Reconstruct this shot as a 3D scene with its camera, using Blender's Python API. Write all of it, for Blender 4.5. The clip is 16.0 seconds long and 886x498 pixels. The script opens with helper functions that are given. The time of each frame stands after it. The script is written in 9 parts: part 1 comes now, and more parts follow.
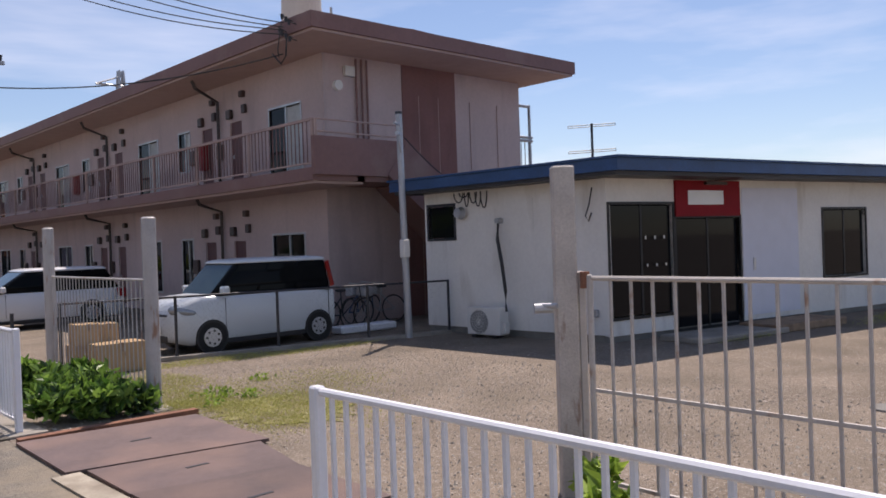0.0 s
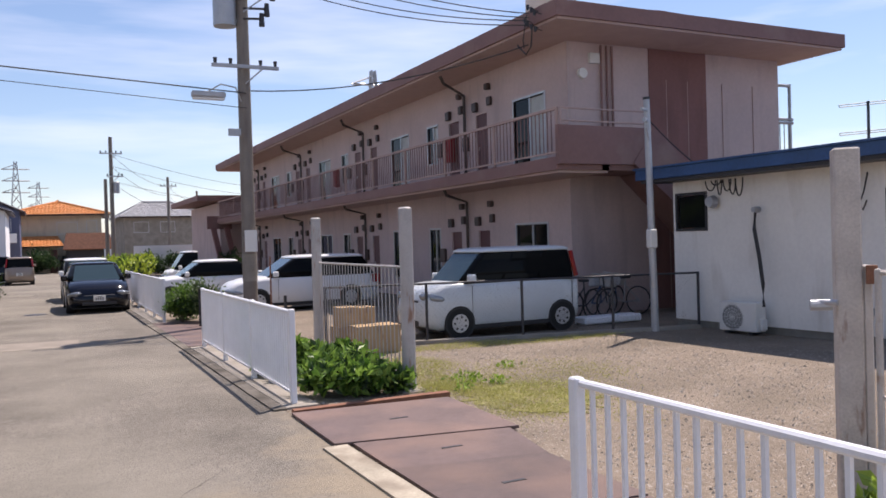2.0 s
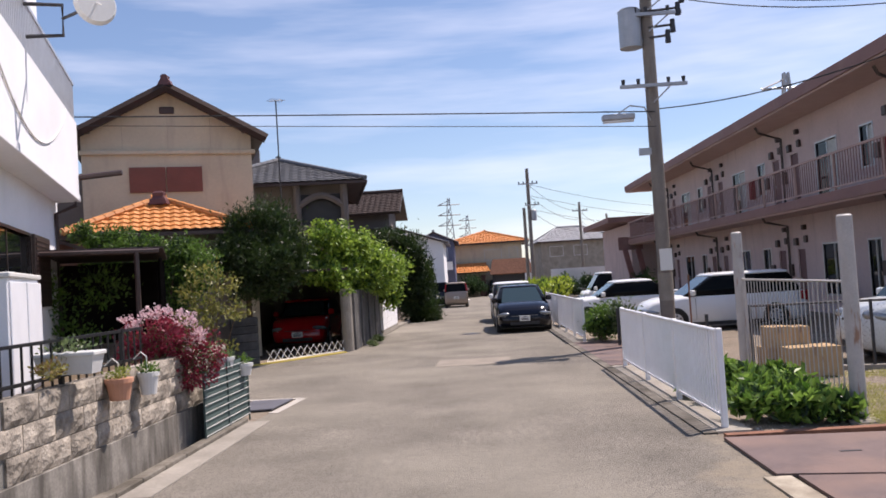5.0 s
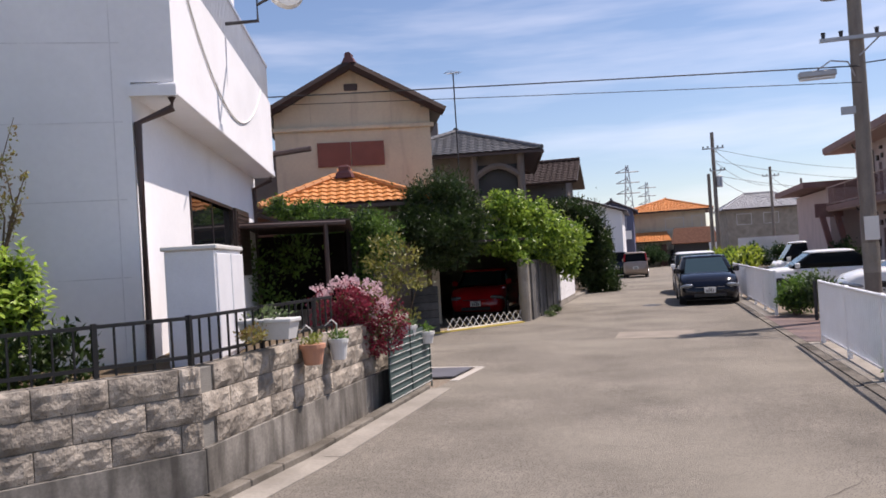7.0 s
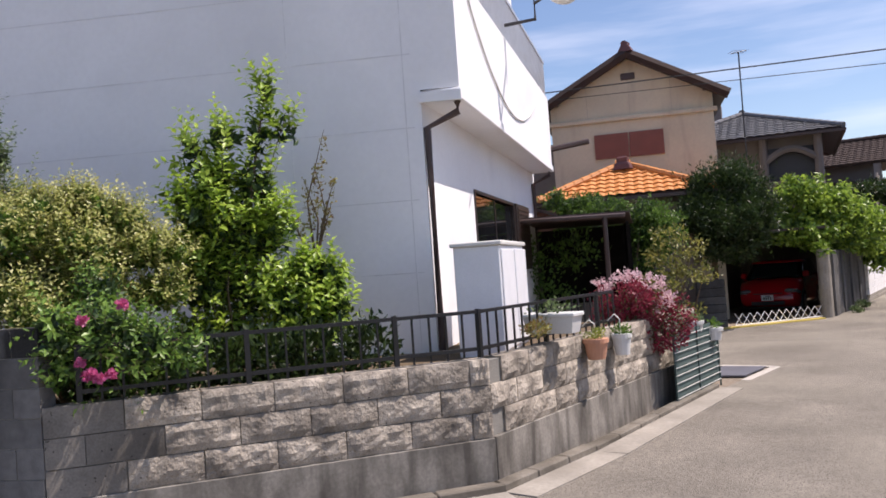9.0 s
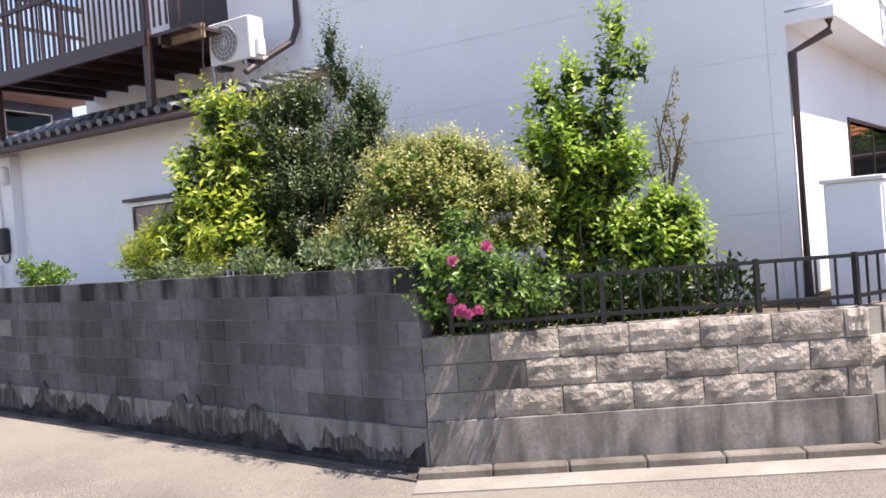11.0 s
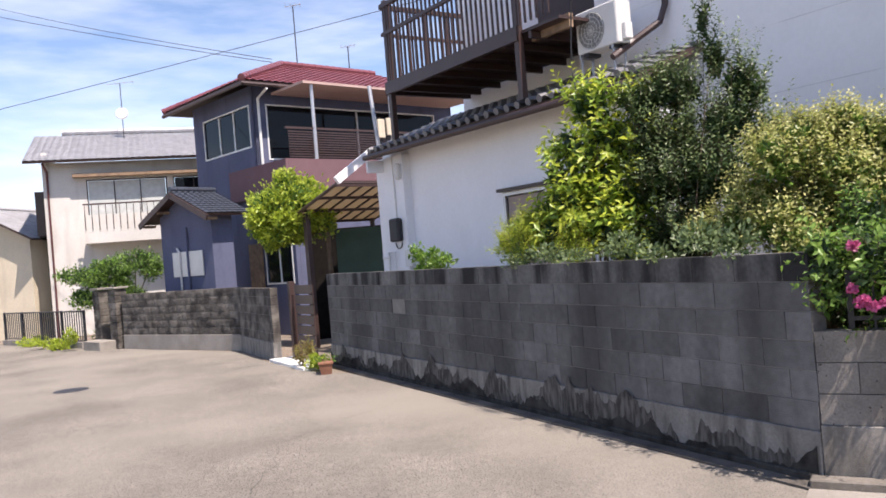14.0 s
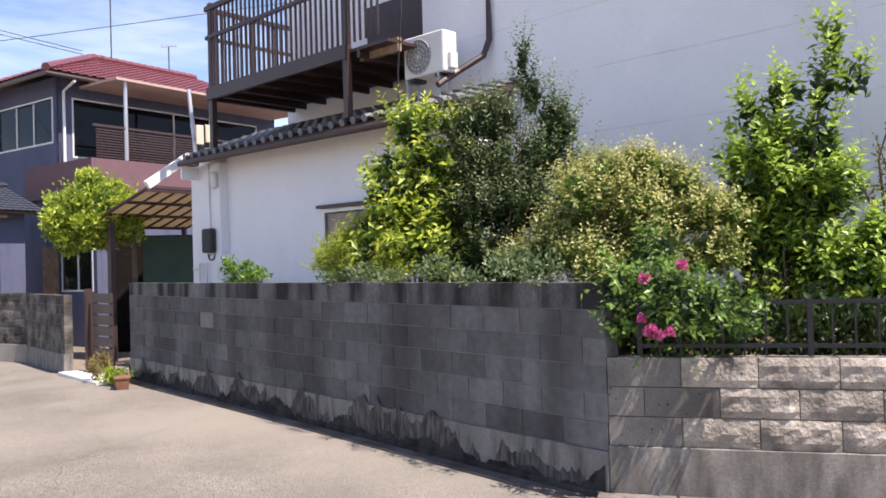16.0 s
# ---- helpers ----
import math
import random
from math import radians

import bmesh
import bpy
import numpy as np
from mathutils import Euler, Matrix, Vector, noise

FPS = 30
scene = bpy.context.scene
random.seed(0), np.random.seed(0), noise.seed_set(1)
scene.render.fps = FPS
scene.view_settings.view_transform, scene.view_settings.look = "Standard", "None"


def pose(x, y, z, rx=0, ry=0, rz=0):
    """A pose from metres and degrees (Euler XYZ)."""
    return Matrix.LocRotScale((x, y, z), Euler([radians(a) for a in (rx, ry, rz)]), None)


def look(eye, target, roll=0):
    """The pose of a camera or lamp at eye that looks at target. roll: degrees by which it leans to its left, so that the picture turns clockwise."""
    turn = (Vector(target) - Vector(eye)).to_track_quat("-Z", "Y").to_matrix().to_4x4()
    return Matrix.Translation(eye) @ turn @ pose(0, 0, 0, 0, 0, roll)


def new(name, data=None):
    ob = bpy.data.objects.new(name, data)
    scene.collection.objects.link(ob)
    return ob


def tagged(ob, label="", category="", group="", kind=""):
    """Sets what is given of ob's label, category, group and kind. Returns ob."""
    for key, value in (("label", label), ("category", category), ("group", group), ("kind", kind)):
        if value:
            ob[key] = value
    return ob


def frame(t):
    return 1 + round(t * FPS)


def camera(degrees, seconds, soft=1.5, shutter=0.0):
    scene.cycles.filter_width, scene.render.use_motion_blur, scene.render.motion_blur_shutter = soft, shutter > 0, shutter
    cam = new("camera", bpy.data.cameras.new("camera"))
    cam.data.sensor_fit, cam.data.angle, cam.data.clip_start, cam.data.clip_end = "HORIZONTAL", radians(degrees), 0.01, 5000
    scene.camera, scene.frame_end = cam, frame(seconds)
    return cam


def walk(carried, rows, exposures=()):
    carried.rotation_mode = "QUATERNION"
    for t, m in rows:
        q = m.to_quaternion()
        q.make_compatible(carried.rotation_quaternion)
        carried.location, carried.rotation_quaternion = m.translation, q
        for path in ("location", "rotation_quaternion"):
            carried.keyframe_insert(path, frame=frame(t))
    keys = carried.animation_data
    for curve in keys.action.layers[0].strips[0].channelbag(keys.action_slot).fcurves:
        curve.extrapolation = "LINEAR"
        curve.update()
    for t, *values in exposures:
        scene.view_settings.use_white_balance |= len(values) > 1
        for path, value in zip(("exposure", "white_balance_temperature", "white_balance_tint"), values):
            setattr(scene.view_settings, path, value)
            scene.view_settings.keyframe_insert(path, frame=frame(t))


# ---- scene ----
cam = camera(56.95, 16.0, soft=1.7)
# seconds, x, y, z, yaw, pitch, roll
PATH = [
    (0.0, 0.119, -0.144, 1.862, -42.92, -0.44, 1.97), (0.5, 0.119, -0.109, 1.868, -37.29, -1.10, 0.83),
    (1.0, 0.116, -0.082, 1.867, -33.16, -1.42, 0.27), (1.5, 0.087, -0.061, 1.873, -30.19, -1.19, 0.79),
    (2.0, 0.054, -0.022, 1.862, -26.35, -0.62, 1.67), (2.5, 0.048, 0.004, 1.856, -22.34, -1.07, 1.25),
    (3.0, 0.024, 0.033, 1.858, -18.75, -0.12, 1.61), (3.5, -0.000, 0.045, 1.855, -13.09, 0.89, 2.08),
    (4.0, -0.052, 0.072, 1.837, -7.29, 0.95, 1.90), (4.5, -0.063, 0.076, 1.846, -0.61, 1.52, 2.41),
    (4.7, -0.058, 0.073, 1.844, 0.53, 2.08, 2.95), (6.8, -0.084, 0.108, 1.865, 12.34, 1.12, 3.60),
    (7.0, -0.095, 0.105, 1.869, 14.16, 0.74, 3.55), (7.5, -0.100, 0.096, 1.872, 19.95, 0.72, 4.23),
    (8.0, -0.109, 0.093, 1.890, 23.49, -0.10, 3.37), (8.2, -0.112, 0.099, 1.894, 25.20, 0.10, 3.26),
    (10.3, -0.171, 0.023, 1.898, 48.54, -0.14, 4.85), (10.5, -0.173, 0.038, 1.915, 50.91, -1.06, 4.63),
    (11.0, -0.176, 0.024, 1.915, 57.34, -0.90, 4.54), (11.5, -0.186, 0.019, 1.951, 62.16, -1.82, 5.06),
    (12.0, -0.226, 0.047, 1.963, 68.66, -2.08, 4.77), (12.5, -0.227, 0.001, 1.954, 74.36, -2.05, 4.00),
    (13.0, -0.255, -0.008, 1.925, 78.39, -0.84, 4.42), (13.5, -0.281, -0.033, 1.911, 80.34, -0.62, 4.31),
    (14.0, -0.313, -0.049, 1.897, 82.21, 0.30, 4.73), (14.5, -0.327, -0.050, 1.866, 81.90, 0.36, 4.24),
    (15.0, -0.347, -0.050, 1.868, 80.70, 0.19, 4.42), (15.5, -0.331, -0.035, 1.856, 77.27, 0.38, 4.26),
    (16.0, -0.328, -0.027, 1.876, 69.48, 0.98, 1.70),
]
EXPOSURES = [(t, e, 6650, 21) for t, e in ((0.0, 0.1), (0.5, 0.28), (1.5, 0.28), (2.0, 0.4), (2.5, 0.26), (3.5, 0.36), (4.7, 0.38), (7.0, 0.28), (8.2, 0.3), (10.3, 0.9), (11.0, 1.15), (11.5, 1.42), (12.0, 1.3), (12.5, 1.2), (13.0, 1.2), (13.5, 1.05), (14.0, 0.85), (15.0, 0.85), (16.0, 0.95))]
walk(cam, [(t, pose(x, y, z, 90 + p, r, a)) for t, x, y, z, a, p, r in PATH], EXPOSURES)

# ---- light ----
SUN_EL, SUN_AZ = radians(62), radians(57)      # azimuth from +y towards +x
world = bpy.data.worlds.new("sky")
scene.world = world
world.use_nodes = True
wn, wl = world.node_tree.nodes, world.node_tree.links
wn.clear()
sky = wn.new("ShaderNodeTexSky")
sky.sky_type, sky.sun_disc = "NISHITA", False
sky.sun_elevation, sky.sun_rotation = SUN_EL, SUN_AZ
sky.air_density, sky.dust_density, sky.ozone_density = 1.0, 0.3, 3.0
wc = wn.new("ShaderNodeTexCoord")
wm = wn.new("ShaderNodeMapping")
wm.inputs["Rotation"].default_value = (0.0, radians(14), radians(-12))
wm.inputs["Scale"].default_value = (1.3, 2.2, 11.0)
wt = wn.new("ShaderNodeTexNoise")
wt.inputs["Scale"].default_value, wt.inputs["Detail"].default_value, wt.inputs["Roughness"].default_value = 1.5, 5.0, 0.55
wr = wn.new("ShaderNodeValToRGB")
wr.color_ramp.elements[0].position, wr.color_ramp.elements[1].position = 0.46, 0.78
wmix = wn.new("ShaderNodeMixRGB")
wmix.inputs[2].default_value = (9.0, 9.3, 10.0, 1)
wmul = wn.new("ShaderNodeMath")
wmul.operation = "MULTIPLY"
wmul.inputs[1].default_value = 0.42
wb = wn.new("ShaderNodeBackground")
wb.inputs[1].default_value = 0.11
wo = wn.new("ShaderNodeOutputWorld")
wl.new(wc.outputs["Generated"], wm.inputs[0])
wl.new(wm.outputs[0], wt.inputs["Vector"])
wl.new(wt.outputs["Fac"], wr.inputs[0])
wl.new(wr.outputs[0], wmul.inputs[0])
wl.new(wmul.outputs[0], wmix.inputs[0])
wl.new(sky.outputs[0], wmix.inputs[1])
wl.new(wmix.outputs[0], wb.inputs[0])
wl.new(wb.outputs[0], wo.inputs[0])
sun = new("sun", bpy.data.lights.new("sun", "SUN"))
sun.data.energy, sun.data.angle, sun.data.color = 4.8, radians(0.6), (1.0, 0.94, 0.84)
SUN_DIR = Vector((math.sin(SUN_AZ) * math.cos(SUN_EL), math.cos(SUN_AZ) * math.cos(SUN_EL), math.sin(SUN_EL)))
sun.matrix_world = look(SUN_DIR * 60, (0, 0, 0))


# ---- materials ----
def mat(name, color, rough=0.7, metal=0.0, vary=0.12, scale=3.0, bump=0.0, bump_scale=60.0, stain=None, stain_scale=1.2,
        stain_at=0.55, stain_soft=0.12, rand=0.0, spec=0.5, island=0.0, streak=False, second=None, second_scale=40.0, second_at=0.6):
    """A painted, mineral or metal surface: two scales of variation, an optional stain colour and fine relief."""
    m = bpy.data.materials.new(name)
    m.use_nodes = True
    n, l = m.node_tree.nodes, m.node_tree.links
    b = n["Principled BSDF"]
    b.inputs["Roughness"].default_value, b.inputs["Metallic"].default_value = rough, metal
    b.inputs["Specular IOR Level"].default_value = spec
    co = n.new("ShaderNodeTexCoord")
    geo = n.new("ShaderNodeNewGeometry")

    def tex(s, detail=4.0, stretch=None):
        t = n.new("ShaderNodeTexNoise")
        t.inputs["Scale"].default_value, t.inputs["Detail"].default_value = s, detail
        if stretch:
            mp = n.new("ShaderNodeMapping")
            mp.inputs["Scale"].default_value = stretch
            l.new(geo.outputs["Position"], mp.inputs[0])
            l.new(mp.outputs[0], t.inputs["Vector"])
        else:
            l.new(geo.outputs["Position"], t.inputs["Vector"])
        return t.outputs["Fac"]

    def mix(kind, fac, a, c):
        x = n.new("ShaderNodeMixRGB")
        x.blend_type = kind
        for k, v in ((0, fac), (1, a), (2, c)):
            if isinstance(v, (int, float)):
                x.inputs[k].default_value = v
            elif isinstance(v, tuple):
                x.inputs[k].default_value = (*v, 1)
            else:
                l.new(v, x.inputs[k])
        return x.outputs[0]

    def ramp(v, lo, hi, a=0.0, c=1.0):
        r = n.new("ShaderNodeMapRange")
        r.inputs[1].default_value, r.inputs[2].default_value, r.inputs[3].default_value, r.inputs[4].default_value = lo, hi, a, c
        l.new(v, r.inputs[0])
        return r.outputs[0]

    col = mix("MULTIPLY", 1.0, color, mix("MIX", ramp(tex(scale), 0.3, 0.7), (1 - vary,) * 3, (1 + vary,) * 3))
    col = mix("MULTIPLY", 1.0, col, mix("MIX", ramp(tex(scale * 14, 3.0), 0.3, 0.7), (1 - vary * 0.6,) * 3, (1 + vary * 0.6,) * 3))
    if second:
        col = mix("MIX", ramp(tex(second_scale, 2.0), second_at, second_at + 0.05), col, second)
    if stain:
        s = tex(stain_scale, 6.0, (3.5, 3.5, 0.7) if streak else None)
        col = mix("MIX", ramp(s, stain_at - stain_soft, stain_at + stain_soft, 0.0, 0.85), col, stain)
    if rand or island:
        src = n.new("ShaderNodeObjectInfo").outputs["Random"] if rand else geo.outputs["Random Per Island"]
        k = rand or island
        col = mix("MULTIPLY", 1.0, col, mix("MIX", src, (1 - k,) * 3, (1 + k,) * 3))
    l.new(col, b.inputs["Base Color"])
    if bump:
        bp = n.new("ShaderNodeBump")
        bp.inputs["Strength"].default_value, bp.inputs["Distance"].default_value = min(1.0, bump), 0.02
        l.new(tex(bump_scale, 5.0), bp.inputs["Height"])
        l.new(bp.outputs[0], b.inputs["Normal"])
    return m


def leaf_mat(name, dark, light, red=None):
    m = bpy.data.materials.new(name)
    m.use_nodes = True
    n, l = m.node_tree.nodes, m.node_tree.links
    b = n["Principled BSDF"]
    b.inputs["Roughness"].default_value = 0.42
    b.inputs["Specular IOR Level"].default_value = 0.5
    geo = n.new("ShaderNodeNewGeometry")
    x = n.new("ShaderNodeMixRGB")
    x.inputs[1].default_value, x.inputs[2].default_value = (*dark, 1), (*light, 1)
    l.new(geo.outputs["Random Per Island"], x.inputs[0])
    l.new(x.outputs[0], b.inputs["Base Color"])
    tr = n.new("ShaderNodeBsdfTranslucent")
    l.new(x.outputs[0], tr.inputs[0])
    ms = n.new("ShaderNodeMixShader")
    ms.inputs[0].default_value = 0.4
    l.new(b.outputs[0], ms.inputs[1])
    l.new(tr.outputs[0], ms.inputs[2])
    l.new(ms.outputs[0], n["Material Output"].inputs[0])
    return m


def glass_mat(name, tint=(0.008, 0.009, 0.011), rough=0.04, spec=0.16):
    """Dark window glass seen from outside: a glossy pane before an unlit room."""
    m = bpy.data.materials.new(name)
    m.use_nodes = True
    b = m.node_tree.nodes["Principled BSDF"]
    b.inputs["Base Color"].default_value = (*tint, 1)
    b.inputs["Roughness"].default_value = rough
    b.inputs["Specular IOR Level"].default_value = spec
    return m


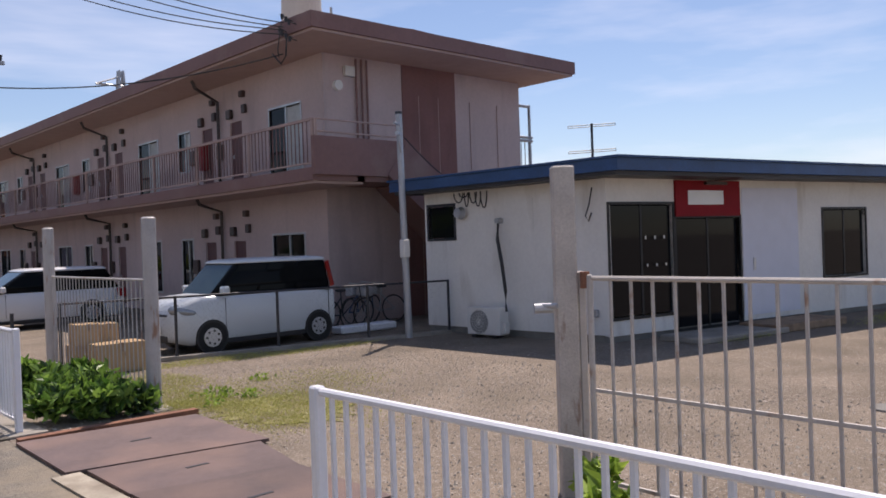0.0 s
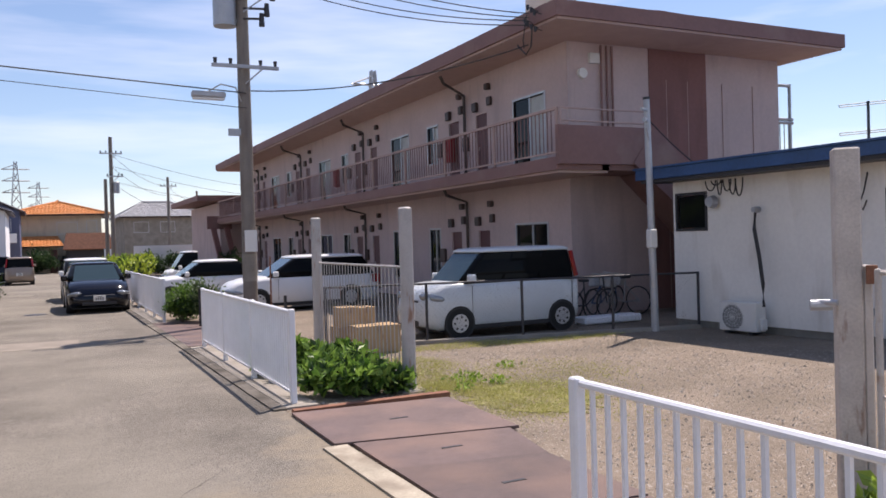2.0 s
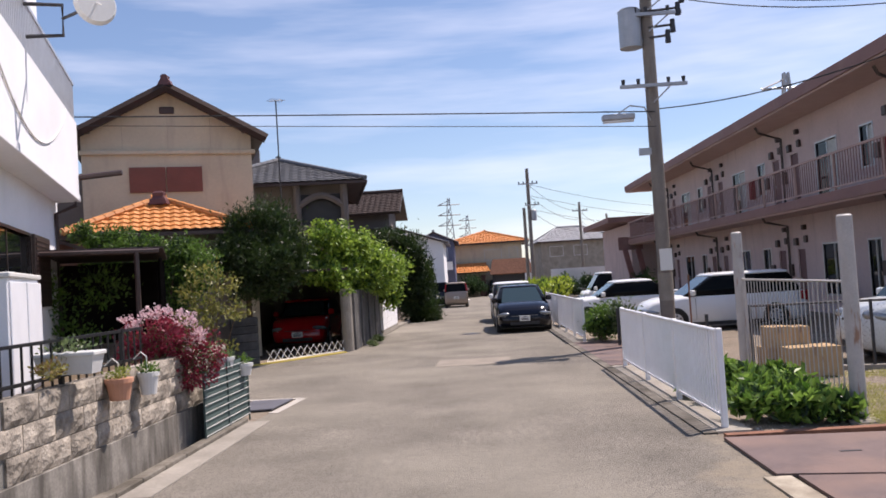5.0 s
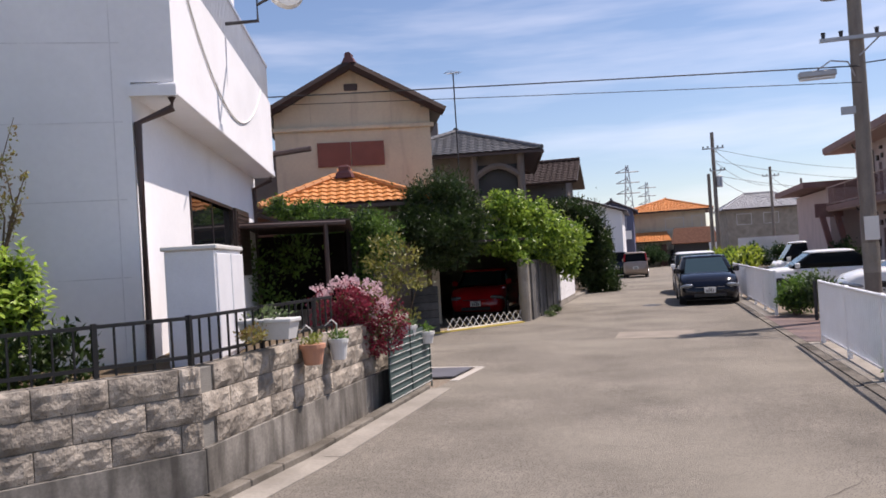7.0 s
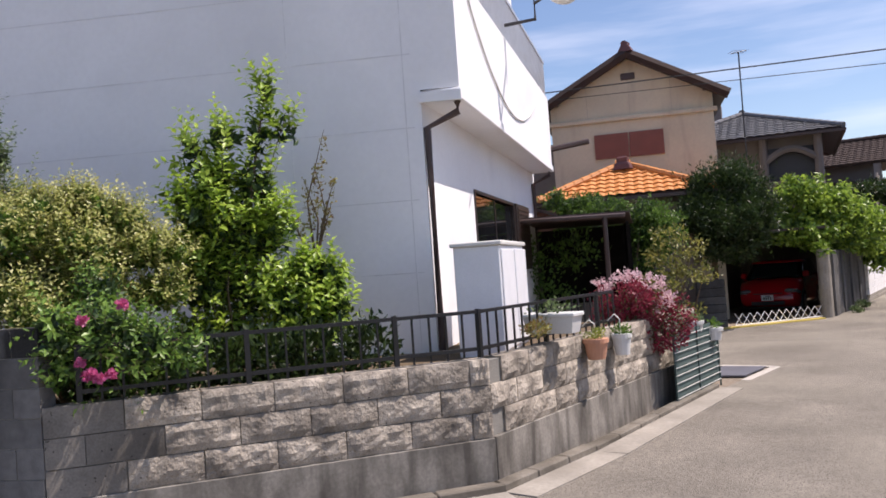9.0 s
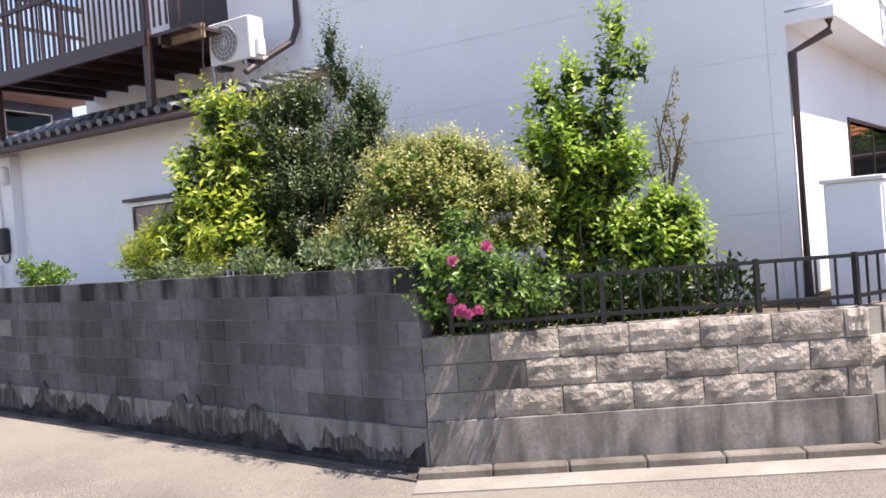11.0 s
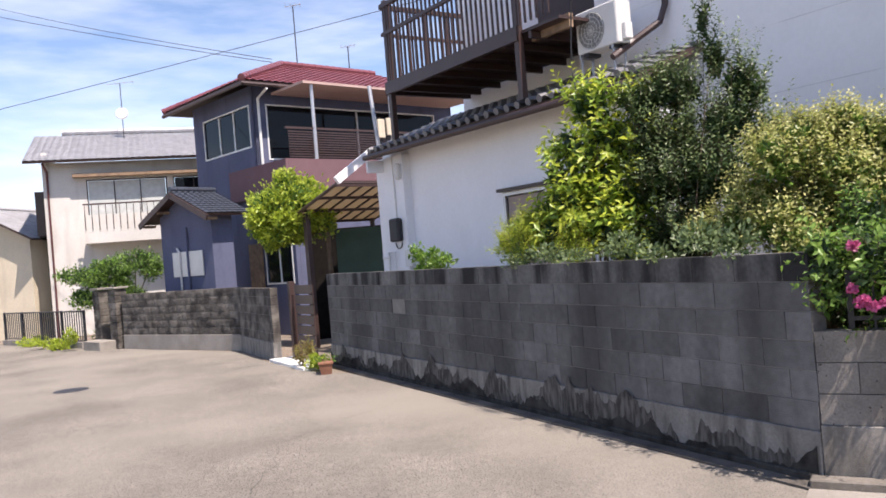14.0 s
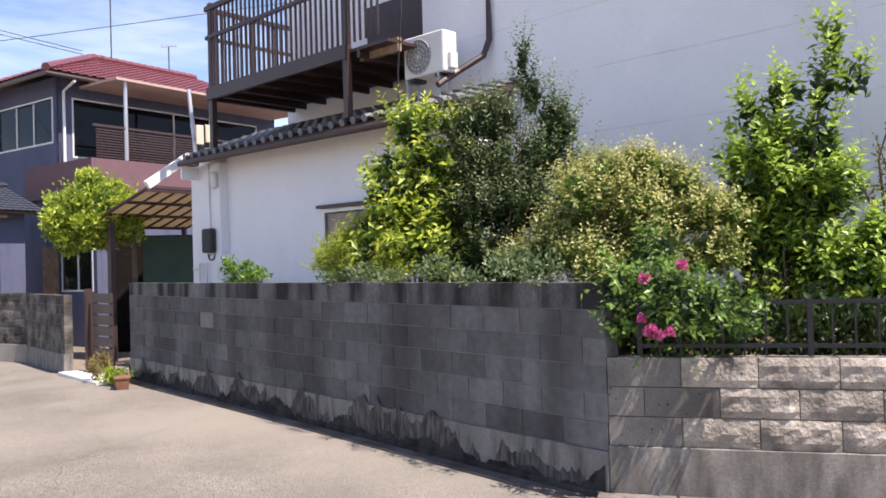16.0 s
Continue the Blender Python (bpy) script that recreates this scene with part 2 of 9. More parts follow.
M = dict(
    asphalt=mat("asphalt", (0.225, 0.203, 0.172), 0.95, vary=0.22, scale=0.8, bump=0.8, bump_scale=95, stain=(0.275, 0.25, 0.208), stain_scale=0.22, stain_at=0.56, stain_soft=0.1, spec=0.2, second=(0.085, 0.076, 0.066), second_scale=60, second_at=0.55),
    gravel=mat("gravel", (0.22, 0.18, 0.14), 1.0, vary=0.16, scale=0.8, bump=0.9, bump_scale=55, stain=(0.15, 0.125, 0.095), stain_scale=0.5, stain_at=0.62, spec=0.1, second=(0.38, 0.34, 0.3), second_scale=45, second_at=0.6),
    concrete=mat("concrete", (0.3, 0.275, 0.24), 0.95, vary=0.15, scale=2.0, bump=0.4, bump_scale=90, stain=(0.22, 0.2, 0.17), stain_scale=1.5, stain_at=0.62, spec=0.2),
    kerb=mat("kerb_concrete", (0.2, 0.18, 0.152), 0.95, vary=0.2, scale=2.0, bump=0.35, bump_scale=80, stain=(0.085, 0.074, 0.06), stain_scale=1.8, stain_at=0.54, spec=0.2),
    stem=mat("stained_concrete", (0.22, 0.207, 0.19), 0.95, vary=0.2, scale=3, bump=0.3, bump_scale=60, stain=(0.05, 0.046, 0.042), stain_scale=2.4, stain_at=0.6, stain_soft=0.14, spec=0.2, streak=True),
    mould=mat("black_mould", (0.03, 0.028, 0.026), 1.0, vary=0.4, scale=9, bump=0.3, bump_scale=80, stain=(0.09, 0.084, 0.076), stain_scale=6, stain_at=0.6, stain_soft=0.2, spec=0.1),
    grime=mat("grey_grime", (0.06, 0.056, 0.051), 1.0, vary=0.35, scale=7, bump=0.3, bump_scale=80, stain=(0.16, 0.15, 0.137), stain_scale=7, stain_at=0.54, stain_soft=0.12, spec=0.1, streak=True),
    stem_pale=mat("worn_concrete", (0.25, 0.232, 0.205), 0.95, vary=0.25, scale=2.5, bump=0.2, bump_scale=110, stain=(0.07, 0.063, 0.055), stain_scale=2.0, stain_at=0.54, stain_soft=0.15, spec=0.2, streak=True),
    block=mat("split_block", (0.38, 0.335, 0.28), 1.0, vary=0.3, scale=6, bump=1.0, bump_scale=30, stain=(0.1, 0.088, 0.075), stain_scale=4.0, stain_at=0.58, rand=0.2, spec=0.2, second=(0.07, 0.06, 0.05), second_scale=34, second_at=0.69),
    cblock=mat("smooth_block", (0.138, 0.134, 0.131), 0.95, vary=0.26, scale=0.9, bump=0.4, bump_scale=70, stain=(0.04, 0.038, 0.037), stain_scale=0.55, stain_at=0.57, stain_soft=0.2, rand=0.22, spec=0.2, streak=True),
    capblock=mat("wall_cap", (0.13, 0.126, 0.122), 0.95, vary=0.3, scale=2, bump=0.4, bump_scale=60, stain=(0.012, 0.012, 0.012), stain_scale=0.9, stain_at=0.52, stain_soft=0.09, rand=0.15, spec=0.2, streak=True),
    plain_block=mat("plain_block", (0.215, 0.198, 0.176), 0.95, vary=0.25, scale=4, bump=0.22, bump_scale=110, stain=(0.07, 0.062, 0.053), stain_scale=2.0, stain_at=0.55, rand=0.12, spec=0.2, second=(0.04, 0.036, 0.032), second_scale=26, second_at=0.69),
    mottled=mat("mottled_block", (0.16, 0.145, 0.125), 1.0, vary=0.3, scale=4, bump=1.0, bump_scale=24, stain=(0.035, 0.03, 0.028), stain_scale=3.0, stain_at=0.52, rand=0.2, spec=0.2),
    # darkened for dirt and also for the shadow at the wall foot
    gutter=mat("dirty_shaded_gutter", (0.1, 0.09, 0.078), 0.95, vary=0.3, scale=2.5, bump=0.5, bump_scale=60, stain=(0.2, 0.18, 0.15), stain_scale=2.0, stain_at=0.6, spec=0.2),
    # near-black colour that stands in for deep shade on boards
    shade=mat("painted_shade_timber", (0.012, 0.010, 0.009), 0.9, vary=0.3, scale=6, spec=0.1),
    black=mat("black_steel", (0.006, 0.006, 0.007), 0.5, vary=0.2, scale=8),
    brown_tile=mat("brown_tile", (0.04, 0.024, 0.02), 0.9, vary=0.16, scale=3),
    mortar=mat("mortar", (0.22, 0.21, 0.19), 1.0, vary=0.12, scale=5, bump=0.3, spec=0.1),
    off_white=mat("off_white_wall", (0.6, 0.575, 0.53), 0.85, vary=0.05, scale=1.0, bump=0.12, bump_scale=120, spec=0.2, stain=(0.48, 0.45, 0.41), stain_scale=0.7, stain_at=0.64, streak=True),
    white_wall=mat("white_wall", (0.82, 0.82, 0.83), 0.85, vary=0.03, scale=1.0, bump=0.12, bump_scale=120, spec=0.2, stain=(0.66, 0.66, 0.67), stain_scale=0.5, stain_at=0.66),
    shop_wall=mat("shop_wall", (0.74, 0.72, 0.68), 0.8, vary=0.05, scale=1.0, bump=0.1, stain=(0.52, 0.48, 0.42), stain_scale=0.8, stain_at=0.68, streak=True, spec=0.3),
    shop_panel=mat("shop_panel", (0.66, 0.67, 0.74), 0.7, vary=0.03, spec=0.3),
    pink=mat("pink_stucco", (0.56, 0.45, 0.43), 0.95, vary=0.06, scale=0.8, bump=0.3, bump_scale=150, stain=(0.42, 0.34, 0.33), stain_scale=0.6, stain_at=0.66, streak=True, spec=0.15),
    pink_dark=mat("maroon_stucco", (0.25, 0.13, 0.12), 0.9, vary=0.08, scale=0.8, bump=0.25, bump_scale=150, stain=(0.19, 0.1, 0.09), stain_scale=0.8, stain_at=0.62, streak=True, spec=0.2),
    fascia=mat("brown_paint", (0.24, 0.135, 0.12), 0.7, vary=0.08, scale=0.8, bump=0.1, stain=(0.3, 0.2, 0.17), stain_scale=1.0, stain_at=0.66, spec=0.3),
    soffit=mat("soffit_paint", (0.46, 0.33, 0.29), 0.9, vary=0.05, spec=0.2),
    maroon=mat("maroon_door", (0.12, 0.045, 0.045), 0.55, vary=0.08),
    red=mat("red_paint", (0.24, 0.012, 0.018), 0.7, vary=0.08, spec=0.2),
    blue_metal=mat("blue_metal", (0.022, 0.07, 0.18), 0.45, vary=0.2, scale=1.5, stain=(0.2, 0.1, 0.09), stain_scale=1.2, stain_at=0.72, stain_soft=0.05),
    white_paint=mat("white_paint", (0.78, 0.79, 0.82), 0.45, vary=0.04, scale=3, stain=(0.5, 0.42, 0.36), stain_scale=6, stain_at=0.74, stain_soft=0.04),
    grey_paint=mat("weathered_paint", (0.42, 0.40, 0.39), 0.6, vary=0.1, scale=4, stain=(0.25, 0.12, 0.06), stain_scale=3.5, stain_at=0.66, stain_soft=0.05, streak=True),
    gate_paint=mat("gate_paint", (0.5, 0.46, 0.42), 0.6, vary=0.1, scale=4, stain=(0.3, 0.17, 0.1), stain_scale=5, stain_at=0.66, stain_soft=0.06),
    rust_paint=mat("rusty_paint", (0.5, 0.45, 0.4), 0.65, vary=0.15, scale=4, stain=(0.2, 0.085, 0.045), stain_scale=3.4, stain_at=0.66, stain_soft=0.05, streak=True, bump=0.3, bump_scale=60),
    steel_plate=mat("rusty_steel_plate", (0.12, 0.085, 0.08), 0.7, 0.2, vary=0.16, scale=1.2, bump=0.3, bump_scale=90, stain=(0.2, 0.13, 0.105), stain_scale=1.1, stain_at=0.55, rand=0.16),
    rust=mat("rust", (0.22, 0.10, 0.06), 0.9, vary=0.2, scale=6, bump=0.3),
    galv=mat("galvanised_steel", (0.42, 0.43, 0.45), 0.5, 0.6, vary=0.1, scale=4),
    pole=mat("pole_concrete", (0.22, 0.195, 0.17), 0.9, vary=0.12, scale=2, bump=0.2, stain=(0.17, 0.14, 0.12), stain_scale=1.5, stain_at=0.58, streak=True),
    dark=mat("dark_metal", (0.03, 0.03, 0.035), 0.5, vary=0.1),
    brown_metal=mat("brown_metal", (0.055, 0.032, 0.028), 0.45, vary=0.1),
    bronze=mat("bronze_frame", (0.05, 0.036, 0.032), 0.4, 0.4, vary=0.08),
    alu=mat("aluminium", (0.55, 0.55, 0.56), 0.4, 0.7, vary=0.06),
    glass=glass_mat("window_glass"),
    carglass=glass_mat("car_glass", (0.006, 0.007, 0.008), 0.03, 0.08),
    screenglass=glass_mat("screen_glass", (0.022, 0.04, 0.045), 0.03, 0.28),
    curtain=mat("curtain", (0.5, 0.52, 0.5), 0.9, vary=0.1, scale=6, spec=0.1),
    tyre=mat("rubber", (0.02, 0.02, 0.02), 0.9, vary=0.1),
    rim=mat("wheel_cover", (0.55, 0.56, 0.58), 0.35, 0.6, vary=0.05),
    plastic=mat("black_plastic", (0.025, 0.025, 0.028), 0.6, vary=0.08),
    lamp_glass=mat("headlamp_glass", (0.3, 0.33, 0.36), 0.08, 0.5, vary=0.25, scale=12),
    tail=mat("tail_lamp", (0.26, 0.01, 0.013), 0.15, vary=0.1),
    card=mat("cardboard", (0.42, 0.29, 0.165), 0.9, vary=0.07, scale=6, spec=0.2),
    ac=mat("ac_casing", (0.66, 0.65, 0.62), 0.5, vary=0.04, stain=(0.5, 0.46, 0.4), stain_scale=2, stain_at=0.7),
    orange_tile=mat("orange_tile", (0.58, 0.235, 0.07), 0.55, vary=0.14, scale=3, rand=0.12, island=0.0),
    red_tile=mat("red_tile", (0.2, 0.065, 0.075), 0.3, vary=0.14, scale=3),
    grey_tile=mat("grey_tile", (0.14, 0.14, 0.145), 0.4, vary=0.14, scale=3),
    slate_tile=mat("slate_tile", (0.05, 0.058, 0.075), 0.4, vary=0.14, scale=3),
    light_tile=mat("light_tile", (0.36, 0.36, 0.37), 0.5, vary=0.14, scale=3),
    cream=mat("cream_stucco", (0.58, 0.51, 0.385), 0.95, vary=0.06, scale=1, bump=0.2, bump_scale=120, stain=(0.44, 0.37, 0.29), stain_scale=0.8, stain_at=0.66, streak=True, spec=0.15),
    taupe=mat("taupe_stucco", (0.2, 0.17, 0.155), 0.95, vary=0.06, bump=0.2, spec=0.15),
    purple=mat("slate_stucco", (0.115, 0.125, 0.19), 0.95, vary=0.08, scale=1, bump=0.25, bump_scale=120, spec=0.15, stain=(0.09, 0.096, 0.15), stain_scale=0.8, stain_at=0.62, streak=True),
    plum=mat("plum_stucco", (0.17, 0.1, 0.11), 0.9, vary=0.06, bump=0.2, spec=0.15),
    bark=mat("bark", (0.13, 0.095, 0.065), 0.95, vary=0.25, scale=8, bump=0.6, bump_scale=30, spec=0.1),
    soil=mat("soil", (0.12, 0.09, 0.06), 1.0, vary=0.2, scale=3, bump=0.6, bump_scale=30, spec=0.1),
    ceramic=mat("planter_plastic", (0.62, 0.62, 0.61), 0.5, vary=0.05),
    terracotta=mat("terracotta", (0.5, 0.25, 0.16), 0.85, vary=0.1, scale=6),
    green_mesh=mat("green_net", (0.06, 0.095, 0.09), 0.8, vary=0.1),
    wood=mat("weathered_wood", (0.28, 0.19, 0.12), 0.85, vary=0.2, scale=5, stain=(0.15, 0.1, 0.07), stain_scale=4, stain_at=0.6),
    fan_grey=mat("fan_grey", (0.2, 0.2, 0.195), 0.6, vary=0.1),
    tan_curtain=mat("tan_curtain", (0.36, 0.29, 0.26), 0.9, vary=0.08, scale=5, spec=0.1),
    pale_kerb=mat("pale_kerb", (0.4, 0.355, 0.28), 0.95, vary=0.2, scale=3, bump=0.3, bump_scale=90, stain=(0.24, 0.2, 0.155), stain_scale=2.2, stain_at=0.58, spec=0.2),
    shutter=mat("red_brown_shutter", (0.22, 0.07, 0.05), 0.6, vary=0.1),
    sign_white=mat("sign_white", (0.75, 0.75, 0.72), 0.5, vary=0.03),
    tank=mat("tank_plastic", (0.66, 0.6, 0.5), 0.6, vary=0.06, scale=1.5),
    wire=mat("cable", (0.02, 0.02, 0.022), 0.7, vary=0.05),
    yellow=mat("yellow_line", (0.6, 0.47, 0.12), 0.8, vary=0.1),
    line=mat("white_line", (0.45, 0.42, 0.38), 0.9, vary=0.15, scale=5, stain=(0.35, 0.31, 0.27), stain_scale=5, stain_at=0.56),
    navy=mat("navy_car_paint", (0.003, 0.004, 0.010), 0.12, 0.0, vary=0.05, spec=0.45),
    pearl=mat("pearl_car_paint", (0.6, 0.64, 0.66), 0.2, vary=0.02),
    cwhite=mat("white_car_paint", (0.78, 0.79, 0.8), 0.18, vary=0.02),
    beige=mat("beige_car_paint", (0.36, 0.29, 0.24), 0.3, 0.3, vary=0.03),
    redcar=mat("red_car_paint", (0.42, 0.008, 0.014), 0.15, vary=0.04),
    backdrop=mat("far_town", (0.2, 0.22, 0.24), 1.0, vary=0.2, scale=0.1),
)
LEAF = dict(
    bright=leaf_mat("leaf_bright", (0.08, 0.16, 0.018), (0.40, 0.55, 0.08)),
    fresh=leaf_mat("leaf_fresh", (0.22, 0.36, 0.035), (0.46, 0.6, 0.09)),
    lemon=leaf_mat("leaf_lemon", (0.3, 0.4, 0.03), (0.58, 0.62, 0.07)),
    silver=leaf_mat("leaf_silver", (0.08, 0.13, 0.045), (0.27, 0.35, 0.14)),
    cream=leaf_mat("leaf_cream", (0.34, 0.36, 0.09), (0.62, 0.6, 0.24)),
    mid=leaf_mat("leaf_mid", (0.05, 0.11, 0.02), (0.16, 0.28, 0.045)),
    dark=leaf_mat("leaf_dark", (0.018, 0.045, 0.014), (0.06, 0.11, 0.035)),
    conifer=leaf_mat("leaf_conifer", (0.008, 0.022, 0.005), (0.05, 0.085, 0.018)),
    yellow=leaf_mat("leaf_yellowish", (0.1, 0.15, 0.022), (0.42, 0.46, 0.12)),
    dusky=leaf_mat("leaf_dusky", (0.02, 0.045, 0.014), (0.1, 0.155, 0.05)),
    olive=leaf_mat("leaf_olive", (0.045, 0.085, 0.03), (0.22, 0.29, 0.12)),
    lime=leaf_mat("leaf_lime", (0.25, 0.34, 0.03), (0.5, 0.58, 0.07)),
    pinkfl=leaf_mat("petal_pink", (0.5, 0.07, 0.22), (0.72, 0.2, 0.4)),
    maroonfl=leaf_mat("petal_maroon", (0.14, 0.014, 0.03), (0.38, 0.045, 0.08)),
    palefl=leaf_mat("petal_pale", (0.6, 0.38, 0.42), (0.8, 0.62, 0.64)),
    grass=leaf_mat("grass_blade", (0.28, 0.29, 0.07), (0.5, 0.48, 0.17)),
    broad=leaf_mat("leaf_broad", (0.05, 0.13, 0.018), (0.28, 0.44, 0.08)),
    maple=leaf_mat("leaf_maple", (0.1, 0.13, 0.025), (0.34, 0.31, 0.08)),
    rusty=leaf_mat("leaf_rusty", (0.2, 0.11, 0.04), (0.32, 0.32, 0.09)),
)


# ---- mesh tools ----
def thing(name, at=(0, 0, 0), label="", category="", group="", kind=""):
    e = new(name)
    e.empty_display_size = 0.2
    e.location = at
    return tagged(e, label, category, group, kind)


def link_mesh(name, me, parent=None, label="", category="", group="", kind=""):
    o = new(name, me)
    if parent is not None:
        o.parent = parent
        w = Vector((0, 0, 0))
        p = parent
        while p is not None:
            w += Vector(p.location)
            p = p.parent
        o.matrix_parent_inverse = Matrix.Translation(-w) if parent.data is None else Matrix.Identity(4)
    return tagged(o, label, category, group, kind)


def mesh_of(name, bm, material, smooth=False):
    me = bpy.data.meshes.new(name)
    bmesh.ops.recalc_face_normals(bm, faces=bm.faces)
    bm.to_mesh(me)
    bm.free()
    for m in material if isinstance(material, (list, tuple)) else [material]:
        me.materials.append(m)
    if smooth:
        for p in me.polygons:
            p.use_smooth = True
    return me


def part(name, bm, material, parent=None, label="", smooth=False, **tags):
    return link_mesh(name, mesh_of(name, bm, material, smooth), parent, label, **tags)


def box(bm, lo, hi, bevel=0.0):
    return obox(bm, Matrix.Identity(4), lo, hi, bevel)


def obox(bm, m, lo, hi, bevel=0.0):
    """A box from lo to hi in the frame m, with its edges bevelled."""
    lo, hi = [min(a, b) for a, b in zip(lo, hi)], [max(a, b) for a, b in zip(lo, hi)]
    s = [b - a for a, b in zip(lo, hi)]
    c = [(a + b) / 2 for a, b in zip(lo, hi)]
    r = bmesh.ops.create_cube(bm, size=1.0, matrix=m @ Matrix.Translation(c) @ Matrix.Diagonal((*s, 1)))
    if bevel:
        vs = set(r["verts"])
        bmesh.ops.bevel(bm, geom=[e for e in {e for v in vs for e in v.link_edges}], offset=bevel, segments=1, affect="EDGES")
    return bm


def tube(bm, a, b, r0, r1=None, seg=10):
    a, b = Vector(a), Vector(b)
    d = b - a
    m = Matrix.Translation((a + b) / 2) @ d.to_track_quat("Z", "Y").to_matrix().to_4x4()
    bmesh.ops.create_cone(bm, cap_ends=True, segments=seg, radius1=r0, radius2=r0 if r1 is None else r1, depth=d.length, matrix=m)
    return bm


def poly_tube(bm, pts, r, seg=8):
    """A pipe of radius r along the points."""
    rings = []
    for i, p in enumerate(pts):
        p = Vector(p)
        d = (Vector(pts[min(i + 1, len(pts) - 1)]) - Vector(pts[max(i - 1, 0)])).normalized()
        q = d.to_track_quat("Z", "Y")
        rings.append([bm.verts.new(p + q @ Vector((r * math.cos(2 * math.pi * k / seg), r * math.sin(2 * math.pi * k / seg), 0))) for k in range(seg)])
    for u, v in zip(rings, rings[1:]):
        for k in range(seg):
            bm.faces.new((u[k], u[(k + 1) % seg], v[(k + 1) % seg], v[k]))
    bm.faces.new(rings[0][::-1])
    bm.faces.new(rings[-1])
    return bm


def prism(bm, pts, z0, z1):
    """A footprint of (x, y) points raised from z0 to z1."""
    lo = [bm.verts.new((x, y, z0)) for x, y in pts]
    hi = [bm.verts.new((x, y, z1)) for x, y in pts]
    bm.faces.new(lo[::-1])
    bm.faces.new(hi)
    for i in range(len(pts)):
        j = (i + 1) % len(pts)
        bm.faces.new((lo[i], lo[j], hi[j], hi[i]))
    return bm


def solid(bm, quad, thick):
    """A slab on four or three corner points, thickened down along its normal."""
    q = [Vector(p) for p in quad]
    nrm = (q[1] - q[0]).cross(q[-1] - q[0]).normalized()
    if nrm.z < 0:
        nrm = -nrm
    hi = [bm.verts.new(p) for p in q]
    lo = [bm.verts.new(p - nrm * thick) for p in q]
    bm.faces.new(hi)
    bm.faces.new(lo[::-1])
    for i in range(len(q)):
        j = (i + 1) % len(q)
        bm.faces.new((hi[i], lo[i], lo[j], hi[j]))
    return bm


def along(a, b, z=0.0):
    """A frame at a with x towards b, z up, and y to the left."""
    a, b = Vector((a[0], a[1], z)), Vector((b[0], b[1], z))
    d = (b - a).normalized()
    return Matrix.Translation(a) @ Matrix(((d.x, -d.y, 0, 0), (d.y, d.x, 0, 0), (0, 0, 1, 0), (0, 0, 0, 1)))


def wall_with_holes(bm, m, length, z0, z1, thick, holes):
    """A wall in the frame m (x along, y inwards), one connected mesh with rectangular holes (x0, z0, x1, z1) through it."""
    xs = sorted({0.0, length, *[h[0] for h in holes], *[h[2] for h in holes]})
    zs = sorted({z0, z1, *[h[1] for h in holes], *[h[3] for h in holes]})
    vs = {}
    solid_cells = set()
    for i, (xa, xb) in enumerate(zip(xs, xs[1:])):
        for j, (za, zb) in enumerate(zip(zs, zs[1:])):
            if not any(h[0] - 1e-6 <= xa and xb <= h[2] + 1e-6 and h[1] - 1e-6 <= za and zb <= h[3] + 1e-6 for h in holes):
                solid_cells.add((i, j))

    def vert(i, j, k):
        if (i, j, k) not in vs:
            vs[i, j, k] = bm.verts.new(m @ Vector((xs[i], thick * k, zs[j])))
        return vs[i, j, k]
    for i, j in solid_cells:
        bm.faces.new([vert(i, j, 0), vert(i + 1, j, 0), vert(i + 1, j + 1, 0), vert(i, j + 1, 0)])
        bm.faces.new([vert(i, j + 1, 1), vert(i + 1, j + 1, 1), vert(i + 1, j, 1), vert(i, j, 1)])
        for (di, dj), (p, q) in (((-1, 0), ((i, j), (i, j + 1))), ((1, 0), ((i + 1, j), (i + 1, j + 1))), ((0, -1), ((i, j), (i + 1, j))), ((0, 1), ((i, j + 1), (i + 1, j + 1)))):
            if (i + di, j + dj) not in solid_cells:
                bm.faces.new([vert(*p, 0), vert(*q, 0), vert(*q, 1), vert(*p, 1)])
    return bm


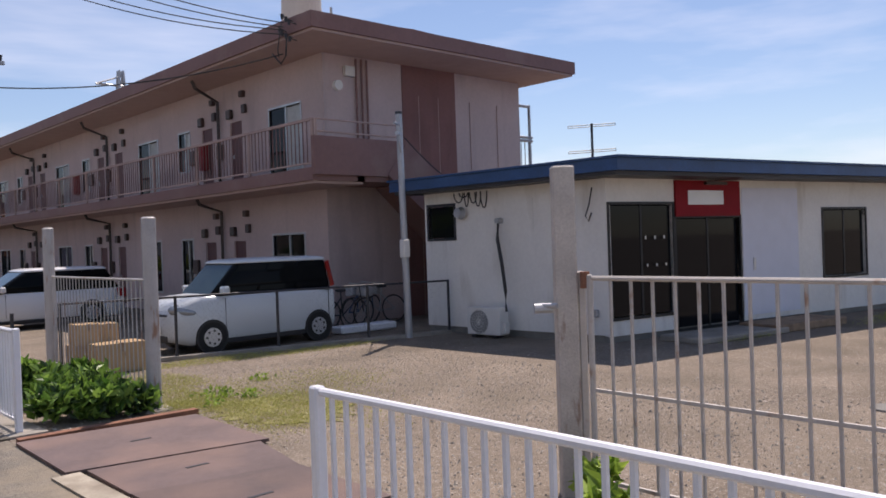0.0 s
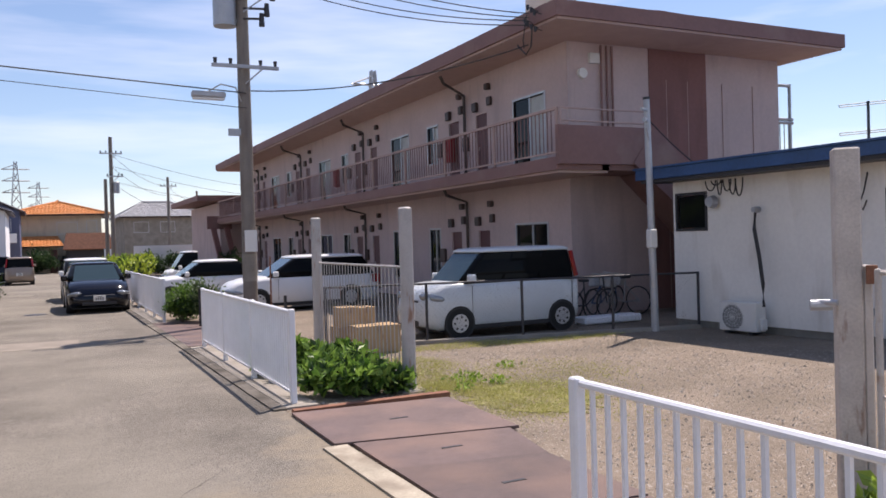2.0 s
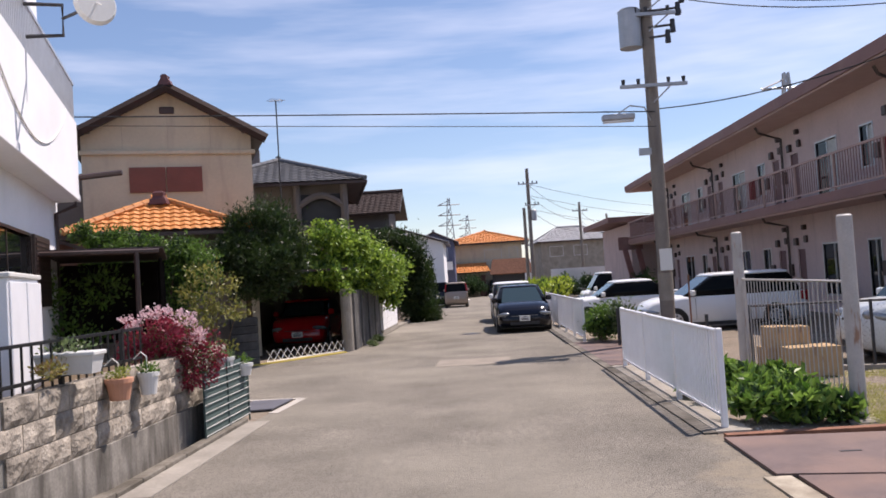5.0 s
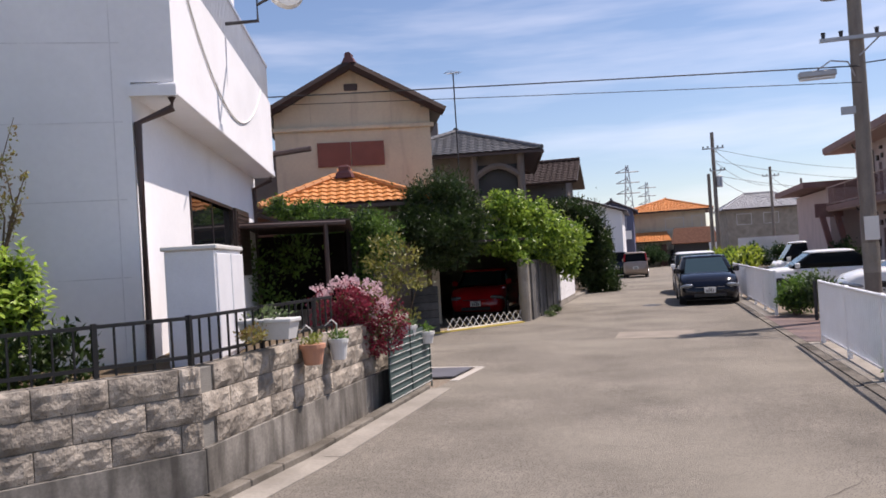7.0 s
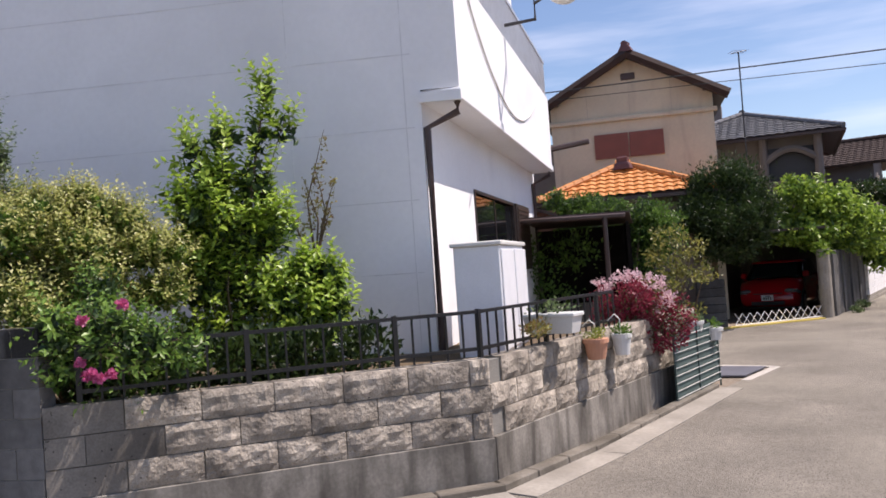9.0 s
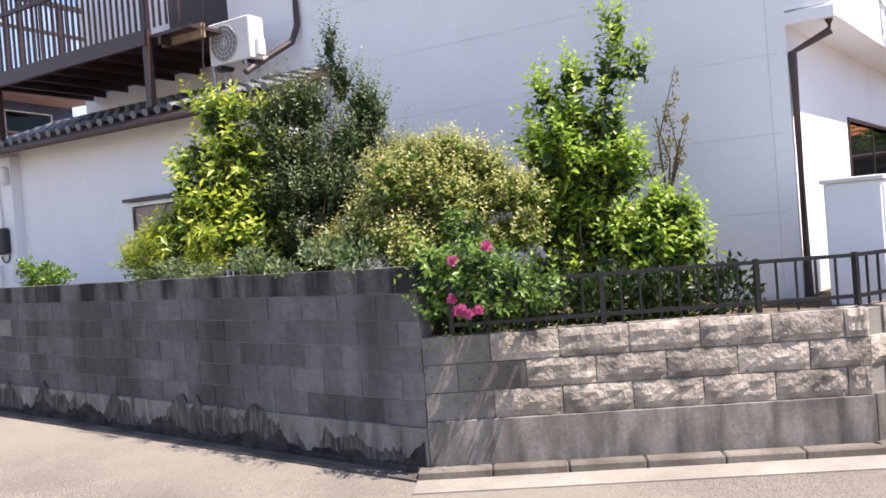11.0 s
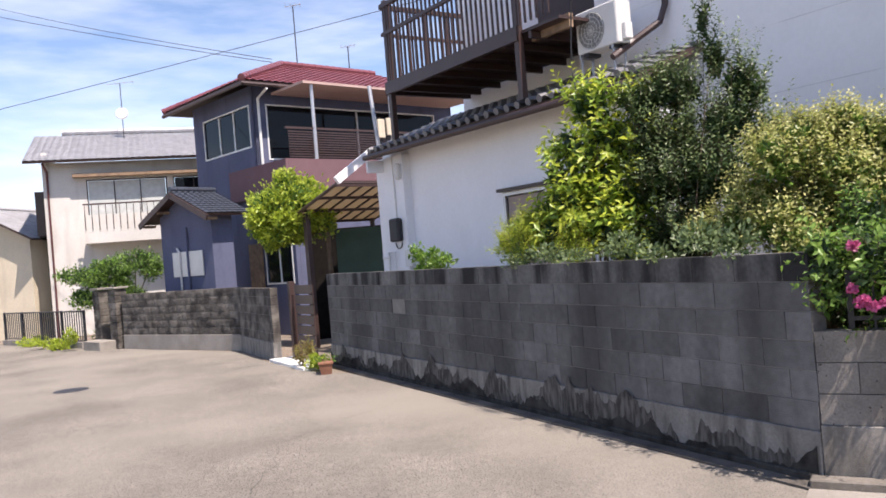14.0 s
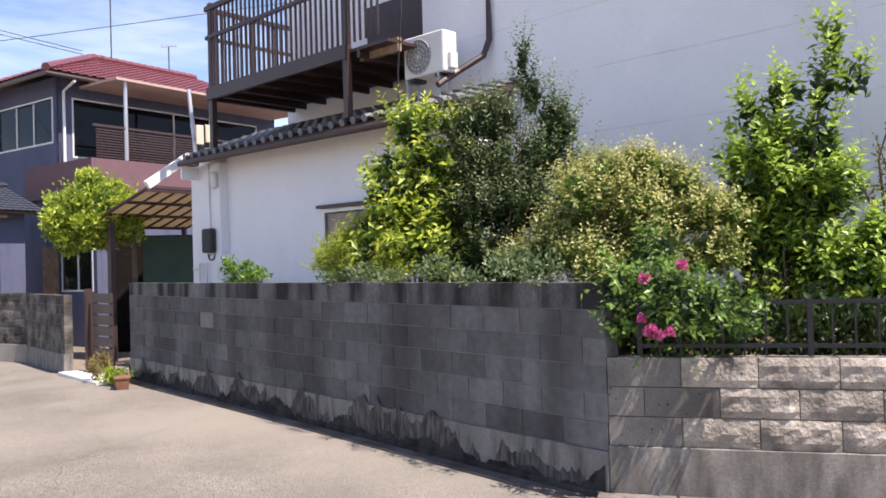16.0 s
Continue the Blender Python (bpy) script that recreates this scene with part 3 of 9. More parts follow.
def leaves(name, blobs, count, size, material, parent=None, flat=0.4, label="", seed=1, droop=0.0, shape=2.0, fuzz=0.2, **tags):
    """Leaf blades scattered on and in ellipsoid clumps (centre, radii); each blade is a folded pair of triangles."""
    rng = np.random.RandomState(seed)
    vol = np.array([b[1][0] * b[1][1] * b[1][2] for b in blobs]) ** 0.7
    pick = rng.choice(len(blobs), count, p=vol / vol.sum())
    c = np.array([b[0] for b in blobs], float)[pick]
    r = np.array([b[1] for b in blobs], float)[pick]
    d = rng.normal(size=(count, 3))
    d /= np.linalg.norm(d, axis=1, keepdims=True)
    rad = rng.uniform(0.25, 1.0, (count, 1)) ** 0.45 * (1 + fuzz * rng.normal(size=(count, 1)))
    pos = c + d * r * rad
    up = d + rng.normal(size=(count, 3)) * 0.7 + np.array([0, 0, 0.5 - droop])
    up /= np.linalg.norm(up, axis=1, keepdims=True)
    side = np.cross(up, rng.normal(size=(count, 3)))
    side /= np.linalg.norm(side, axis=1, keepdims=True)
    nor = np.cross(side, up)
    s = size * rng.uniform(0.6, 1.3, (count, 1))
    w = s / shape
    v = np.stack([pos - up * s * 0.5, pos + side * w * 0.5 + nor * w * flat * 0.5, pos + up * s * 0.5, pos - side * w * 0.5 + nor * w * flat * 0.5], 1).reshape(-1, 3)
    k = np.arange(count)[:, None] * 4
    f = np.concatenate([k + [0, 1, 2], k + [0, 2, 3]], 1).reshape(-1, 3)
    me = bpy.data.meshes.new(name)
    me.from_pydata(v.tolist(), [], f.tolist())
    me.materials.append(material)
    return link_mesh(name, me, parent, label, **tags)


def sprays(clumps, shoots, per, length, size, tip, low, parent, up=0.6, shape=2.2, seed=1, out=0.9, tip_from=0.55):
    """Leafy shoots that grow outwards and up from rough clumps (x, y, z, width, height): twigs, older leaves, and tip
    leaves coloured paler, as new growth and as light on the tops.
    """
    rng = np.random.RandomState(seed)
    cl = np.array(clumps, float)
    wt = (cl[:, 3] ** 2 * cl[:, 4]) ** 0.75
    pick = rng.choice(len(cl), shoots, p=wt / wt.sum())
    d = rng.normal(size=(shoots, 3))
    d /= np.linalg.norm(d, axis=1, keepdims=True)
    pos = cl[pick, :3] + d * cl[pick][:, [3, 3, 4]] * rng.uniform(0.15, 0.85, (shoots, 1))
    z = np.array([0.0, 0.0, 1.0])
    way = d * (1 - up) + z * up + rng.normal(size=(shoots, 3)) * 0.22
    way /= np.linalg.norm(way, axis=1, keepdims=True)
    ln = length * rng.uniform(0.5, 1.3, (shoots, 1))
    e1 = np.cross(way, rng.normal(size=(shoots, 3)))
    e1 /= np.linalg.norm(e1, axis=1, keepdims=True)
    e2 = np.cross(way, e1)
    quads = {True: [], False: []}
    for j in range(per):
        t = (j + 0.3 + 0.5 * rng.rand(shoots, 1)) / per
        a = j * 2.4 + rng.normal(size=(shoots, 1)) * 0.3
        side = e1 * np.cos(a) + e2 * np.sin(a)
        leaf = way * 0.55 + side * out + rng.normal(size=(shoots, 3)) * 0.15
        leaf /= np.linalg.norm(leaf, axis=1, keepdims=True)
        wide = np.cross(leaf, way)
        wide /= np.linalg.norm(wide, axis=1, keepdims=True) + 1e-9
        nor = np.cross(wide, leaf)
        p = pos + way * ln * t
        sz = size * (1.1 - 0.45 * t) * rng.uniform(0.75, 1.25, (shoots, 1))
        q = np.stack([p, p + leaf * sz * 0.45 + wide * sz / shape * 0.5 + nor * sz * 0.06, p + leaf * sz - z * sz * 0.12, p + leaf * sz * 0.45 - wide * sz / shape * 0.5 + nor * sz * 0.06], 1)
        at_tip = (t[:, 0] > tip_from)
        quads[True].append(q[at_tip])
        quads[False].append(q[~at_tip])
    # tips are brighter than lower leaves, so light on the tops is in the colour
    for key, name, material in ((True, "young_leaves", tip), (False, "crown", low)):
        v = np.concatenate(quads[key]).reshape(-1, 3)
        k = np.arange(len(v) // 4)[:, None] * 4
        me = bpy.data.meshes.new(name)
        me.from_pydata(v.tolist(), [], np.concatenate([k + [0, 1, 2], k + [0, 2, 3]], 1).reshape(-1, 3).tolist())
        me.materials.append(material)
        link_mesh(name, me, parent)
    r = 0.0025
    tri = [pos + (e1 * math.cos(b) + e2 * math.sin(b)) * r for b in (0.0, 2.1, 4.2)]
    v = np.stack(tri + [pos + way * ln], 1).reshape(-1, 3)
    k = np.arange(shoots)[:, None] * 4
    me = bpy.data.meshes.new("twig")
    me.from_pydata(v.tolist(), [], np.concatenate([k + [0, 1, 3], k + [1, 2, 3], k + [2, 0, 3]], 1).reshape(-1, 3).tolist())
    me.materials.append(M["bark"])
    link_mesh("twig", me, parent, kind="stuff")


def clump(center, radii, n, seed, size=(0.35, 0.6)):
    """Small ellipsoids that fill a larger one unevenly."""
    rng = np.random.RandomState(seed)
    out = []
    for _ in range(n):
        d = rng.normal(size=3)
        d /= np.linalg.norm(d)
        k = rng.uniform(0.3, 0.95)
        s = rng.uniform(*size)
        out.append(([center[i] + d[i] * radii[i] * k for i in range(3)], [radii[i] * s for i in range(3)]))
    return out


def branches(bm, base, tips, r0, seed=0):
    """Bent tapering limbs from one base to each tip."""
    rng = np.random.RandomState(seed)
    b = Vector(base)
    for t in tips:
        t = Vector(t)
        mid = b.lerp(t, 0.5) + Vector(rng.normal(size=3) * 0.06 * (t - b).length)
        tube(bm, b, mid, r0, r0 * 0.6, 6)
        tube(bm, mid, t, r0 * 0.6, r0 * 0.18, 6)
    return bm


def tile_roof(name, eave_l, eave_r, ridge_r, ridge_l, material, parent, cw=0.27, rh=0.24, amp=0.035, label=""):
    """A slope of pan tiles: rolls along the eave, steps up the slope, clipped to its outline."""
    a, b, c, d = (Vector(p) for p in (eave_l, eave_r, ridge_r, ridge_l))
    ex = (b - a).normalized()
    top = (c + d) / 2
    ey = (top - a) - ex * (top - a).dot(ex)
    h = ey.length
    ey = ey / h
    en = ex.cross(ey)
    if en.z < 0:
        en = -en
    L = (b - a).length
    dl, dr = (d - a).dot(ex), (c - a).dot(ex)
    nc, nr = max(2, round(L / cw)), max(1, round(h / rh))
    xs = np.linspace(0, L, nc * 4 + 1)
    prof = np.array([0.0, 0.55, 1.0, 0.55])
    verts, faces = [], []
    for r in range(nr):
        for k, (f, lift) in enumerate(((r / nr, 0.035), ((r + 1) / nr, 0.0))):
            lo, hi = dl * f, L + (dr - L) * f
            for i, x in enumerate(xs):
                z = amp * prof[i % 4] + lift
                verts.append(a + ex * min(max(x, lo), hi) + ey * (h * f) + en * z)
        n0 = r * 2 * len(xs)
        for i in range(len(xs) - 1):
            faces.append((n0 + i, n0 + i + 1, n0 + len(xs) + i + 1, n0 + len(xs) + i))
        if r:
            p0 = n0 - len(xs)
            for i in range(len(xs) - 1):
                faces.append((p0 + i, p0 + i + 1, n0 + i + 1, n0 + i))
    me = bpy.data.meshes.new(name)
    me.from_pydata([tuple(v) for v in verts], [], faces)
    me.materials.append(material)
    link_mesh(name, me, parent, label)
    bm = solid(bmesh.new(), [a - en * 0.0, b, c, d] if (c - d).length > 0.02 else [a, b, c], 0.09)
    return part("roof_board", bm, M["brown_metal"], parent)


def ridge_cap(parent, pts, material, r=0.11):
    """Overlapping round ridge tiles as one connected cap along each stretch."""
    for p, q in zip(pts, pts[1:]):
        p, q = Vector(p), Vector(q)
        n = max(1, round((q - p).length / 0.3))
        rot = (q - p).to_track_quat("Z", "Y")
        bm = bmesh.new()
        rings = []
        for i in range(n):
            for t, k in ((i / n, 1.0), ((i + 0.97) / n, 0.86)):
                c = p.lerp(q, t)
                rings.append([bm.verts.new(c + rot @ Vector((r * k * math.cos(a * math.pi / 4), r * k * math.sin(a * math.pi / 4), 0))) for a in range(8)])
        for u, v in zip(rings, rings[1:]):
            for a in range(8):
                bm.faces.new((u[a], u[(a + 1) % 8], v[(a + 1) % 8], v[a]))
        bm.faces.new(rings[0][::-1])
        bm.faces.new(rings[-1])
        part("ridge_cap", bm, material, parent)


def window(parent, m, x0, z0, x1, z1, frame_mat, panes=2, depth=0.09, glass=None, proud=0.02, name="window", curtain=None):
    """A framed sliding window in the wall frame m (x along, y inwards); the frame stands proud of the wall."""
    f = 0.05
    bm = bmesh.new()
    obox(bm, m, (x0 - f, -proud, z0 - f), (x0, depth, z1 + f))
    obox(bm, m, (x1, -proud, z0 - f), (x1 + f, depth, z1 + f))
    obox(bm, m, (x0, -proud, z0 - f), (x1, depth, z0))
    obox(bm, m, (x0, -proud, z1), (x1, depth, z1 + f))
    w = part(name, bm, frame_mat, parent)
    step = (x1 - x0) / panes
    for i in range(panes):
        a, b = x0 + i * step, x0 + (i + 1) * step
        y = 0.03 + 0.025 * (i % 2)
        part("pane", obox(bmesh.new(), m, (a + 0.02, y, z0 + 0.02), (b - 0.02, y + 0.008, z1 - 0.02)), curtain if curtain and i % 2 else (glass or M["glass"]), w)
        if i:
            part("mullion", obox(bmesh.new(), m, (a - 0.025, y - 0.035, z0), (a + 0.025, y + 0.02, z1)), frame_mat, w)
    return w


# ---- ground ----
bm = bmesh.new()
R0 = 1500.0
box(bm, (-R0, -R0, -0.6), (R0, R0, -0.014))
part("ground", bm, M["gravel"], None, "grey-brown gravel and packed earth ground", kind="structure", category="ground")
ROAD = [(2.48, -40), (2.48, 8.9), (2.55, 20), (2.75, 60), (4.0, 90), (6.0, 130), (-0.5, 130), (-1.6, 75), (-2.3, 47), (-3.0, 33), (-3.15, 28), (-3.45, 22.9),
        (-5.6, 20.3), (-40, 25), (-40, 17.5), (-6, 14.2), (-4.0, 13.75), (-3.05, 13.75), (-3.25, 11.5), (-3.4, 7.6), (-3.55, 6.0), (-5.66, 3.2),
        (-10, 1.66), (-14.04, 0.2), (-16.6, -1.29), (-19.9, -2.43), (-23.84, -5.9), (-30, -11.3), (-44.2, -24.6), (-60, -40)]
bm = bmesh.new()
prism(bm, ROAD, -0.3, 0.0)
na, la = M["asphalt"].node_tree.nodes, M["asphalt"].node_tree.links
paint = na["Principled BSDF"].inputs["Base Color"]
# blown sand and grit in a ragged drift along the lane's edge by the lot
geo_a, sep_a = na.new("ShaderNodeNewGeometry"), na.new("ShaderNodeSeparateXYZ")
la.new(geo_a.outputs["Position"], sep_a.inputs[0])
drift = na.new("ShaderNodeTexNoise")
drift.inputs["Scale"].default_value, drift.inputs["Detail"].default_value, drift.inputs["Roughness"].default_value = 0.9, 8.0, 0.7
la.new(geo_a.outputs["Position"], drift.inputs["Vector"])
near_x, near_y, cover, keep, sand = (na.new("ShaderNodeMapRange"), na.new("ShaderNodeMapRange"), na.new("ShaderNodeMath"), na.new("ShaderNodeMapRange"), na.new("ShaderNodeMixRGB"))
for node, lo_, hi_, a_, b_, src in ((near_x, 0.6, 2.3, 0.0, 0.42, sep_a.outputs[0]), (near_y, 11.0, 6.0, -0.42, 0.0, sep_a.outputs[1])):
    node.inputs[1].default_value, node.inputs[2].default_value, node.inputs[3].default_value, node.inputs[4].default_value = lo_, hi_, a_, b_
    la.new(src, node.inputs[0])
both = na.new("ShaderNodeMath")
both.operation = cover.operation = "ADD"
la.new(near_x.outputs[0], both.inputs[0])
la.new(near_y.outputs[0], both.inputs[1])
la.new(both.outputs[0], cover.inputs[0])
la.new(drift.outputs["Fac"], cover.inputs[1])
keep.inputs[1].default_value, keep.inputs[2].default_value, keep.inputs[4].default_value = 0.66, 0.9, 0.8
la.new(cover.outputs[0], keep.inputs[0])
la.new(keep.outputs[0], sand.inputs[0])
la.new(paint.links[0].from_socket, sand.inputs[1])
sand.inputs[2].default_value = (0.33, 0.275, 0.2, 1)
la.new(sand.outputs[0], paint)
part("road", bm, M["asphalt"], None, "sun-bleached grey asphalt lane with fine cracks", kind="structure", category="road")


def patch(name, pts, material, z, label, category):
    bm = bmesh.new()
    prism(bm, pts, z - 0.02, z)
    return part(name, bm, material, None, label, kind="structure", category=category)


# fine cracks in the lane and the long seam of a mended strip
rng = np.random.RandomState(5)
bm = bmesh.new()


def crack(x, y, a, n, step=0.12, wide=0.003):
    """A thin ragged crack of n short steps that wanders about its heading and sometimes forks."""
    left = None
    for k in range(n):
        a2 = a + rng.normal() * 0.55
        l = step * rng.uniform(0.5, 1.5)
        w = wide * rng.uniform(0.3, 1.2) * min(1.0, 0.3 + (n - k) / n)
        nx, ny = x + math.cos(a2) * l, y + math.sin(a2) * l
        right = [bm.verts.new((nx - math.sin(a2) * w, ny + math.cos(a2) * w, 0.005)), bm.verts.new((nx + math.sin(a2) * w, ny - math.cos(a2) * w, 0.005))]
        if left:
            bm.faces.new((left[0], left[1], right[1], right[0]))
        left, x, y = right, nx, ny
        if rng.rand() < 0.05 and n > 14:
            crack(x, y, a + rng.choice((-1, 1)) * rng.uniform(0.6, 1.2), n // 3, step, wide * 0.7)


for x, y, a, n in ((-2.2, 6.4, 0.1, 34), (0.3, 8.0, 2.9, 24), (0.9, 9.5, 1.7, 30), (-0.9, 10.2, 1.4, 22), (1.7, 12.6, 1.75, 26), (-0.2, 14.0, 1.9, 20), (0.6, 6.0, 0.9, 20),
                   (-5.5, 0.2, 3.0, 26), (-7.5, -1.6, 3.3, 24), (-9.4, -0.6, 3.2, 28), (-4.0, -0.9, 2.6, 18), (-11.0, -3.2, 3.4, 22), (1.3, 17.0, 1.7, 18)):
    crack(x, y, a, n)
crack(-4.6, -2.1, 2.64, 14, 0.18, 0.005)
crack(-6.3, -1.1, 2.72, 34, 0.18, 0.005)
part("road_crack", bm, mat("crack", (0.1, 0.09, 0.078), 1.0), None, "thin dark cracks running across the asphalt", kind="structure", category="crack")
patch("road_patch", [(-0.9, 17.4), (0.7, 17.4), (0.75, 18.7), (-0.85, 18.8)], mat("pale_patch", (0.26, 0.225, 0.185), 0.95, vary=0.12, scale=3, bump=0.4), 0.004, "square of paler mended asphalt in the lane", "road patch")
patch("manhole_cover", [(-0.1 + 0.32 * math.cos(k * 0.3927), 27 + 0.32 * math.sin(k * 0.3927)) for k in range(16)], M["dark"], 0.006, "round dark iron manhole cover set in the lane", "manhole")
patch("manhole_cover", [(-15.71 + 0.3 * math.cos(k * 0.3927), -4.83 + 0.3 * math.sin(k * 0.3927)) for k in range(16)], M["dark"], 0.006, "round dark iron manhole cover set in the lane", "manhole")
patch("drain_plate", [(-3.85, 12.5), (-3.2, 12.6), (-3.1, 13.6), (-3.75, 13.6)], mat("wet_iron", (0.12, 0.12, 0.14), 0.5, vary=0.1), 0.03, "dark iron plate over the gutter at the side street", "drain cover")
LINE = [((-3.12, 12.3), (-2.98, 13.75)), ((-4.1, 13.85), (-2.98, 13.75))]
bm = bmesh.new()
for a, b in LINE:
    obox(bm, along(a, b), (0, -0.07, -0.01), ((Vector(b) - Vector(a)).length, 0.07, 0.006))
part("road_line", bm, M["line"], None, "worn white concrete edge line at the corner", kind="structure", category="road line")

# kerbs: along the chamfer and the street wall
KERB = [(-15.75, -0.36), (-10.4, 1.52), (-5.74, 3.17), (-3.58, 6.02), (-3.42, 7.6), (-3.28, 11.6)]
for (a, b) in zip(KERB, KERB[1:]):
    m = along(a, b)
    L = (Vector(b) - Vector(a)).length
    if a[0] < -5.8:
        bm = obox(bmesh.new(), m, (0, 0.0, -0.1), (L, 0.3, 0.02))
        # dark strip: dirt plus part of the wall's shadow, painted in
        part("gutter_edge", bm, M["gutter"], None, "low concrete gutter edge below the block wall", kind="structure", category="kerb")
        continue
    n = max(1, round(L / 0.6))
    k = thing("kerb", (*a, 0), "weathered concrete kerb at the foot of the wall", "kerb", kind="structure")
    for i in range(n):
        bm = obox(bmesh.new(), m, (L * i / n + 0.004, 0.02, -0.1), (L * (i + 1) / n - 0.004, 0.16, 0.075 if a[1] < 7 else 0.06), 0.012)
        part("kerb_stone", bm, M["kerb"], k)
    bm = obox(bmesh.new(), m, (0, -0.3, -0.1), (L, 0.018, 0.012))
    part("gutter_strip", bm, M["concrete"], k)

# ditch edge, grating and steel plates towards the gravel lot
bm = bmesh.new()
box(bm, (2.35, 9.0, -0.2), (2.5, 60, 0.02))
part("ditch_kerb", bm, M["kerb"], None, "concrete edge of the roadside ditch", kind="structure", category="kerb")
bm = bmesh.new()
box(bm, (2.3, -8, -0.2), (2.53, 7.08, 0.02))
part("ditch_kerb", bm, M["pale_kerb"], None, "concrete edge of the roadside ditch", kind="structure", category="kerb")
pl = thing("steel_plate_bridge", (3.3, 6.2, 0), "rusty brown steel plates bridging the ditch into the lot", "steel plate")
for i, (pts, z) in enumerate((
        ([(2.46, 8.66), (4.28, 8.5), (4.2, 6.8), (2.42, 7.1)], 0.036),
        ([(2.58, 7.05), (4.1, 6.8), (3.9, 5.84), (2.56, 6.08)], 0.028),
        ([(2.56, 6.06), (3.88, 5.82), (3.85, 4.5), (2.54, 4.66)], 0.034),
        ([(2.54, 4.64), (3.84, 4.48), (3.8, 2.7), (2.5, 2.8)], 0.028))):
    part("plate", prism(bmesh.new(), pts, z - 0.03, z), M["steel_plate"], pl)
    c = (sum(p[0] for p in pts) / 4, sum(p[1] for p in pts) / 4)
    part("lifting_slot", box(bmesh.new(), (c[0] - 0.1, c[1] - 0.02, z), (c[0] + 0.1, c[1] + 0.02, z + 0.004)), M["dark"], pl)
part("edge_beam", box(bmesh.new(), (2.5, 8.68, -0.1), (4.4, 8.8, 0.05)), M["rust"], pl)

# ---- block walls ----
GARDEN = 0.95


def block_wall(name, a, b, z_stem, z_top, course, length, thick, material, label, rough=0.0, seed=0, start=0.0, stem_mat=None, top_mat=None, plain_to=0.0):
    """A stem of stained concrete with courses of blocks on it, each its own piece, over a mortar core."""
    m = along(a, b)
    L = (Vector(b) - Vector(a)).length
    w = thing(name, (*a, 0), label, "block wall", kind="structure")
    part("stem", obox(bmesh.new(), m, (0, -0.02, -0.2), (L, thick, z_stem), 0.006), stem_mat or M["stem"], w)
    part("mortar_core", obox(bmesh.new(), m, (0.01, 0.02 if rough else 0.006, z_stem), (L - 0.01, thick - 0.02, z_top - 0.02)), M["mortar"], w)
    rng = np.random.RandomState(seed)
    n = round((z_top - z_stem) / course)
    h = (z_top - z_stem) / n
    shared = {}
    for c in range(n):
        x = -length * (0.5 if c % 2 else 0.0) + start
        while x < L - 0.02:
            x0, x1 = max(0.0, x), min(L, x + length)
            x += length
            if x1 - x0 < 0.05:
                continue
            rg, mt = (0.0, M["plain_block"]) if x1 <= plain_to else (rough, material)
            if top_mat and c == n - 1:
                mt = top_mat
            key = (round(x1 - x0, 2), mt.name)
            var = rng.randint(4)
            if (key, var) not in shared:
                bm = bmesh.new()
                bmesh.ops.create_grid(bm, x_segments=8 if rg else 1, y_segments=4 if rg else 1, size=0.5)
                for v in bm.verts:
                    u, t = v.co.x + 0.5, v.co.y + 0.5
                    edge = min(u, 1 - u, t, 1 - t) < 0.01
                    v.co = Vector((0.004 + u * (x1 - x0 - 0.008), (0.0 if edge else -rg * rng.uniform(0.2, 1.1)), 0.004 + t * (h - 0.008)))
                back = bmesh.ops.extrude_face_region(bm, geom=bm.faces[:])
                for v in back["geom"]:
                    if isinstance(v, bmesh.types.BMVert):
                        v.co.y = thick
                shared[key, var] = mesh_of("block", bm, mt)
            o = link_mesh("block", shared[key, var], w)
            o.matrix_basis = m @ Matrix.Translation((x0, rng.normal() * 0.002, z_stem + c * h))
    return w


CORNER, TURN, WALL_END, LEFT_END = (-5.83, 3.36), (-3.74, 6.15), (-3.62, 11.75), (-15.81, -0.17)
block_wall("wall_corner_garden", CORNER, TURN, 0.43, 1.11, 0.223, 0.55, 0.18, M["block"], "weathered grey split-faced concrete block wall", rough=0.026, seed=2, plain_to=0.9, stem_mat=M["stem_pale"])
block_wall("wall_street_garden", TURN, WALL_END, 0.44, 1.11, 0.223, 0.5, 0.18, M["block"], "sunlit split-faced concrete block wall on a stem", rough=0.026, seed=3, start=0.2, stem_mat=M["stem_pale"])
block_wall("wall_side_garden", LEFT_END, CORNER, 0.38, 1.69, 0.222, 0.46, 0.16, M["cblock"], "dark-streaked grey concrete block garden wall", seed=4, top_mat=M["capblock"])
m_foot = along(LEFT_END, CORNER)
L_FOOT = (Vector(CORNER) - Vector(LEFT_END)).length
part("wall_footing", obox(bmesh.new(), m_foot, (0, -0.06, -0.1), (L_FOOT, -0.025, 0.07), 0.01), M["mould"], None, "black weathered footing along the garden wall", kind="structure", category="footing")


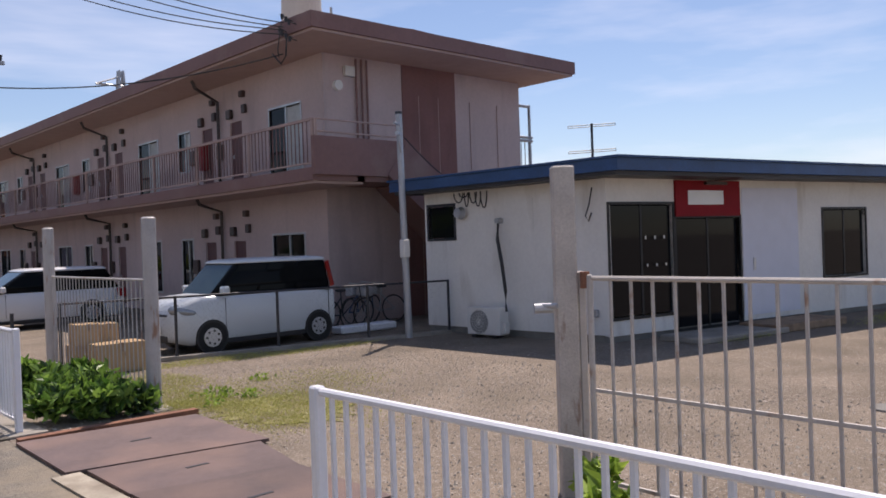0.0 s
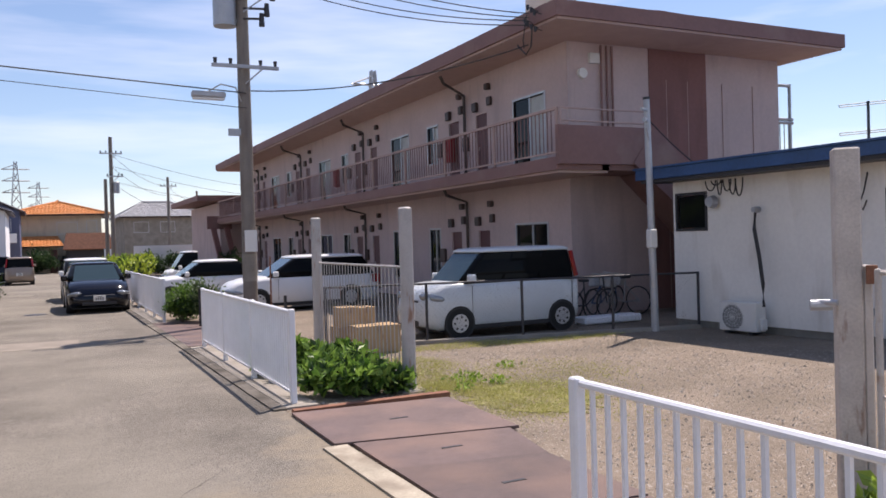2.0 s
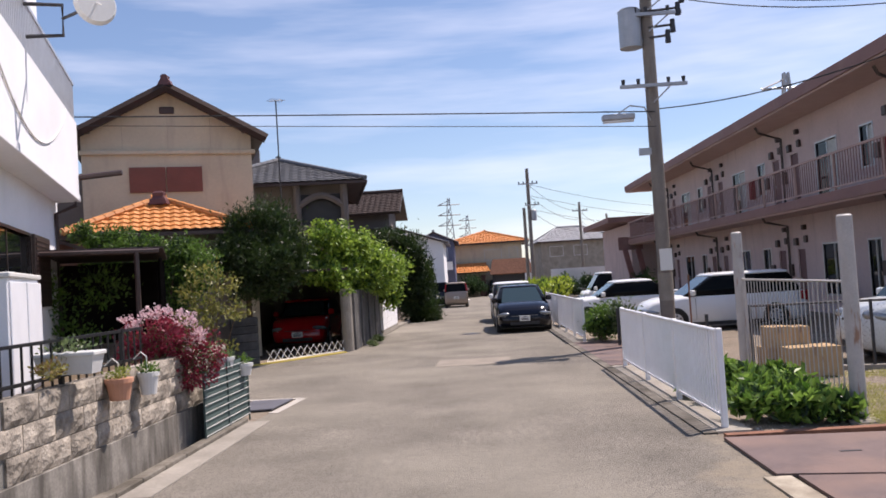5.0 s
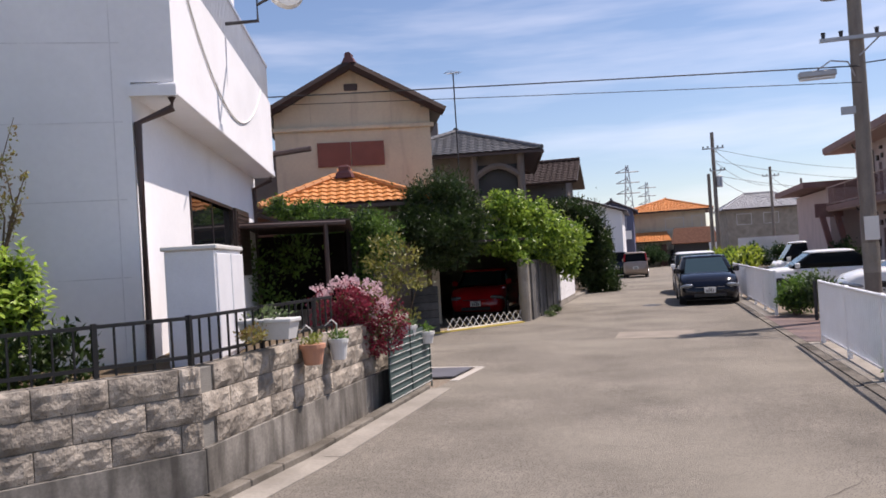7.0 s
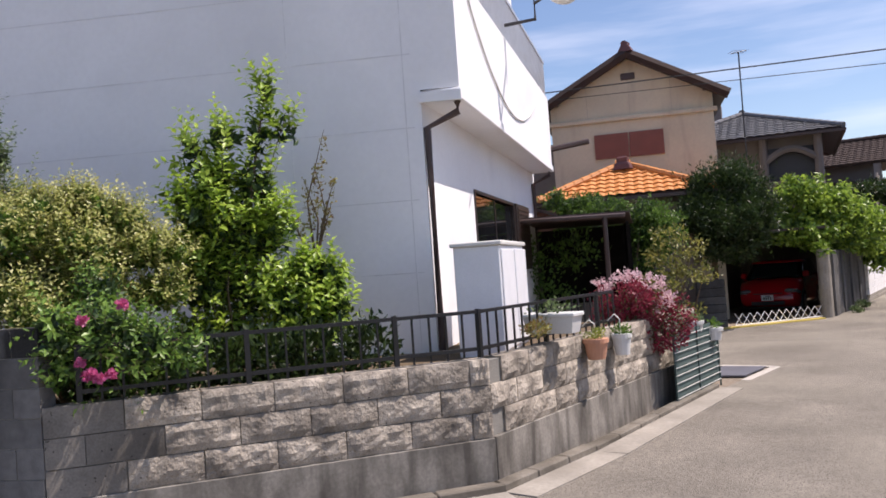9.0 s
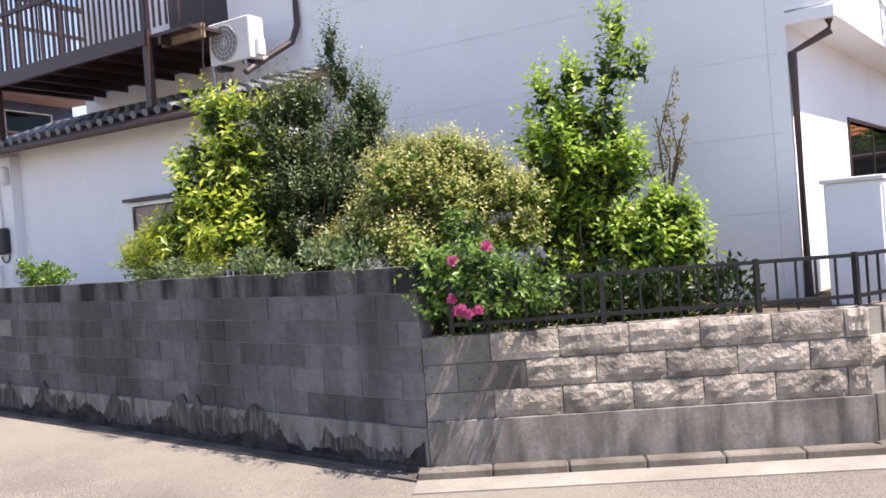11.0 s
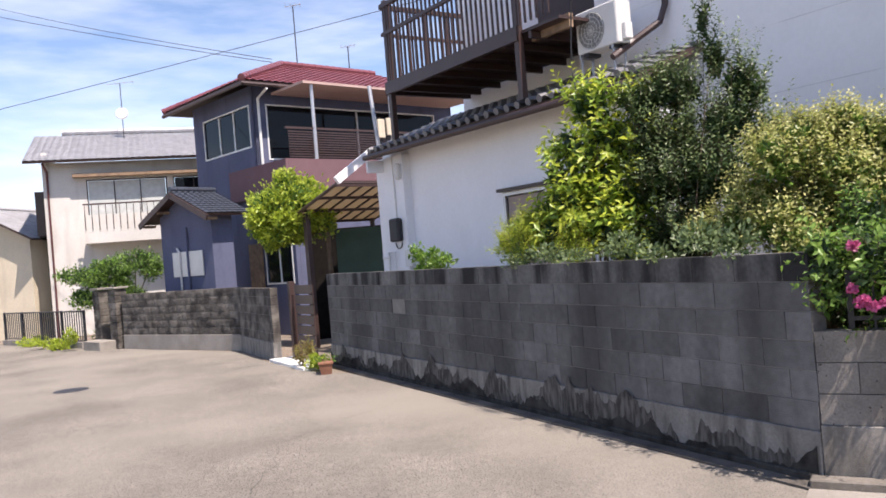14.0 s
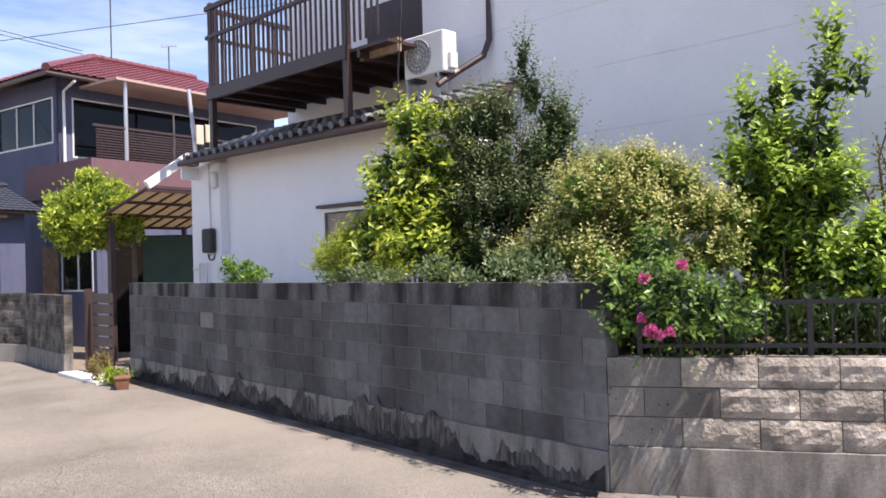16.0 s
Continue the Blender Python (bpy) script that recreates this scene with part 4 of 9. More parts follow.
def mould_band(m, length, y, z0, z_mid, swing, seed, material):
    """A crust of black mould with a ragged, dripping upper edge on the face of a wall."""
    rg = np.random.RandomState(seed)
    n = int(length / 0.025)
    slow = np.interp(np.arange(n), np.arange(0, n + 14, 14), rg.rand(len(np.arange(0, n + 14, 14))))
    quick = np.interp(np.arange(n), np.arange(0, n + 5, 5), rg.rand(len(np.arange(0, n + 5, 5))))
    bm = bmesh.new()
    last = None
    for k in range(n):
        x = length * k / (n - 1)
        h = z_mid + swing * (1.5 * (slow[k] - 0.5) + 0.7 * (quick[k] - 0.5) + 0.25 * (rg.rand() - 0.5))
        ring = [bm.verts.new(m @ Vector(p)) for p in ((x, y, z0), (x, y - 0.003, z0), (x, y - 0.003, max(z0 + 0.01, h)), (x, y, max(z0 + 0.012, h + 0.004)))]
        if last:
            for a in range(3):
                bm.faces.new((last[a], ring[a], ring[a + 1], last[a + 1]))
        last = ring
    part("mould_band", bm, material, None, "dark mould creeping up the concrete wall foot", kind="structure", category="mould")


mould_band(m_foot, L_FOOT - 0.02, -0.021, 0.02, 0.23, 0.26, 62, M["grime"])
mould_band(m_foot, L_FOOT - 0.03, -0.0245, 0.02, 0.13, 0.15, 61, M["mould"])

# garden earth behind the walls
bm = bmesh.new()
prism(bm, [(-5.75, 3.6), (-3.9, 6.2), (-3.78, 11.6), (-8.2, 11.7), (-20, 5.0), (-15.85, 0.1)], -0.1, GARDEN)
part("garden_bed", bm, M["soil"], None, "dark planted garden earth behind the block walls", kind="structure", category="garden bed")

# ---- white corner house ----
U, RD = Vector((-0.898, -0.439, 0)), Vector((-0.321, 0.947, 0))
N = Vector((0.439, -0.898, 0))          # out of the blank side
C0 = Vector((-5.48, 7.95, 0))


def at(s, off=0.0, z=0.0, base=None):
    p = (C0 if base is None else base) + U * s + N * off
    return (p.x, p.y, z)


house = thing("white_house", (C0.x, C0.y, GARDEN), "two-storey white rendered house with a low tiled wing", "house")
m_street = along(C0, C0 + RD * 9.0)            # x runs from the corner, y inwards
SL = 9.0


bm = bmesh.new()
wall_with_holes(bm, m_street, SL, GARDEN - 0.1, 3.95, 0.2, [(2.6, 1.85, 5.9, 3.0)])
part("street_wall", bm, M["white_wall"], house)
m_side = along(C0 + U * 8.1, C0)
bm = bmesh.new()
obox(bm, m_side, (0, 0, GARDEN - 0.1), (8.1 - 0.004, 0.2, 8.2))
part("side_wall", bm, M["white_wall"], house)
# panel joints of the blank side
bm = bmesh.new()
for z in (1.88, 2.73, 3.58, 4.45, 5.3, 6.15):
    obox(bm, m_side, (0, -0.004, z), (8.0, 0.004, z + 0.012))
for x in (6.5, 7.9):
    obox(bm, m_side, (x, -0.0042, GARDEN), (x + 0.012, 0.004, 8.2))
part("panel_joint", bm, mat("joint_grey", (0.7, 0.7, 0.71), 0.9), house)
bm = bmesh.new()
prism(bm, [(q.x, q.y) for q in (C0 + U * 8.08 - N * 0.22, C0 + U * 0.2 - N * 0.22, C0 + RD * 8.9 + U * 0.2, C0 + RD * 8.9 + U * 8.08)], GARDEN, 8.1)
part("back_wall", bm, M["white_wall"], house)
# overhanging upper storey with the balcony parapet
B0 = C0 - U * 0.46
m_b = along(B0, B0 + RD * 8.75)
part("balcony_parapet", obox(bmesh.new(), m_b, (0, 0, 4.02), (8.75, 0.12, 5.5)), M["white_wall"], house)
part("balcony_floor", obox(bmesh.new(), m_b, (-0.02, -0.02, 3.88), (8.77, 0.5, 4.015), 0.01), M["white_wall"], house)
part("balcony_end", obox(bmesh.new(), along(C0 + U * 0.0, B0), (-0.0, -0.0, 4.02), (0.458, 0.12, 8.2)), M["white_wall"], house)
part("drip_edge", obox(bmesh.new(), along(C0 + U * 0.02, B0), (-0.0, -0.05, 3.86), (0.5, -0.004, 3.98)), M["white_wall"], house)
rail = part("balcony_rail", obox(obox(bmesh.new(), m_b, (0, 0.02, 6.27), (8.75, 0.08, 6.33)), m_b, (0, 0.03, 5.52), (8.75, 0.07, 5.56)), M["alu"], house)
for i in range(70):
    x = 0.06 + i * 0.125
    part("baluster", obox(bmesh.new(), m_b, (x, 0.035, 5.56), (x + 0.045, 0.06, 6.27)), M["alu"], rail)
# loop of cable on the parapet
poly = [(0.6 + 6.6 * f, -0.015, 5.45 - 1.15 * math.sin(math.pi * f) ** 0.8) for f in np.linspace(0, 1, 20)]
part("cable_loop", poly_tube(bmesh.new(), [m_b @ Vector(q) for q in poly], 0.012), M["ac"], house)
window(house, m_street, 2.6, 1.85, 5.9, 3.0, M["bronze"], 2)
lv = part("louvre_shutter", obox(bmesh.new(), m_street, (7.5, -0.06, 1.8), (6.0, 0.0, 3.05), 0.01), M["bronze"], house)
for i in range(14):
    part("slat", obox(bmesh.new(), m_street, (7.42, -0.075, 1.86 + i * 0.083), (6.08, -0.06, 1.91 + i * 0.083)), M["brown_metal"], lv)
for s, zt in ((0.12, 3.75), (8.6, 3.8)):
    q = C0 + RD * (s - 0.1) - U * 0.05
    top = C0 + RD * s - U * 0.4
    part("downpipe", poly_tube(bmesh.new(), [(top.x, top.y, zt + 0.12), (top.x, top.y, zt), (q.x, q.y, zt - 0.18), (q.x, q.y, GARDEN)], 0.045, 10), M["brown_metal"], house)
# low wing with its tiled roof
W0, W1, WR = 6.3, 13.5, 12.75
OFF = 0.95
wl0, wl1 = Vector(at(W1, OFF)), Vector(at(W0, OFF))
m_w = along(wl0, wl1)
WL = W1 - W0
bm = bmesh.new()
wall_with_holes(bm, m_w, WL, -0.1, 4.0, 0.15, [(W1 - 9.55, 1.2, W1 - 7.6, 2.76)])
part("wing_wall", bm, M["white_wall"], house)
bm = bmesh.new()
prism(bm, [at(W1, OFF - 0.2)[:2], at(W0 + 0.1, OFF - 0.2)[:2], at(W0 + 0.1, -0.2)[:2], at(W1, -4.0)[:2]], -0.1, 3.95)
part("wing_end_wall", bm, M["white_wall"], house)
# wall of the storey above the wing
part("upper_wall", obox(bmesh.new(), along(Vector(at(12.5, -0.5)), Vector(at(8.0, -0.5))), (0, 0, 4.0), (4.5, 0.2, 8.2)), M["white_wall"], house)
e0, e1 = at(WR + 0.5, OFF + 0.5, 4.02), at(W0 - 0.2, OFF + 0.5, 3.98)
r0, r1 = at(WR + 0.5, -0.5, 4.72), at(W0 - 0.2, -0.5, 4.7)
tile_roof("wing_roof", e0, e1, r1, r0, M["grey_tile"], house, 0.26, 0.24, 0.045)
bm = bmesh.new()
me_e = along(Vector(e0), Vector(e1))
for i in range(28):
    tube(bm, me_e @ Vector((0.13 + i * 0.26, -0.03, 4.045)), me_e @ Vector((0.13 + i * 0.26, 0.10, 4.085)), 0.06, 0.06, 10)
part("eave_tiles", bm, M["grey_tile"], house, "row of round-ended grey eave tiles")
part("gutter", poly_tube(bmesh.new(), [Vector(e0) + Vector((0.03, -0.06, -0.1)), Vector(e1) + Vector((0.03, -0.06, -0.1))], 0.055, 10), M["brown_metal"], house)
part("barge_board", obox(bmesh.new(), along(Vector(at(WR + 0.47, OFF + 0.55)), Vector(at(WR + 0.47, -1.5))), (0, -0.03, 3.62), (1.9, 0.02, 3.86)), M["white_wall"], house)
solid_b = solid(bmesh.new(), [at(13.75, 2.0, 3.6), at(13.65, 2.0, 3.6), at(13.65, 1.1, 4.22), at(13.75, 1.1, 4.22)], 0.16)
part("gable_edge", solid_b, M["white_wall"], house)
window(house, m_w, W1 - 9.55, 1.2, W1 - 7.6, 2.76, M["alu"], 2, curtain=M["tan_curtain"], glass=M["tan_curtain"])
part("window_hood", obox(bmesh.new(), m_w, (W1 - 9.65, -0.12, 2.83), (W1 - 7.5, 0.0, 2.88)), M["bronze"], house)
part("wall_return", obox(bmesh.new(), m_w, (0, -0.18, -0.1), (W1 - 12.47, -0.003, 3.9)), M["white_wall"], house)
# brown steel balcony above the wing
balc = thing("steel_balcony", at(10, OFF, 4.2), "dark brown steel balcony on posts above the tiled wing", "balcony")
BZ = 5.0
BO = OFF + 0.55
for s in (12.15, 8.35):
    part("post", obox(bmesh.new(), along(Vector(at(s, BO)), Vector(at(s - 1, BO))), (0, 0, 4.1), (0.1, 0.1, 6.75)), M["brown_metal"], balc)
mb2 = along(Vector(at(12.2, BO)), Vector(at(6.9, BO)))
part("floor_beam", obox(bmesh.new(), mb2, (0, -0.03, BZ - 0.02), (3.95, 0.05, BZ + 0.2)), M["brown_metal"], balc)
part("floor_beam", obox(bmesh.new(), mb2, (3.97, 0.25, BZ - 0.02), (4.8, 0.33, BZ + 0.18)), M["wood"], balc)
part("side_beam", obox(bmesh.new(), along(Vector(at(12.2, BO)), Vector(at(12.2, -0.5))), (0, -0.03, BZ - 0.02), (1.95, 0.05, BZ + 0.2)), M["brown_metal"], balc)
for i in range(7):
    part("joist", obox(bmesh.new(), mb2, (0.4 + i * 0.62, 0.06, BZ - 0.03), (0.46 + i * 0.62, 1.9, BZ + 0.08)), M["brown_metal"], balc)
part("deck", obox(bmesh.new(), mb2, (0, 0.06, BZ + 0.085), (4.8, 1.95, BZ + 0.13)), M["brown_metal"], balc)
for (mm, L0, L1) in ((mb2, 0.0, 4.8), (along(Vector(at(12.2, BO)), Vector(at(12.2, -0.5))), 0.0, 1.9)):
    r = part("rail", obox(bmesh.new(), mm, (L0, -0.01, 6.1), (L1, 0.05, 6.16)), M["brown_metal"], balc)
    part("rail", obox(bmesh.new(), mm, (L0, -0.02, 6.62), (L1, 0.06, 6.7)), M["brown_metal"], balc)
    for i in range(int((L1 - L0) / 0.13)):
        part("bar", obox(bmesh.new(), mm, (L0 + 0.08 + i * 0.13, 0.0, BZ + 0.2), (L0 + 0.11 + i * 0.13, 0.03, 6.62)), M["brown_metal"], r)
part("back_panel", obox(bmesh.new(), mb2, (2.35, 1.85, BZ + 0.13), (3.85, 1.9, 6.5)), M["brown_metal"], balc)

# ---- apartment block ----
apt = thing("apartment_block", (11.4, 16, 0), "long two-storey pink stucco apartment block with an access balcony", "apartment building")
AX, AY0, AY1, ZF, ZT = 11.4, 16.0, 50.0, 3.45, 6.55
m_a = along((AX, AY1), (AX, AY0))              # x runs towards the near end, y inwards (+x)
AL = AY1 - AY0


def ax(y):
    return AY1 - y


holes_u, holes_l = [], []
DW = []
for i in range(8):
    y0 = 17.0 + i * 4.15
    flip = i % 2
    wy = (y0, y0 + 1.45) if not flip else (y0 + 1.9, y0 + 2.6)
    dy = (y0 + 2.9, y0 + 3.55) if not flip else (y0 + 0.45, y0 + 1.1)
    DW.append((wy, dy))
    holes_u += [(ax(wy[1]), 3.75 if not flip else 4.3, ax(wy[0]), 5.45), (ax(dy[1]), 3.5, ax(dy[0]), 5.4)]
    holes_l += [(ax(wy[1]), 1.2 if i == 0 else 0.6, ax(wy[0]), 2.2), (ax(dy[1]), 0.12, ax(dy[0]), 2.1)]
bm = bmesh.new()
wall_with_holes(bm, m_a, AL, -0.1, ZF - 0.2, 0.2, holes_l)
part("ground_floor_wall", bm, M["pink"], apt)
bm = bmesh.new()
wall_with_holes(bm, m_a, AL, ZF - 0.2, ZT, 0.2, holes_u)
part("upper_floor_wall", bm, M["pink"], apt)
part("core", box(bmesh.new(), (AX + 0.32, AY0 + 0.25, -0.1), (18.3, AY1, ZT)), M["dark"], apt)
bm = bmesh.new()
box(bm, (AX + 0.203, AY0, -0.1), (13.85, AY0 + 0.2, ZT))
part("end_wall", bm, M["pink"], apt)
part("end_wall_stripe", box(bmesh.new(), (13.853, AY0 - 0.02, -0.1), (15.75, AY0 + 0.2, ZT)), M["pink_dark"], apt)
part("end_wall", box(bmesh.new(), (15.753, AY0, -0.1), (18.4, AY0 + 0.2, ZT)), M["pink"], apt)
bm = bmesh.new()
for x in (14.4, 15.1, 16.3, 17.4):
    box(bm, (x, AY0 - 0.024, 0), (x + 0.015, AY0 - 0.001 if x > 15.7 else AY0 - 0.02, ZT - 0.8))
part("wall_joint", bm, M["soffit"], apt)
# roof slab with its deep fascia
roof = part("roof", prism(bmesh.new(), [(10.0, 14.35), (19.0, 14.35), (19.0, 51.4), (10.0, 51.4)], 6.56, 6.9), M["fascia"], apt)
part("soffit", prism(bmesh.new(), [(10.06, 14.41), (18.94, 14.41), (18.94, 51.34), (10.06, 51.34)], 6.5, 6.557), M["soffit"], roof)
bm = bmesh.new()
prism(bm, [(10.3, 15.2), (13.2, 14.75), (16.5, 15.0), (18.6, 16), (18.6, 50), (10.3, 50)], 6.9, 7.06)
part("roof_step", bm, M["fascia"], roof)
# access balcony
part("balcony_slab", box(bmesh.new(), (10.0, AY0 - 1.5, 3.3), (AX - 0.003, 51.4, 3.58)), M["fascia"], apt)
part("slab_underside", box(bmesh.new(), (10.06, AY0 - 1.44, 3.24), (AX - 0.003, 51.3, 3.297)), M["soffit"], apt)
part("balcony_end", box(bmesh.new(), (10.0, AY0 - 1.6, 3.42), (12.6, AY0 - 1.48, 4.25)), M["fascia"], apt)
part("stair_landing", box(bmesh.new(), (11.2, AY0 - 1.5, 3.3), (13.0, AY0 - 0.003, 3.55)), M["fascia"], apt)
part("stair_flight", solid(bmesh.new(), [(13.0, AY0 - 1.5, 3.5), (13.0, AY0 - 0.1, 3.5), (16.8, AY0 - 0.1, 0.2), (16.8, AY0 - 1.5, 0.2)], 0.3), M["fascia"], apt)
part("stair_parapet", solid(bmesh.new(), [(12.6, AY0 - 1.62, 4.25), (12.6, AY0 - 1.52, 4.25), (16.8, AY0 - 1.52, 1.0), (16.8, AY0 - 1.62, 1.0)], 1.0), M["fascia"], apt)
rail = part("balcony_rail", box(box(bmesh.new(), (10.02, AY0 - 1.5, 4.58), (10.09, 51.4, 4.64)), (10.03, AY0 - 1.5, 3.66), (10.07, 51.4, 3.7)), M["soffit"], apt)
tube_bar = mesh_of("baluster", box(bmesh.new(), (-0.009, -0.009, 0), (0.009, 0.009, 0.88)), M["fascia"])
for i in range(235):
    o = link_mesh("baluster", tube_bar, rail)
    o.matrix_basis = Matrix.Translation((10.05, AY0 - 1.42 + i * 0.155, 3.7))
for i in range(14):
    part("rail_post", box(bmesh.new(), (10.02, AY0 - 1.5 + i * 2.68, 3.58), (10.08, AY0 - 1.44 + i * 2.68, 4.6)), M["soffit"], rail)
bm = bmesh.new()
for z in (4.35, 4.62):
    poly_tube(bm, [(10.1, AY0 - 1.54, z), (12.4, AY0 - 1.54, z)], 0.022)
for x in (10.1, 12.4):
    poly_tube(bm, [(x, AY0 - 1.54, 4.2), (x, AY0 - 1.54, 4.64)], 0.022)
part("end_rail", bm, M["soffit"], apt)
rng = np.random.RandomState(3)
for i, (wy, dy) in enumerate(DW):
    flip = i % 2
    window(apt, m_a, ax(wy[1]), 3.75 if not flip else 4.3, ax(wy[0]), 5.45, M["alu"], 2, curtain=M["curtain"])
    window(apt, m_a, ax(wy[1]), 1.2 if i == 0 else 0.6, ax(wy[0]), 2.2, M["alu"], 2)
    for z0, z1 in ((3.5, 5.4), (0.12, 2.1)):
        d = part("door", obox(bmesh.new(), m_a, (ax(dy[1]), 0.05, z0), (ax(dy[0]), 0.1, z1)), M["maroon"], apt)
        part("handle", obox(bmesh.new(), m_a, (ax(dy[1]) + 0.06, 0.02, z0 + 0.9), (ax(dy[1]) + 0.12, 0.05, z0 + 1.0)), M["alu"], d)
    yd = (dy[0] + dy[1]) / 2
    for z in (0, 3.25):
        for k, (oy, oz, w, h, dep) in enumerate(((0.25, 2.5, 0.12, 0.26, 0.12), (-0.55, 2.55, 0.1, 0.24, 0.1), (-0.5, 2.92, 0.09, 0.17, 0.14), (0.85, 1.6, 0.16, 0.42, 0.1))):
            part("meter_box", obox(bmesh.new(), m_a, (ax(yd + oy) - w, -dep, z + oz - h), (ax(yd + oy) + w, -0.003, z + oz), 0.02), M["brown_metal"], apt)
    if i % 2 == 0:
        y = dy[1] + 0.5
        for za, zb in ((3.6, 6.3), (0.0, 3.2)):
            part("downpipe", poly_tube(bmesh.new(), [(10.15, y - 0.8, zb + 0.1), (10.25, y - 0.8, zb - 0.1), (AX - 0.1, y, zb - 0.25), (AX - 0.1, y, za)], 0.045), M["bronze"], apt)
    if i in (1, 4):
        for z in (0.6, 4.2):
            part("extinguisher_box", obox(bmesh.new(), m_a, (ax(wy[0] - 0.9), -0.18, z), (ax(wy[0] - 0.9) + 0.28, -0.003, z + 0.75), 0.02), M["red"], apt)
bm = bmesh.new()
for x in (12.35, 12.52, 12.68):
    poly_tube(bm, [(x, AY0 - 0.06, 6.45), (x, AY0 - 0.06, 4.3)], 0.028)
part("conduit", bm, M["fascia"], apt)
part("round_lamp", tube(bmesh.new(), (11.8, AY0 - 0.003, 5.75), (11.8, AY0 - 0.1, 5.75), 0.13, 0.12, 20), M["sign_white"], apt)
part("cable_box", box(bmesh.new(), (12.0, AY0 - 0.1, 6.0), (12.3, AY0 - 0.003, 6.25), 0.01), M["ac"], apt)
rng = np.random.RandomState(21)
for k in range(7):
    y, z = 14.9 + 0.13 * (k % 4) + 0.05 * rng.rand(), 6.35 + 0.09 * k
    part("insulator", tube(tube(bmesh.new(), (9.99, y, z), (9.8, y - 0.02, z + 0.02), 0.012, None, 6), (9.8, y - 0.02, z - 0.05), (9.8, y - 0.02, z + 0.06), 0.03, 0.04, 8), M["dark"], apt)
part("service_drop", poly_tube(poly_tube(bmesh.new(), [(9.8, 15.0, 6.4), (9.86, 15.15, 6.05), (9.95, 15.5, 5.95), (9.98, 15.9, 6.25)], 0.018, 6), [(9.8, 15.2, 6.75), (9.75, 15.3, 6.2), (9.9, 15.5, 6.1)], 0.014, 6), M["dark"], apt)
# end stair frame behind, roof tank
bm = bmesh.new()
for p, q in (((18.5, 16.4, 4.0), (18.5, 16.4, 6.0)), ((19.3, 16.4, 3.0), (19.3, 16.4, 6.0)), ((18.5, 16.4, 5.95), (19.3, 16.4, 5.95)), ((18.4, 16.4, 5.0), (19.4, 16.4, 5.0)), ((18.4, 16.4, 4.9), (19.4, 16.4, 4.9))):
    tube(bm, p, q, 0.045, None, 8)
for k in range(5):
    tube(bm, (18.55 + 0.17 * k, 16.4, 3.9), (18.55 + 0.17 * k, 16.4, 4.9), 0.015, None, 6)
part("rear_stair_rail", bm, M["galv"], apt)
# far wing with slanted piers
part("far_wing", box(bmesh.new(), (10.2, 51.6, -0.1), (18, 62, 4.6)), M["pink"], apt)
part("far_wing_roof", box(bmesh.new(), (8.85, 51.5, 4.72), (18.5, 62.5, 5.05)), M["fascia"], apt)
part("far_balcony_end", box(bmesh.new(), (9.4, 51.45, 2.95), (10.9, 51.58, 3.75)), M["fascia"], apt)
for k in range(2):
    part("slanted_pier", solid(bmesh.new(), [(9.5 + k * 0.8, 51.0, 3.0), (9.8 + k * 0.8, 51.0, 3.0), (10.4 + k * 0.8, 51.0, 0.0), (10.1 + k * 0.8, 51.0, 0.0)], 0.3), M["pink_dark"], apt)
tank = thing("roof_water_tank", (13.4, 19.8, 7.06), "cream plastic water tank on the apartment roof", "water tank")
part("shell", tube(bmesh.new(), (13.4, 19.8, 7.25), (13.4, 19.8, 9.3), 0.62, 0.56, 28), M["tank"], tank, smooth=False)
part("base_frame", box(bmesh.new(), (12.8, 19.2, 7.06), (14.0, 20.4, 7.25)), M["galv"], tank)
part("pipe", poly_tube(bmesh.new(), [(14.3, 19.6, 7.06), (14.3, 19.6, 8.9)], 0.04), M["galv"], tank)
part("pipe", poly_tube(bmesh.new(), [(14.5, 19.6, 7.06), (14.5, 19.6, 8.6)], 0.03), M["galv"], tank)

# ---- blue-roofed shop ----
shop = thing("shop_building", (12.0, 8.4, 0), "single-storey white prefab shop with a blue metal roof edge", "shop")
S0, S1, S2 = Vector((11.75, 12.9, 0)), Vector((12.0, 8.4, 0)), Vector((25.5, 5.85, 0))
S3 = Vector((26.3, 10.5, 0))
m_sl, m_sf = along(S0, S1), along(S1, S2)
LL, LF = (S1 - S0).length, (S2 - S1).length
bm = bmesh.new()
wall_with_holes(bm, m_sl, LL, 0.12, 2.95, 0.12, [(0.12, 1.95, 0.85, 2.62)])
part("side_wall", bm, M["shop_wall"], shop)
window(shop, m_sl, 0.12, 1.95, 0.85, 2.62, M["dark"], 1)
bm = bmesh.new()
F_WIN, F_DOOR, F_WIN2 = (0.06, 0.42, 1.66, 2.43), (1.74, 0.1, 3.56, 2.17), (6.35, 0.85, 7.95, 2.3)
wall_with_holes(bm, m_sf, LF, 0.12, 2.95, 0.12, [F_WIN, F_DOOR, F_WIN2])
part("front_wall", bm, M["shop_wall"], shop)
part("pale_panel", obox(bmesh.new(), m_sf, (3.65, -0.015, 0.2), (5.45, -0.002, 2.75)), M["shop_panel"], shop)
window(shop, m_sf, *F_WIN, M["black"], 2)
window(shop, m_sf, *F_DOOR, M["black"], 2, name="glass_door")
window(shop, m_sf, *F_WIN2, M["black"], 2)
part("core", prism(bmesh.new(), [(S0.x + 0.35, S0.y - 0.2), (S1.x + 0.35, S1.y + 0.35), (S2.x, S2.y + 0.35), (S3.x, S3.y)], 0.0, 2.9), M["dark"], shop)
